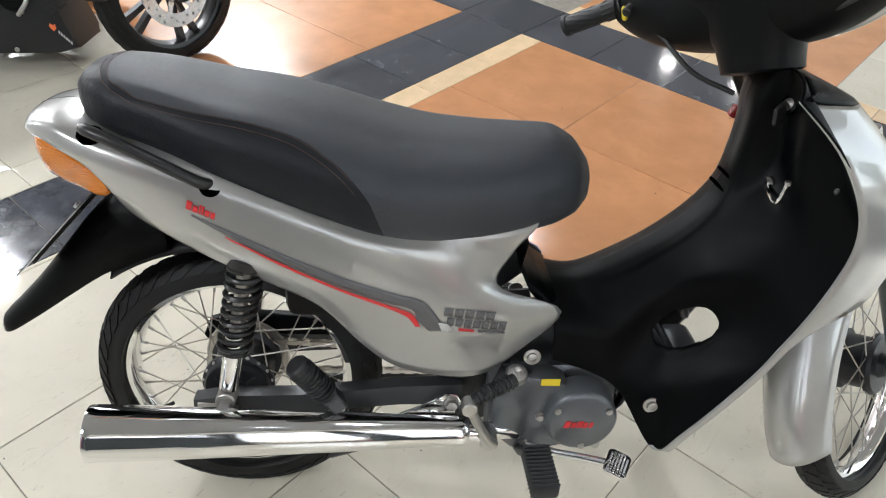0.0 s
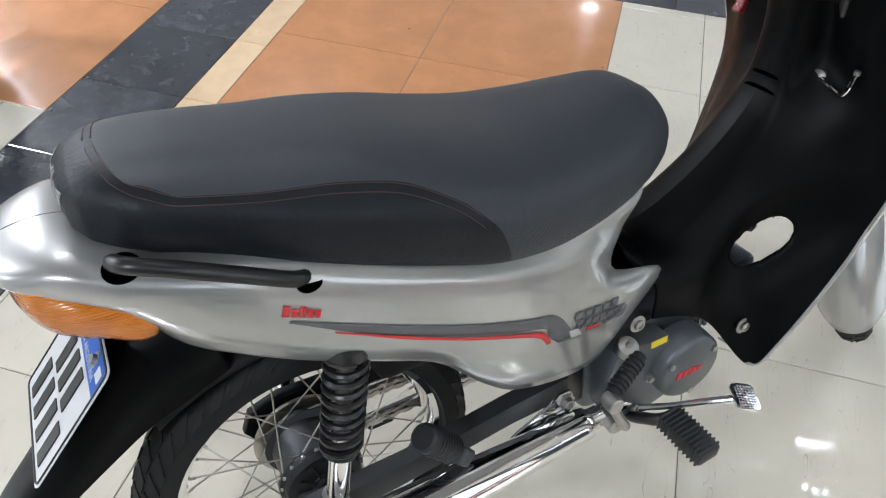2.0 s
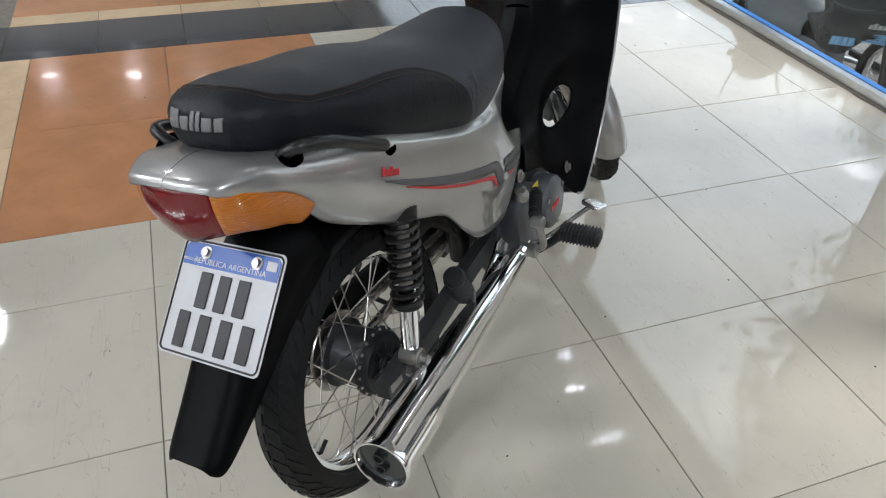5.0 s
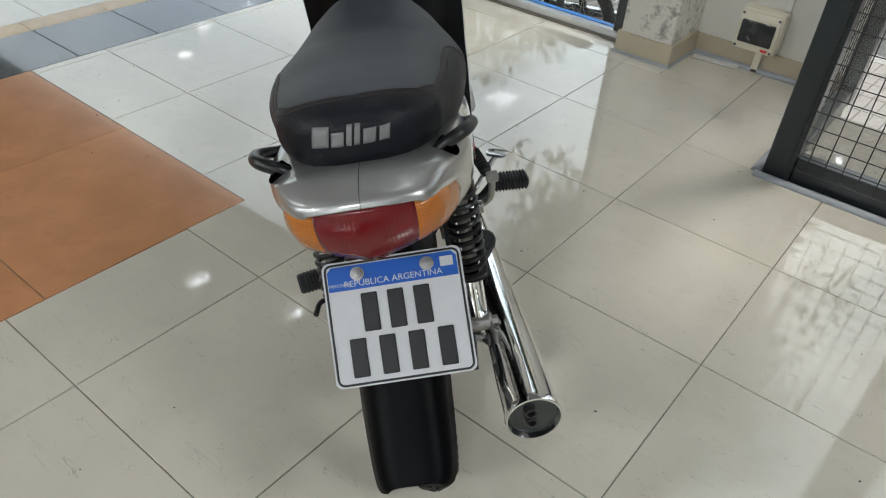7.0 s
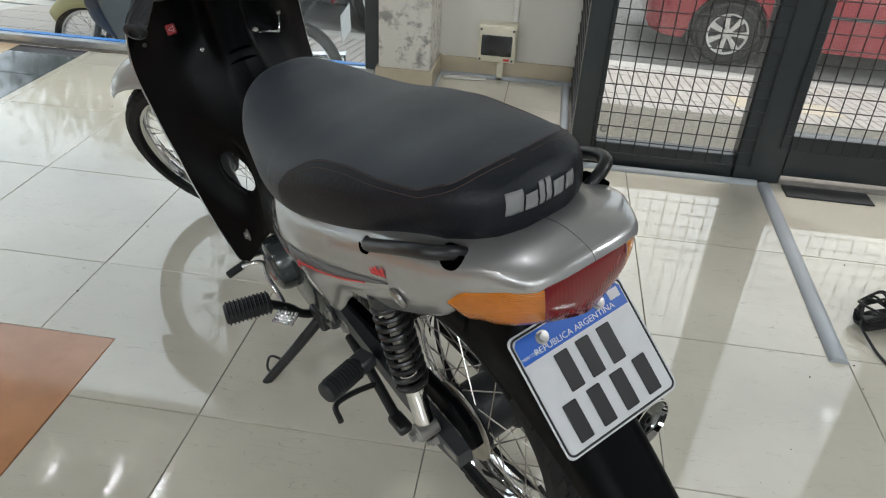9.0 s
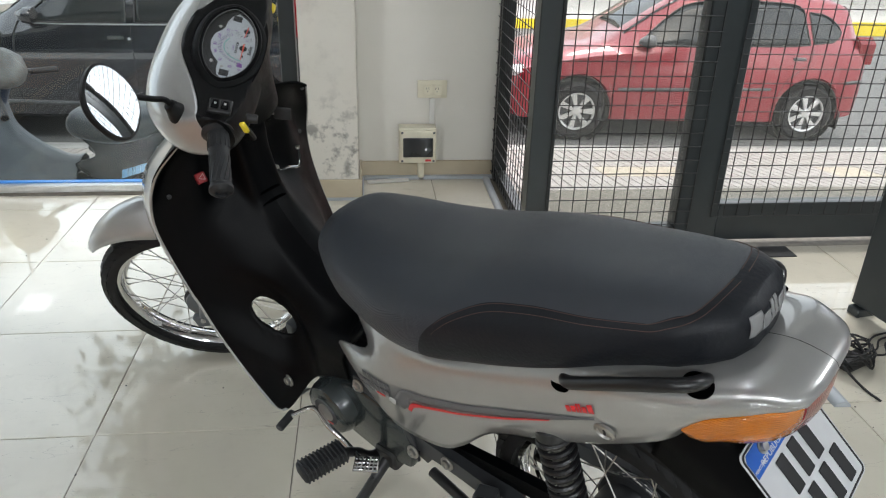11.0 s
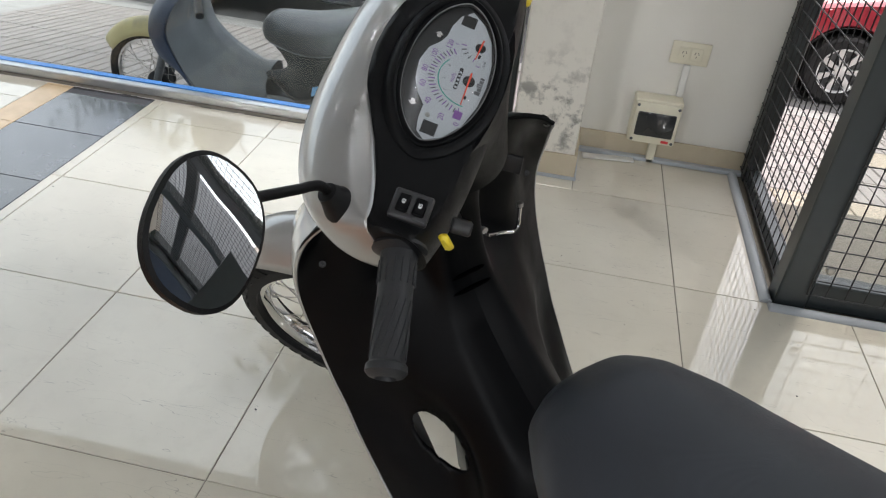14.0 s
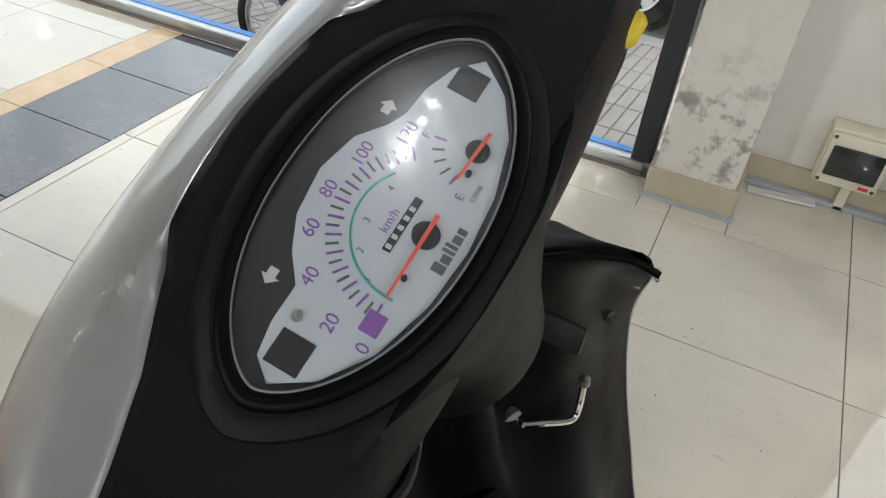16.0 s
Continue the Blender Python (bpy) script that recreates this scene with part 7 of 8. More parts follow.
hatch_rows = [(-0.62, 0.80, 0.50, 0.72, 0.60, 0.34), (-0.58, 0.93, 0.55, 0.86, 0.70, 0.28), (-0.50, 1.10, 0.56, 0.93, 0.755, 0.26), (-0.36, 1.33, 0.55, 0.95, 0.775, 0.24), (-0.18, 1.40, 0.55, 0.95, 0.785, 0.22), (0.30, 1.44, 0.56, 0.94, 0.79, 0.20), (0.95, 1.445, 0.56, 0.92, 0.79, 0.20),
              (1.38, 1.40, 0.55, 0.90, 0.79, 0.20), (1.62, 1.28, 0.55, 0.89, 0.785, 0.20), (1.90, 1.10, 0.58, 0.87, 0.78, 0.20), (2.14, 0.955, 0.63, 0.85, 0.775, 0.20), (2.45, 0.90, 0.65, 0.81, 0.765, 0.20), (2.80, 0.83, 0.63, 0.74, 0.745, 0.20), (3.02, 0.76, 0.58, 0.68, 0.70, 0.21), (3.14, 0.64, 0.50, 0.56, 0.60, 0.24), (3.18, 0.55, 0.46, 0.48, 0.55, 0.30)]
red_car, red_side = car("car", pose(4.25, 5.88, gz(3, 9), 0, -0.69, 180), "red five-door hatchback parked at the kerb", M_REDCAR, 2.45, 0.29, 0.80, hatch_rows,
    [([(1.86, 0.955), (1.58, 1.19), (1.36, 1.325), (1.04, 1.36)], [(1.84, 0.945), (1.60, 0.945), (1.35, 0.945), (1.04, 0.95)]),
     ([(0.98, 1.36), (0.60, 1.365), (0.26, 1.345), (0.16, 1.29)], [(0.98, 0.955), (0.60, 0.96), (0.34, 0.965), (0.10, 0.98)]),
     ([(0.10, 1.28), (-0.08, 1.25), (-0.20, 1.17), (-0.24, 1.10)], [(0.06, 0.99), (-0.05, 1.0), (-0.14, 1.01), (-0.22, 1.06)])],
    {"spokes": 7, "w0": 0.05, "w1": 0.105, "mat": M_ALLOY, "dark": False, "screens": [(1.98, 1.46, "windscreen"), (-0.32, -0.52, "rear_screen")]},
    [([(1.02, 0.93), (1.01, 0.60), (1.0, 0.22)], 0.0035, M_INK, ""), ([(1.88, 0.88), (1.95, 0.60), (1.93, 0.23)], 0.0035, M_INK, ""), ([(0.06, 0.94), (0.10, 0.80), (0.30, 0.62), (0.36, 0.40), (0.40, 0.23)], 0.0035, M_INK, ""),
     ([(2.05, 0.52), (1.40, 0.53), (0.45, 0.54)], 0.016, M_TRIMGREY, "grey rubbing strip"), ([(-0.60, 0.62), (-0.45, 0.62), (-0.36, 0.61)], 0.02, M_TRIMGREY, "grey bumper strip"), ([(1.06, 0.90), (1.5, 0.885), (2.0, 0.86), (2.7, 0.75)], 0.003, M_REDCAR, "")])
for s in (1, -1):
    for x in (1.12, 0.22):
        q = red_side(x, 0.845)
        part("door_handle", box(x - 0.085, x + 0.055, s * q.y - 0.014, s * q.y + 0.018, 0.83, 0.865, 0.013, None, 2), M_TRIMGREY, red_car, "grey plastic door handle")
    q = red_side(1.80, 0.93)
    part("door_mirror", loft([[Vector((1.74 + dx, s * (q.y + 0.05 + 0.085 * math.cos(a) * k), 0.985 + 0.062 * math.sin(a) * k)) for a in [2 * math.pi * j / 14 for j in range(14)]] for dx, k in ((0.0, 0.9), (0.02, 1.0), (0.08, 0.9), (0.13, 0.5), (0.15, 0.15))]), M_TRIMGREY, red_car, "grey door mirror")
    part("headlamp", loft([[Vector((x, s * y, z)) for y, z in ((0.40, 0.60), (0.66, 0.61), (0.70, 0.66), (0.66, 0.72), (0.42, 0.69))] for x in (3.00, 3.06, 3.11)]), M_HEADLAMP, red_car, "clear headlamp")
    part("tail_lamp", loft([[Vector((x, s * y, z)) for y, z in ((0.58, 0.80), (0.76, 0.80), (0.765, 1.0), (0.68, 1.06), (0.58, 1.0))] for x in (-0.60, -0.53, -0.44)]), M_RED, red_car, "red tail lamp")
    part("mud_flap", box(-0.40, -0.38, s * 0.70 - 0.08, s * 0.70 + 0.08, 0.12, 0.30, 0.004), M_INK, red_car)
part("roof_antenna", tube([(1.30, 0.0, 1.42), (1.05, 0.0, 1.66)], 0.004, 6), M_INK, red_car)

suv_rows = [(-0.66, 0.90, 0.55, 0.80, 0.66, 0.36), (-0.62, 1.10, 0.58, 0.95, 0.76, 0.30), (-0.54, 1.40, 0.60, 1.02, 0.81, 0.28), (-0.40, 1.60, 0.60, 1.04, 0.825, 0.26), (0.10, 1.67, 0.61, 1.03, 0.83, 0.24), (0.85, 1.68, 0.61, 1.01, 0.83, 0.24),
            (1.40, 1.62, 0.60, 1.0, 0.83, 0.24), (1.70, 1.46, 0.60, 0.99, 0.825, 0.24), (1.98, 1.24, 0.62, 0.98, 0.82, 0.24), (2.20, 1.10, 0.66, 0.96, 0.815, 0.24), (2.62, 1.04, 0.68, 0.92, 0.80, 0.24), (3.05, 0.97, 0.66, 0.86, 0.77, 0.25), (3.26, 0.86, 0.60, 0.76, 0.70, 0.27), (3.36, 0.66, 0.52, 0.58, 0.62, 0.32)]
suv, suv_side = car("car", pose(-1.42, 5.80, gz(-2.7, 9), 0, -0.69, 180), "black five-door compact parked at the kerb", M_BLACKCAR, 2.60, 0.32, 0.84, suv_rows,
    [([(1.90, 1.09), (1.60, 1.34), (1.36, 1.50), (1.02, 1.55)], [(1.88, 1.06), (1.60, 1.06), (1.35, 1.065), (1.02, 1.07)]),
     ([(0.94, 1.55), (0.50, 1.555), (0.18, 1.53), (0.04, 1.47)], [(0.94, 1.075), (0.50, 1.08), (0.25, 1.085), (0.0, 1.10)]),
     ([(-0.06, 1.49), (-0.25, 1.46), (-0.40, 1.40), (-0.45, 1.34)], [(-0.08, 1.12), (-0.22, 1.13), (-0.34, 1.14), (-0.42, 1.18)])],
    {"spokes": 8, "w0": 0.11, "w1": 0.15, "mat": M_HUBCAP, "dark": True, "screens": [(2.06, 1.54, "windscreen"), (-0.46, -0.58, "rear_screen")]},
    [([(0.98, 1.05), (0.97, 0.70), (0.96, 0.27)], 0.0035, M_INK, ""), ([(1.95, 1.0), (2.02, 0.70), (2.0, 0.28)], 0.0035, M_INK, ""), ([(-0.02, 1.08), (0.02, 0.95), (0.34, 0.70), (0.42, 0.28)], 0.0035, M_INK, ""),
     ([(1.90, 1.045), (1.0, 1.055), (0.0, 1.08)], 0.008, M_ALU, "bright window trim"), ([(2.15, 0.36), (1.3, 0.35), (0.45, 0.36)], 0.02, M_TRIMGREY, "dark sill strip"), ([(2.2, 0.90), (1.3, 0.93), (0.3, 0.96)], 0.004, M_BLACKCAR, "")])
for s in (1, -1):
    for x in (1.12, 0.16):
        q = suv_side(x, 0.94)
        part("door_handle", box(x - 0.085, x + 0.065, s * q.y - 0.014, s * q.y + 0.020, 0.925, 0.965, 0.015, None, 2), M_MAGNETO, suv, "dark glossy door handle")
        part("lock", lathe([(0.014, 0), (0.014, 0.004), (0, 0.005)], axis_m((x - 0.125, s * q.y, 0.935), (0, s, 0)), 12), M_ALU, suv)
    q = suv_side(1.86, 1.05)
    part("door_mirror", loft([[Vector((1.78 + dx, s * (q.y + 0.06 + 0.095 * math.cos(a) * k), 1.12 + 0.075 * math.sin(a) * k)) for a in [2 * math.pi * j / 14 for j in range(14)]] for dx, k in ((0.0, 0.9), (0.02, 1.0), (0.08, 0.9), (0.13, 0.5), (0.15, 0.15))]), M_BLACKCAR, suv, "black door mirror")
    part("headlamp", loft([[Vector((x, s * y, z)) for y, z in ((0.42, 0.72), (0.70, 0.73), (0.74, 0.80), (0.70, 0.86), (0.44, 0.82))] for x in (3.14, 3.22, 3.29)]), M_HEADLAMP, suv, "clear headlamp")
    part("tail_lamp", loft([[Vector((x, s * y, z)) for y, z in ((0.64, 0.92), (0.82, 0.92), (0.82, 1.2), (0.72, 1.3), (0.64, 1.2))] for x in (-0.62, -0.56, -0.46)]), M_RED, suv, "red tail lamp")
q = suv_side(0.53, 0.80)
part("fuel_flap", lathe([(0.075, 0), (0.075, 0.004), (0.068, 0.006), (0, 0.007)], axis_m((0.60, q.y - 0.003, 0.80), (0, 1, 0.05)) @ Matrix.Diagonal((1.5, 1, 1, 1)), 28), M_BLACKCAR, suv, "oval fuel flap")

# ---- black motorcycle standing beside: x ahead from its front axle, y left ----
M_DISC = mat("brake_disc_steel", (0.62, 0.62, 0.62), 0.25, metal=1.0, var=0.1, var_scale=40)
M_SATIN = mat("satin_black_plastic", (0.010, 0.011, 0.013), 0.36, var=0.15, var_scale=10, bump=0.1, bump_scale=600, spec=0.4)
M_ORANGE = mat("orange_print", (0.75, 0.16, 0.05), 0.4)


def alloy_wheel(parent, m, r, hw, disc_side):
    w = new("wheel")
    w.parent = parent
    w.matrix_basis = m
    tagged(w, "black alloy wheel with a drilled brake disc")
    rr = r - hw * 1.25
    fl = axis_m((0, 0, 0), (0, disc_side, 0))
    part("tyre", tyre(r - 0.003, hw, rr, 3), M_RUBBER, w, "wide sport tyre")
    part("tread", tread(r - 0.003, hw, 22), M_RUBBER, w, "raised tyre tread blocks", kind="stuff")
    part("rim", lathe([(rr + 0.006, -hw * 0.72), (rr - 0.012, -hw * 0.6), (rr - 0.022, 0), (rr - 0.012, hw * 0.6), (rr + 0.006, hw * 0.72), (rr + 0.010, hw * 0.5), (rr, 0), (rr + 0.010, -hw * 0.5), (rr + 0.006, -hw * 0.72)], fl, 56), M_FRAME, w, "gloss black rim")
    for k in range(10):
        a = 2 * math.pi * (k // 2) / 5 + (0.16 if k % 2 else -0.16)
        bmk = loft([[fl @ Matrix.Rotation(a, 4, 'Z') @ Vector((x, y, z)) for y, z in ((-t, -0.014), (t, -0.014), (t, 0.014), (-t, 0.014))] for x, t in ((0.03, 0.011), (rr * 0.5, 0.009), (rr - 0.012, 0.012))])
        part("spoke", bmk, M_FRAME, w)
    part("hub", lathe([(0.0, 0.045), (0.03, 0.045), (0.042, 0.03), (0.042, -0.04), (0.0, -0.045)], fl, 24), M_FRAME, w)
    d0 = [(0.095, 0.056), (0.146, 0.056), (0.146, 0.060), (0.095, 0.060), (0.095, 0.056)]
    disc2 = part("brake_disc", lathe(d0, fl, 48), M_DISC, w, "drilled steel brake disc")
    for k in range(30):
        a = 2 * math.pi * k / 30
        rad = (0.112, 0.123, 0.134)[k % 3]
        part("hole", lathe([(0, 0.0602), (0.0042, 0.0602), (0.0042, 0.0606), (0, 0.0606)], fl @ Matrix.Translation((rad * math.cos(a), rad * math.sin(a), 0)), 8), M_INK, disc2)
    for k in range(6):
        a = 2 * math.pi * k / 6
        part("disc_arm", on(fl @ Matrix.Rotation(a, 4, 'Z'), prism([(0.040, -0.012), (0.098, 0.004), (0.098, 0.022), (0.040, 0.012)], 0.0555, 0.0595, "xy")), M_DISC, disc2)
        part("bolt", lathe([(0.006, 0.060), (0.006, 0.066), (0, 0.067)], fl @ Matrix.Translation((0.050 * math.cos(a), 0.050 * math.sin(a), 0)), 8), M_ZINC, disc2)
    return w


def street_bike(m):
    b = thing("motorcycle", m, "black street motorcycle with a belly pan on the shop floor", "motorcycle", "black motorcycles")
    turn = Matrix.Translation((-0.03, 0, 0)) @ Matrix.Rotation(radians(50), 4, 'Z') @ Matrix.Translation((0.03, 0, 0))
    alloy_wheel(b, turn @ Matrix.Translation((0, 0, 0.295)), 0.295, 0.052, -1)
    alloy_wheel(b, Matrix.Translation((-1.33, 0, 0.300)), 0.300, 0.066, -1)
    up2 = Vector((-0.42, 0, 0.91))
    for s in (1, -1):
        a = Vector((0.0, 0.095 * s, 0.285))
        part("fork_leg", on(turn, cyl(a - up2 * 0.03, a + up2 * 0.30, 0.027, 18, 0.029, 0.003)), M_FRAME, b, "black fork leg")
        part("fork_tube", on(turn, cyl(a + up2 * 0.30, a + up2 * 0.62, 0.020, 16)), M_CHROME, b)
    part("caliper", on(turn, box(-0.075, 0.0, -0.108, -0.066, 0.34, 0.43, 0.012, None, 2)), M_FRAME, b, "black brake caliper")
    rows = []
    for k in range(25):
        an = radians(60 + 120 * k / 24)
        rows.append([Vector(((0.335 - 0.05 * abs(c) ** 2.5) * math.cos(an), 0.072 * c, 0.295 + (0.335 - 0.05 * abs(c) ** 2.5) * math.sin(an))) for c in [-1 + j / 6 for j in range(13)]])
    bmk = bmesh.new()
    add_grid(bmk, rows)
    thick(part("front_mudguard", on(turn, bmk), M_SATIN, b, "black front mudguard"), 0.004, -1)
    pan = [(-0.322, 0.085), (-0.330, 0.115), (-0.372, 0.235), (-0.402, 0.33), (-0.45, 0.42), (-0.52, 0.44), (-0.56, 0.36), (-0.60, 0.20), (-0.74, 0.17), (-0.76, 0.075), (-0.62, 0.052), (-0.40, 0.062)]
    pn = part("belly_pan", prism(pan, -0.125, 0.125, "xz", 0.022), M_SATIN, b, "satin black belly pan")
    part("pan_step", prism([(-0.385, 0.20), (-0.36, 0.235), (-0.405, 0.36), (-0.44, 0.40), (-0.455, 0.33), (-0.43, 0.26)], -0.131, 0.131, "xz", 0.006), M_SATIN, pn)
    part("orange_mark", prism([(-0.405, 0.158), (-0.396, 0.150), (-0.386, 0.160), (-0.388, 0.176), (-0.397, 0.172), (-0.406, 0.178), (-0.411, 0.168)], -0.1265, -0.1255, "xz"), M_ORANGE, pn, "orange printed mark")
    for k in range(6):
        x, z = -0.382 + 0.0072 * k, 0.143 - 0.0076 * k
        part("name_bar", prism([(x, z), (x + 0.005, z - 0.005), (x + 0.007, z + 0.005), (x + 0.002, z + 0.010)], -0.1265, -0.1255, "xz"), M_PRINT, pn, "pale printed mark")
    for x, z in ((-0.548, 0.076), (-0.70, 0.10)):
        part("bolt", lathe([(0.009, 0), (0.009, 0.003), (0.004, 0.005), (0, 0.004)], axis_m((x, -0.125, z), (0, -1, 0)), 14), M_ZINC, pn)
    part("engine_block", box(-0.86, -0.50, -0.12, 0.12, 0.18, 0.46, 0.03, None, 2), M_PLASTIC, b, "black engine block")
    part("engine_cover", lathe([(0, 0.028), (0.046, 0.028), (0.054, 0.020), (0.056, 0.0), (0, 0)], axis_m((-0.515, -0.122, 0.275), (0, -1, 0)), 32), M_PLASTIC, b, "black round engine cover")
    part("engine_cover", lathe([(0, 0.03), (0.085, 0.03), (0.10, 0.018), (0.104, 0.0), (0, 0)], axis_m((-0.665, -0.118, 0.285), (0, -1, 0)), 36), M_PLASTIC, b, "black round engine cover")
    for a in (20, 110, 200, 290):
        part("bolt", lathe([(0.008, 0), (0.008, 0.005), (0.004, 0.006), (0, 0.004)], axis_m((-0.515 + 0.062 * math.cos(radians(a)), -0.126, 0.275 + 0.062 * math.sin(radians(a))), (0, -1, 0)), 10), M_ZINC, b)
    part("oil_line", tube(smooth_path([(-0.455, -0.135, 0.285), (-0.462, -0.150, 0.255), (-0.482, -0.155, 0.228), (-0.498, -0.150, 0.212)], 5), 0.0085, 10), M_ZINC, b, "steel oil line")
    part("foot_peg", cyl((-0.78, -0.13, 0.30), (-0.79, -0.23, 0.305), 0.014, 14, None, 0.003), M_GRIP, b)
    part("exhaust", tube(smooth_path([(-0.60, -0.10, 0.10), (-0.85, -0.12, 0.09), (-1.05, -0.14, 0.12), (-1.30, -0.17, 0.26), (-1.48, -0.18, 0.34)], 6), [0.02] * 12 + [0.045] * 13, 16), M_SATIN, b, "black exhaust")
    for s in (1, -1):
        part("swingarm", loft([[Vector((x, s * y, z)) for y, z in ((0.075, zc - h), (0.105, zc - h), (0.105, zc + h), (0.075, zc + h))] for x, zc, h in ((-0.80, 0.33, 0.035), (-1.1, 0.31, 0.03), (-1.36, 0.30, 0.022))]), M_FRAME, b)
    part("frame", tube(smooth_path([(-0.30, 0, 0.80), (-0.45, 0, 0.74), (-0.75, 0, 0.62), (-0.84, 0, 0.35)], 5), 0.03, 12), M_FRAME, b)
    tank = [(-0.28, 0.86, 0.07, 0.06), (-0.33, 0.89, 0.13, 0.09), (-0.45, 0.90, 0.155, 0.11), (-0.62, 0.86, 0.14, 0.10), (-0.74, 0.81, 0.10, 0.07), (-0.78, 0.79, 0.07, 0.05)]
    part("fuel_tank", loft([[Vector((x, w * math.cos(2 * math.pi * k / 28), z - 0.03 + h * math.sin(2 * math.pi * k / 28))) for k in range(28)] for x, z, w, h in tank]), M_BLACKCAR, b, "gloss black fuel tank")
    sad2 = [(-0.74, 0.775, 0.06, 0.03), (-0.80, 0.775, 0.11, 0.04), (-1.0, 0.775, 0.14, 0.045), (-1.2, 0.81, 0.12, 0.045), (-1.42, 0.85, 0.08, 0.04), (-1.46, 0.855, 0.05, 0.02)]
    part("seat", loft([[Vector((x, w * math.cos(2 * math.pi * k / 28), z + h * math.sin(2 * math.pi * k / 28))) for k in range(28)] for x, z, w, h in sad2]), M_SEATSIDE, b, "black seat")
    part("tail", loft([[Vector((x, w * c, z)) for c, z in ((-1, z0), (1, z0), (0.8, z1), (-0.8, z1))] for x, w, z0, z1 in ((-0.85, 0.10, 0.66, 0.74), (-1.2, 0.10, 0.70, 0.77), (-1.5, 0.06, 0.78, 0.82))]), M_SATIN, b)
    return b


OTHER = Matrix.Translation((-0.79, -2.785, 0.0)) @ pose(0, 0, 0, 0, 0, 133.1) @ pose(0, 0, 0, -7, 0, 0)
first = street_bike(OTHER)
copy_thing(first, Matrix.Translation((-0.80, -3.60, 0.0)) @ pose(0, 0, 0, 0, 0, 133.1) @ pose(0, 0, 0, -7, 0, 0))

# ---- worn scooter on the pavement: x ahead from its rear axle ----
M_SGREY = mat("worn_grey_plastic", (0.155, 0.170, 0.185), 0.45, var=0.18, var_scale=8, stain=(0.30, 0.29, 0.26), stain_scale=6, stain_amt=0.4)
M_SDARK = mat("dark_grey_panel", (0.030, 0.034, 0.038), 0.24, coat=0.4, var=0.15, var_scale=8, stain=(0.16, 0.16, 0.15), stain_scale=8, stain_amt=0.4)
M_SCREAM = mat("faded_yellow_plastic", (0.52, 0.45, 0.22), 0.5, var=0.15, var_scale=9, stain=(0.16, 0.17, 0.17), stain_scale=7, stain_amt=0.85)
M_SSEAT = mat("grey_seat_vinyl", (0.060, 0.067, 0.073), 0.34, var=0.25, var_scale=12, bump=0.03, bump_scale=40)
M_SBAG = mat("dusty_crumpled_cover", (0.13, 0.13, 0.12), 0.42, var=0.45, var_scale=14, bump=1.0, bump_scale=26, stain=(0.34, 0.34, 0.32), stain_scale=9, stain_amt=0.7)
M_SNAVY = mat("navy_plastic", (0.03, 0.05, 0.095), 0.4, var=0.2, var_scale=9)
M_SBLUE = mat("light_blue_print", (0.22, 0.45, 0.72), 0.45)
SCOOT = Matrix.Translation((-1.22, 1.86, gz(-1.8, 1.86))) @ pose(0, 0, 0, 0, 0, 180) @ pose(0, 0, 0, -7, 0, 0)
scooter = thing("scooter", SCOOT, "worn grey underbone scooter with faded yellow headlamp cowl", "scooter")
wheel("rear_wheel", Matrix.Translation((0, 0, 0.268)), 0.268, 0.036, 0.062, 0.045, "spoked rear wheel", scooter)
wheel("front_wheel", Matrix.Translation((1.18, 0, 0.268)), 0.268, 0.032, 0.058, 0.040, "spoked front wheel", scooter)


def mirrored(grid, sx=1.0, sz=1.0, dx=0.0, dz=0.0):
    bmk = bmesh.new()
    for s in (1, -1):
        add_grid(bmk, [[Vector((p.x * sx + dx, p.y * s, p.z * sz + dz)) for p in row] for row in grid])
    bmesh.ops.remove_doubles(bmk, verts=bmk.verts, dist=0.0005)
    return bmk


thick(part("leg_cover", mirrored(patch(LEG, 40, 24), 1.0, 1.0, 0.015, -0.045), M_SGREY, scooter, "faded grey leg cover"), 0.004, 1)
thick(part("front_apron", mirrored([[Vector((p.x + 0.02, p.y, p.z - 0.045)) for p in row] for row in FRONT]), M_SNAVY, scooter, "dark navy front apron"), 0.003, -1)
thick(part("rear_body", mirrored(patch(BODY, 50, 20), 1.0, 0.93, 0.0, 0.015), M_SDARK, scooter, "dark grey side panels"), 0.003, -1)
part("seat", loft([[Vector((p.x * 0.98, p.y * 0.98, p.z * 0.94 + 0.005)) for p in [seat_point(x, 360 * k / 32) for k in range(32)]] for x in SX_[::4]]), M_SSEAT, scooter, "torn grey vinyl seat")
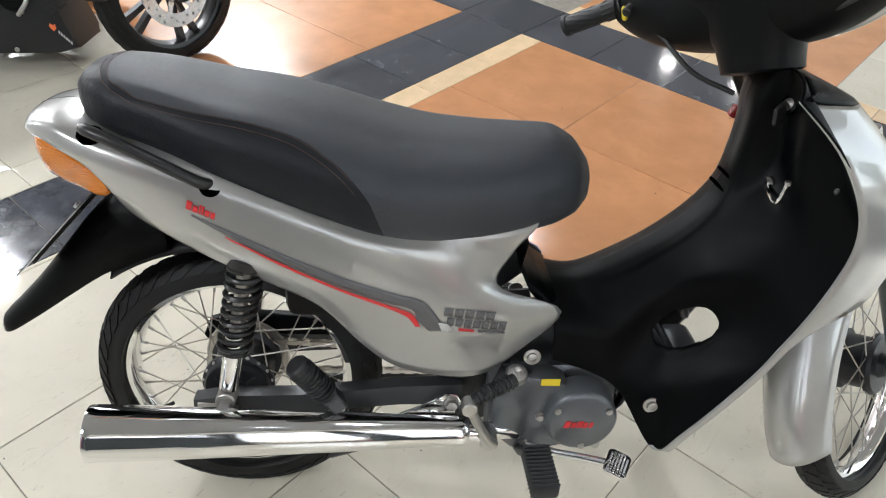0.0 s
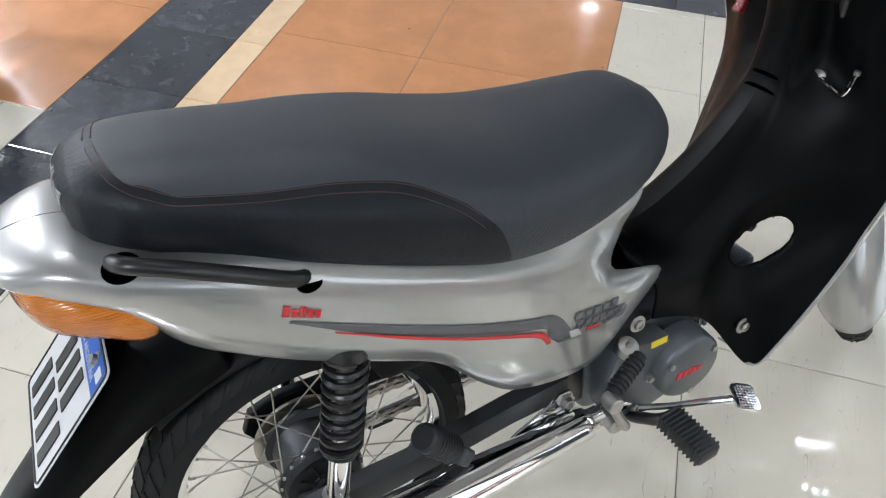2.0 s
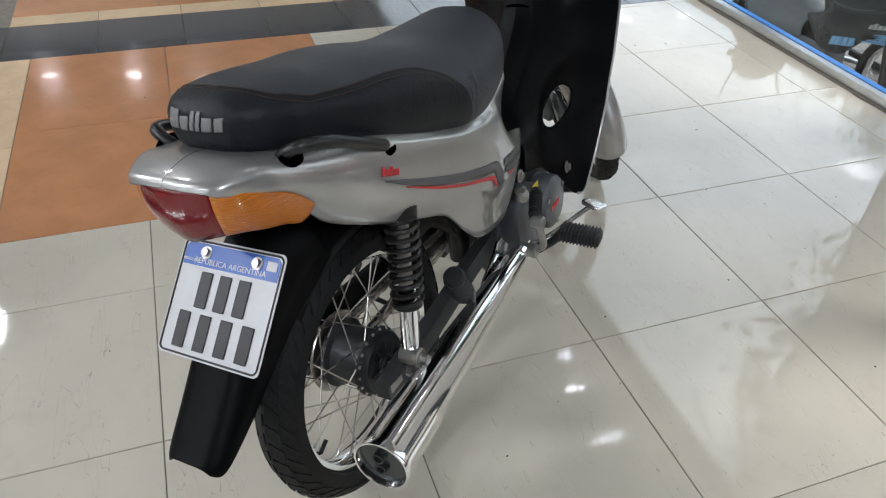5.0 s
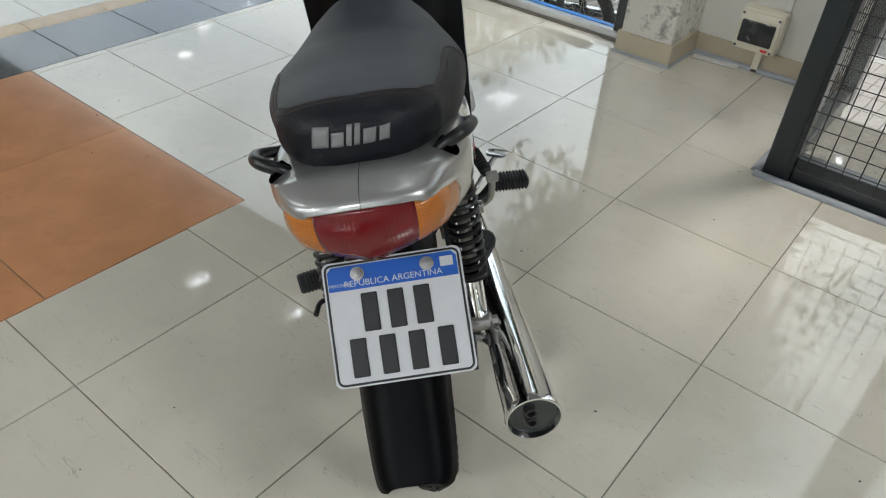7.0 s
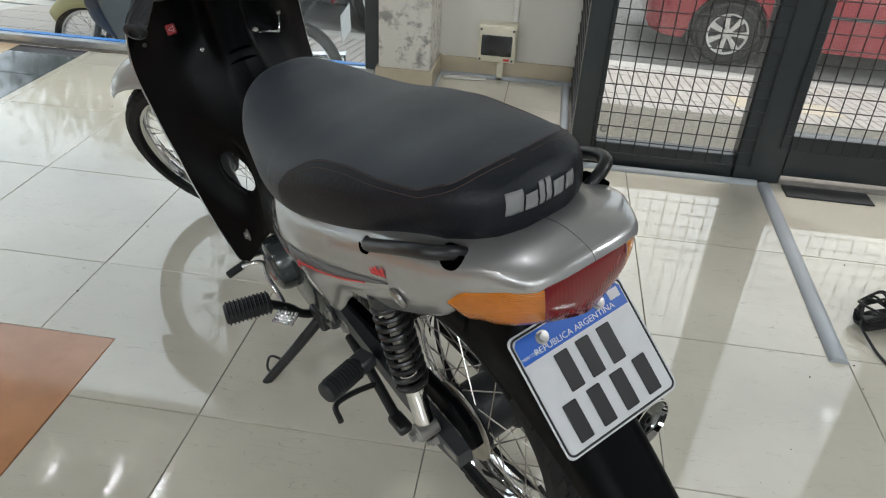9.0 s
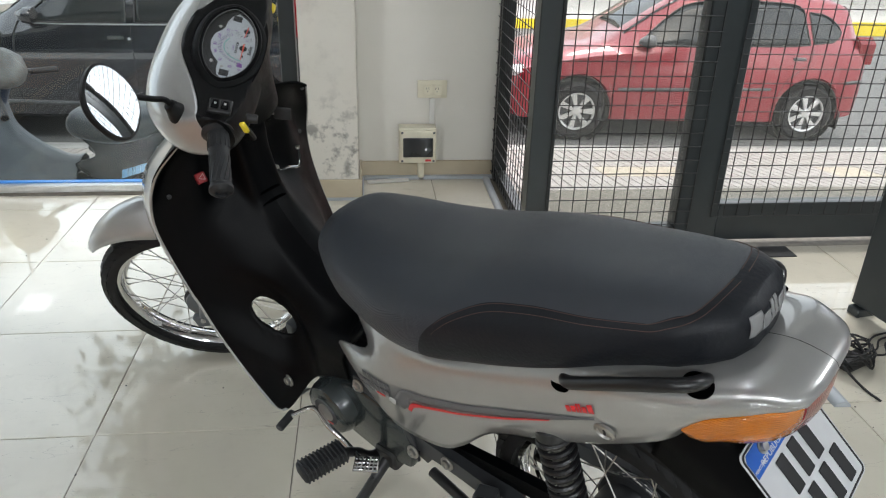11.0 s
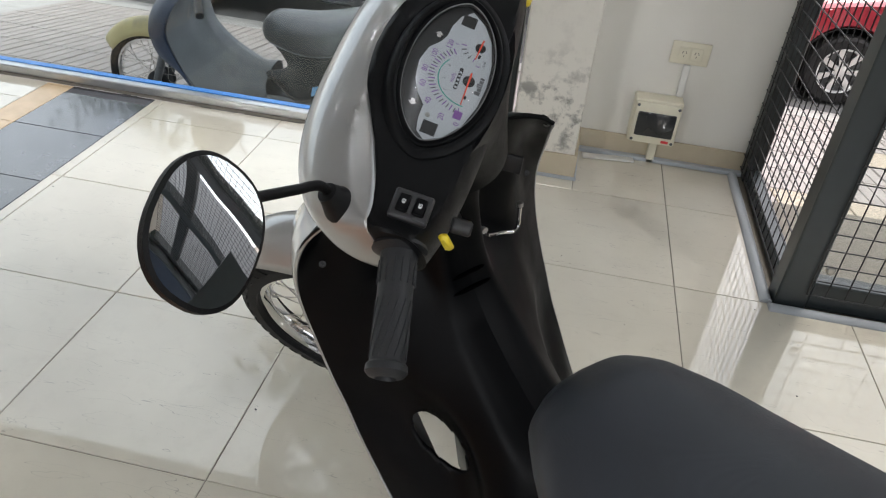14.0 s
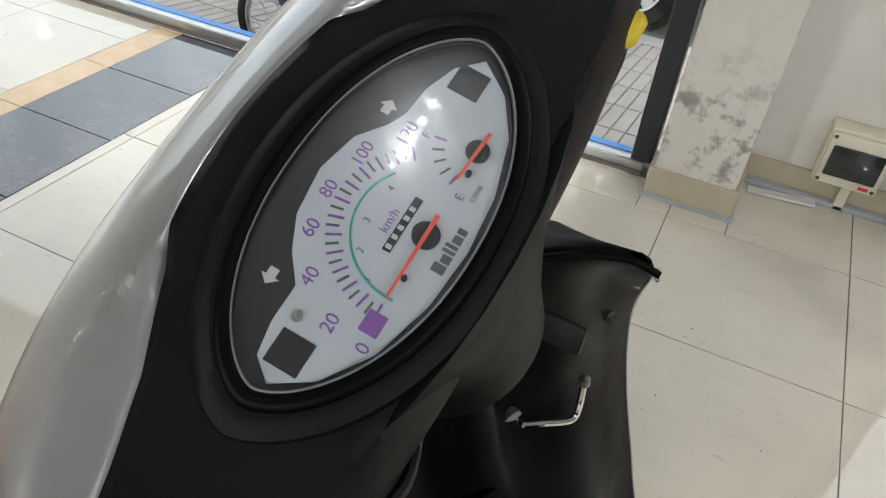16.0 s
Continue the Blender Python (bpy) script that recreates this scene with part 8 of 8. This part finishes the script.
for s in (1, -1):
    part("seat_piping", tube([Vector((q.x * 0.98, s * (q.y * 0.98 + 0.001), q.z * 0.94 + 0.005)) for q in [seat_side(-0.15 + 0.70 * k / 30, curve_at(SEAT, -0.15 + 0.70 * k / 30)[1] + 0.030) for k in range(31)]], 0.0035, 6), M_SGREY, scooter, "pale seat piping")
    for k, (dx, w, h) in enumerate([(0.0, 0.028, 0.045), (0.032, 0.018, 0.045), (0.054, 0.009, 0.045), (0.067, 0.026, 0.045), (0.096, 0.026, 0.045)]):
        x0 = 0.335 - dx
        q = body_side(x0, 0.46, s, 0.004)
        part("name_bar", prism([(x0, 0.40 + dx * 0.28), (x0 - w, 0.40 + (dx + w) * 0.28), (x0 - w - 0.01, 0.40 + h + (dx + w) * 0.28), (x0 - 0.01, 0.40 + h + dx * 0.28)], q.y - 0.012, q.y + 0.0035, "xz"), M_SBLUE, scooter, "light blue printed mark")
    for k in range(7):
        x0 = 0.165 - 0.026 * k
        q = body_side(x0, 0.66, s, 0.004)
        z0 = 0.545 + 0.008 * k
        part("name_bar", prism([(x0, z0), (x0 - 0.018, z0 + 0.006), (x0 - 0.022, z0 + (0.034 if k in (0, 2, 6) else 0.026)), (x0 - 0.004, z0 + (0.028 if k in (0, 2, 6) else 0.020))], q.y - 0.012, q.y + 0.0035, "xz"), M_PRINT, scooter, "pale printed mark")
    for k in range(5):
        z0 = 0.475 + 0.011 * k
        q = body_side(0.10, z0 + 0.03, s, 0.0)
        part("stripe", prism([(0.20, z0 - 0.012), (-0.02, z0 + 0.045), (-0.02, z0 + 0.052), (0.20, z0 - 0.005)], q.y - 0.01, q.y + 0.005, "xz"), M_SBLUE, scooter, "light blue stripe")
    part("shock_absorber", cyl((0.0, 0.115 * s, 0.29), (0.05, 0.112 * s, 0.55), 0.022, 14), M_FRAME, scooter)
    part("fork_leg", cyl((1.18, 0.075 * s, 0.25), (1.06, 0.075 * s, 0.55), 0.019, 14), M_CAST, scooter)
    part("swingarm", box(-0.04, 0.42, 0.085 * s - 0.012, 0.085 * s + 0.012, 0.25, 0.285, 0.006), M_FRAME, scooter)
    part("grip", cyl((0.80, 0.20 * s, 0.835), (0.725, 0.34 * s, 0.800), 0.016, 16, 0.018, 0.003), M_GRIP, scooter, "worn rubber grip")
    part("mirror_stalk", tube([(0.84, 0.15 * s, 0.90), (0.83, 0.19 * s, 1.03), (0.80, 0.22 * s, 1.09)], 0.005, 8), M_FRAME, scooter)
rows = []
for k in range(31):
    an = radians(38 + 150 * k / 30)
    rows.append([Vector((1.17 + (0.325 - 0.07 * abs(c) ** 2.6) * math.cos(an), 0.066 * c, 0.268 + (0.325 - 0.07 * abs(c) ** 2.6) * math.sin(an))) for c in [-1 + j / 6 for j in range(13)]])
bm = bmesh.new()
add_grid(bm, rows)
thick(part("front_mudguard", bm, M_SCREAM, scooter, "faded yellow front mudguard"), 0.003, -1)
cowl = [(0.985, 0.87, 0.03, 0.03), (0.972, 0.875, 0.085, 0.075), (0.94, 0.885, 0.115, 0.105), (0.90, 0.90, 0.125, 0.112), (0.865, 0.915, 0.12, 0.10)]
part("headlamp_cowl", loft([[Vector((x, w * math.cos(2 * math.pi * k / 32), z + h * math.sin(2 * math.pi * k / 32))) for k in range(32)] for x, z, w, h in cowl]), M_SCREAM, scooter, "faded yellow headlamp cowl")
back = [(0.866, 0.915, 0.121, 0.101), (0.84, 0.92, 0.15, 0.09), (0.80, 0.905, 0.16, 0.07), (0.765, 0.885, 0.10, 0.045), (0.75, 0.88, 0.04, 0.02)]
part("dial_cover", loft([[Vector((x, w * math.cos(2 * math.pi * k / 32), z + h * math.sin(2 * math.pi * k / 32))) for k in range(32)] for x, z, w, h in back]), M_SBAG, scooter, "worn grey dial cover")
part("bar", tube(smooth_path([(0.80, 0.21, 0.835), (0.83, 0.10, 0.86), (0.83, -0.10, 0.86), (0.80, -0.21, 0.835)], 5), 0.014, 10), M_FRAME, scooter)
part("steering_tube", cyl((0.93, 0, 0.72), (0.86, 0, 0.86), 0.05, 18), M_SNAVY, scooter)
part("engine_block", box(0.42, 0.74, -0.08, 0.08, 0.17, 0.33, 0.03, None, 2), M_CAST, scooter)
part("exhaust", tube([(0.55, -0.10, 0.19), (0.30, -0.13, 0.22), (0.25, -0.14, 0.225), (-0.25, -0.16, 0.26)], [0.016, 0.016, 0.04, 0.045], 14), M_CHROME, scooter)
part("side_stand", tube([(0.48, 0.09, 0.18), (0.50, 0.18, 0.09), (0.51, 0.235, 0.035)], 0.010, 8), M_FRAME, scooter)
part("tail_lamp", box(-0.262, -0.235, -0.055, 0.055, 0.665, 0.710, 0.010, None, 2), M_RED, scooter, "red tail lamp")
part("plate", box(-0.30, -0.295, -0.09, 0.09, 0.47, 0.62, 0.001, pose(0, 0, 0)), M_WHITEP, scooter)

# ---- small things by the wall, the gate and on the floor ----
M_BOXCREAM = mat("cream_plastic", (0.70, 0.66, 0.52), 0.4, var=0.05, var_scale=12)
M_SMOKE = mat("smoked_plastic_door", (0.020, 0.022, 0.024), 0.12, var=0.1, var_scale=8, coat=0.5)
M_WHITEPVC = mat("white_conduit", (0.72, 0.71, 0.67), 0.45, var=0.05, var_scale=20)
M_DUST = mat("dark_rubber_mat", (0.02, 0.022, 0.024), 0.6, var=0.2, var_scale=20)
Y0 = WALL_Y
brk2 = thing("breaker_box", pose(-0.070, Y0 - 0.003, 0.182), "cream wall breaker box with a smoked door", "breaker box")
part("case", box(-0.088, 0.088, -0.075, 0.0, -0.086, 0.086, 0.006, None, 2), M_BOXCREAM, brk2)
part("lid_frame", box(-0.084, 0.084, -0.098, -0.0755, -0.080, 0.080, 0.008, None, 2), M_BOXCREAM, brk2)
part("door", box(-0.070, 0.070, -0.108, -0.0985, -0.048, 0.046, 0.005, None, 2), M_SMOKE, brk2, "smoked plastic door")
part("red_sticker", box(0.035, 0.062, -0.0995, -0.0983, -0.070, -0.060), M_LOGORED, brk2, "small red sticker")
for x, z in ((-0.074, 0.068), (0.074, 0.068), (-0.074, -0.068), (0.074, -0.068)):
    part("screw", lathe([(0.006, 0), (0.005, 0.003), (0, 0.0025)], axis_m((x, -0.098, z), (0, -1, 0)), 10), M_TRIMGREY, brk2)
sock = thing("wall_socket", pose(0.0, Y0 - 0.002, 0.433), "cream double wall socket plate", "socket")
part("plate", box(-0.069, 0.069, -0.010, 0.0, -0.041, 0.041, 0.004, None, 2), M_BOXCREAM, sock)
for x in (-0.022, 0.022):
    part("module", box(x - 0.020, x + 0.020, -0.0125, -0.0102, -0.024, 0.024, 0.002), M_BOXCREAM, sock)
    for dx, rot in ((-0.006, 20), (0.006, -20)):
        part("slot", box(-0.001, 0.001, -0.0131, -0.0124, -0.005, 0.005, 0, pose(x + dx, 0, 0.004, 0, rot, 0)), M_INK, sock)
    part("slot", box(x - 0.001, x + 0.001, -0.0131, -0.0124, -0.014, -0.006), M_INK, sock)
con = thing("cable_conduit", pose(0, 0, 0), "white plastic conduit on the wall", "conduit")
part("duct", box(-0.012, 0.012, Y0 - 0.016, Y0 - 0.001, 0.269, 0.391, 0.002), M_WHITEPVC, con)
part("duct", box(-0.065, -0.035, Y0 - 0.045, Y0 - 0.016, 0.0, 0.095, 0.003), M_BOXCREAM, con)
off = thing("plastic_offcut", pose(-0.20, 1.30, 0.002, 0, 0, 8), "white plastic offcut lying beside the column", "strip")
part("strip", box(-0.11, 0.09, -0.018, 0.018, 0.0, 0.008, 0.002), M_WHITEPVC, off)


def half_round(name, a, b, w, h, material, label):
    a, b = Vector((*a, 0.0005)), Vector((*b, 0.0005))
    d = (b - a).normalized()
    n2 = Vector((-d.y, d.x, 0))
    return tagged(part(name, loft([[p + n2 * w * math.cos(math.pi * k / 10) + Vector((0, 0, h * math.sin(math.pi * k / 10))) for k in range(11)] for p in (a, b)]), material), label, "cable duct")


half_round("cable_duct", (0.995, 0.470), (0.975, -0.52), 0.024, 0.016, M_PVC, "grey half-round cable duct on the floor")
half_round("cable_duct", (0.268, 0.478), (0.97, 0.482), 0.018, 0.014, M_PVC, "grey cable duct along the gate foot")
half_round("cable_duct", (0.266, 0.50), (0.268, 1.335), 0.018, 0.014, M_PVC, "grey cable duct along the side mesh")
tagged(part("door_mat", box(1.06, 1.36, 0.40, 0.492, 0.0005, 0.006, 0.002), M_DUST), "dark rubber strip at the gate foot", "mat")
bolt = thing("gate_bolt", pose(0.396, 0.4985, 0.148), "steel gate bolt head", "bolt")
part("head", lathe([(0.013, 0), (0.013, 0.004), (0.009, 0.008), (0, 0.009)], axis_m((0, 0, 0), (0, -1, 0)), 16), M_ZINC, bolt)
adp = thing("power_adapter", pose(1.12, -0.33, 0.0, 0, 0, 25), "black power adapter in a bundle of cables", "adapter")
part("case", box(-0.05, 0.05, -0.025, 0.025, 0.001, 0.034, 0.006, None, 2), M_INK, adp)
random.seed(5)
for k in range(7):
    a0 = random.uniform(0, 6.28)
    pts = [(0.075 * math.cos(a0 + 1.05 * i) * random.uniform(0.6, 1.1), 0.05 * math.sin(a0 + 1.05 * i) * random.uniform(0.6, 1.1), 0.012 + random.uniform(0.0, 0.07)) for i in range(7)]
    part("cable", tube(smooth_path(pts, 5), 0.0035, 7), M_INK, adp)
for k in range(3):
    part("cable", tube(smooth_path([(0.04, 0.01 * k, 0.03), (0.12, -0.03 + 0.03 * k, 0.02), (0.22, 0.02 + 0.02 * k, 0.006), (0.34, -0.02 + 0.03 * k, 0.005)], 6), 0.0032, 7), M_INK, adp)
part("cable", tube(smooth_path([(-0.04, 0.0, 0.03), (-0.075, -0.02, 0.03), (-0.085, -0.09, 0.006), (-0.10, -0.15, 0.006)], 6), 0.0038, 7), M_INK, adp)
pnl = thing("display_stand", pose(1.37, -0.30, 0.0, 0, 0, 10), "dark grey metal display stand", "stand")
part("panel", box(0.0, 0.03, -0.30, 0.30, 0.03, 1.2, 0.004), M_STEEL, pnl)
part("foot", box(-0.02, 0.35, -0.29, -0.24, 0.0, 0.029, 0.004), M_STEEL, pnl)
part("foot", box(-0.02, 0.35, 0.24, 0.29, 0.0, 0.029, 0.004), M_STEEL, pnl)

# ---- street tree whose crown hangs over the kerb ----
M_BARK = mat("bark", (0.13, 0.10, 0.075), 0.9, var=0.3, var_scale=12, bump=0.6, bump_scale=40)
M_LEAF = mat("leaf", (0.055, 0.085, 0.025), 0.55, var=0.35, var_scale=1.5)


def tree(base, centre, radii, seed, leaves):
    rng = np.random.default_rng(seed)
    t = thing("street_tree", Matrix.Translation(base), "leafy green street tree at the kerb", "tree")
    c = Vector(centre) - Vector(base)
    top = smooth_path([(0, 0, -0.1), (0.03, 0.02, 1.2), (c.x * 0.12, c.y * 0.1, c.z * 0.42), (c.x * 0.45, c.y * 0.5, c.z * 0.72), (c.x * 0.9, c.y * 0.9, c.z * 1.0)], 6)
    part("trunk", tube(top, [0.16 - 0.12 * k / (len(top) - 1) for k in range(len(top))], 12), M_BARK, t)
    bm = bmesh.new()
    clumps = []
    while len(clumps) < 170:
        p = rng.uniform(-1, 1, 3)
        d = np.linalg.norm(p)
        if 0.35 < d < 1.0 + 0.15 * rng.normal():
            clumps.append(np.array([c.x, c.y, c.z]) + p * np.array(radii))
    for k in range(14):
        q = clumps[k * 12]
        s0 = top[int(len(top) * (0.45 + 0.035 * k))]
        mid = (Vector(q) + s0) / 2 + Vector((0, 0, 0.25))
        pts = smooth_path([s0, mid, Vector(q)], 4)
        add_tube(bm, pts, [0.045 - 0.037 * i / (len(pts) - 1) for i in range(len(pts))], 6)
    part("limbs", bm, M_BARK, t)
    per = leaves // len(clumps)
    cen = np.repeat(np.array(clumps), per, axis=0) + rng.normal(0, 1, (len(clumps) * per, 3)) * np.array([0.26, 0.26, 0.17])
    n = len(cen)
    a = rng.normal(0, 1, (n, 3))
    a /= np.linalg.norm(a, axis=1)[:, None]
    b = np.cross(a, rng.normal(0, 1, (n, 3)))
    b /= np.linalg.norm(b, axis=1)[:, None]
    size = rng.uniform(0.05, 0.10, (n, 1))
    v = np.stack([cen - a * size, cen + b * size * 0.5, cen + a * size, cen - b * size * 0.5], axis=1).reshape(-1, 3)
    me = bpy.data.meshes.new("crown")
    me.from_pydata(v.tolist(), [], [(4 * i, 4 * i + 1, 4 * i + 2, 4 * i + 3) for i in range(n)])
    me.materials.append(M_LEAF)
    ob = new("crown", me)
    ob.parent = t
    tagged(ob, "loose crown of small green leaves", kind="stuff")
    return t


tree((-0.15, 4.00, gz(0, 4.0)), (-1.35, 4.9, 4.7), (1.75, 1.8, 2.0), 4, 14000)
tree((-9.5, 12.95, -0.85), (-9.3, 12.9, 4.2), (2.2, 2.0, 2.2), 7, 9000)

# grit and specks on the floor
random.seed(11)
bm = bmesh.new()
for k in range(90):
    x, y, s = random.uniform(-2.3, 1.2), random.uniform(-2.0, 1.0), random.uniform(0.0008, 0.0026)
    add_box(bm, -s, s, -s * 0.6, s * 0.6, 0.0, s * 0.6, 0, pose(x, y, 0.0004, 0, 0, random.uniform(0, 180)))
tagged(part("floor_grit", bm, M_INK, smooth=False), "scattered dark grit on the tiles", "grit", kind="stuff")

# ---- floor, laid last ----
floor_base = box(ROOM_X0, ROOM_X1, ROOM_Y0, WIN_Y - 0.03, -0.12, -0.0035)
add_box(floor_base, -0.66, 0.33, WIN_Y - 0.03, WALL_Y, -0.12, -0.0035)
floor = tagged(part("floor", floor_base, M_GROUT), "polished cream porcelain floor with terracotta and slate bands", kind="structure")
GX = [i * 0.5 for i in range(-19, 9)]
GY = [i * 0.5 for i in range(-14, 4)]
SX = [TX0 + i * 0.352 for i in range(-13, 18)]
SY = [DY1 + i * 0.352 for i in range(-15, 12)]
lay(-0.5, 3.9, DY1, GATE_Y, GX, GY, M_CREAM, floor)
lay(TX1, -0.5, DY1, -1.0, [], GY, M_CREAM, floor)
lay(DX1, -1.0, TY1, -0.5, GX, [], M_CREAM, floor)
lay(DX1, -0.5, -0.5, GATE_Y, GX, GY, M_CREAM, floor)
lay(DX1, 0.27, GATE_Y, 1.0, GX, GY, M_CREAM, floor)
lay(DX1, -0.592, 1.0, WIN_Y - 0.03, GX, [], M_CREAM, floor)
lay(-0.592, -0.333, 1.0, 1.073, GX, [], M_CREAM, floor)
lay(-0.333, 0.27, 1.0, WALL_Y - 0.001, GX, [], M_CREAM, floor)
g0 = 0.0012
part("tile", prism([(-1.0 + g0, TY1 + g0), (TX1 + g0, TY1 + g0), (TX1 + g0, -1.0 + g0), (-0.5 - g0, -1.0 + g0), (-0.5 - g0, -0.5 - g0), (-1.0 + g0, -0.5 - g0)], -0.009, 0.0, "xy"), M_CREAM, floor)
lay(TX1, 3.9, -5.5, DY0, GX, GY, M_CREAM, floor)
lay(-9.7, DX0 - 0.115, TY1, WIN_Y - 0.03, GX, GY, M_CREAM, floor)
lay(TX0, TX1, TY0, TY1, [TXM], [TYM], M_TERRA, floor)
lay(TX0, TX1, -5.5, DY0, [TXM], [DY0 - 0.61 * i for i in range(6)], M_TERRA, floor)
lay(-9.7, DX0 - 0.115, DY1, TY1, [DX0 - 0.115 - 0.61 * i for i in range(12)], [TYM], M_TERRA, floor)
lay(TX0, TX1, DY1, TY0, SX, [], M_BEIGE, floor)
lay(DX0 - 0.115, DX0, DY1, WIN_Y - 0.03, [], SY, M_BEIGE, floor)
lay(TX0, 3.9, DY0, DY1, SX, [], M_DARK, floor)
lay(DX0, DX1, -5.5, WIN_Y - 0.03, [], SY, M_DARK, floor)
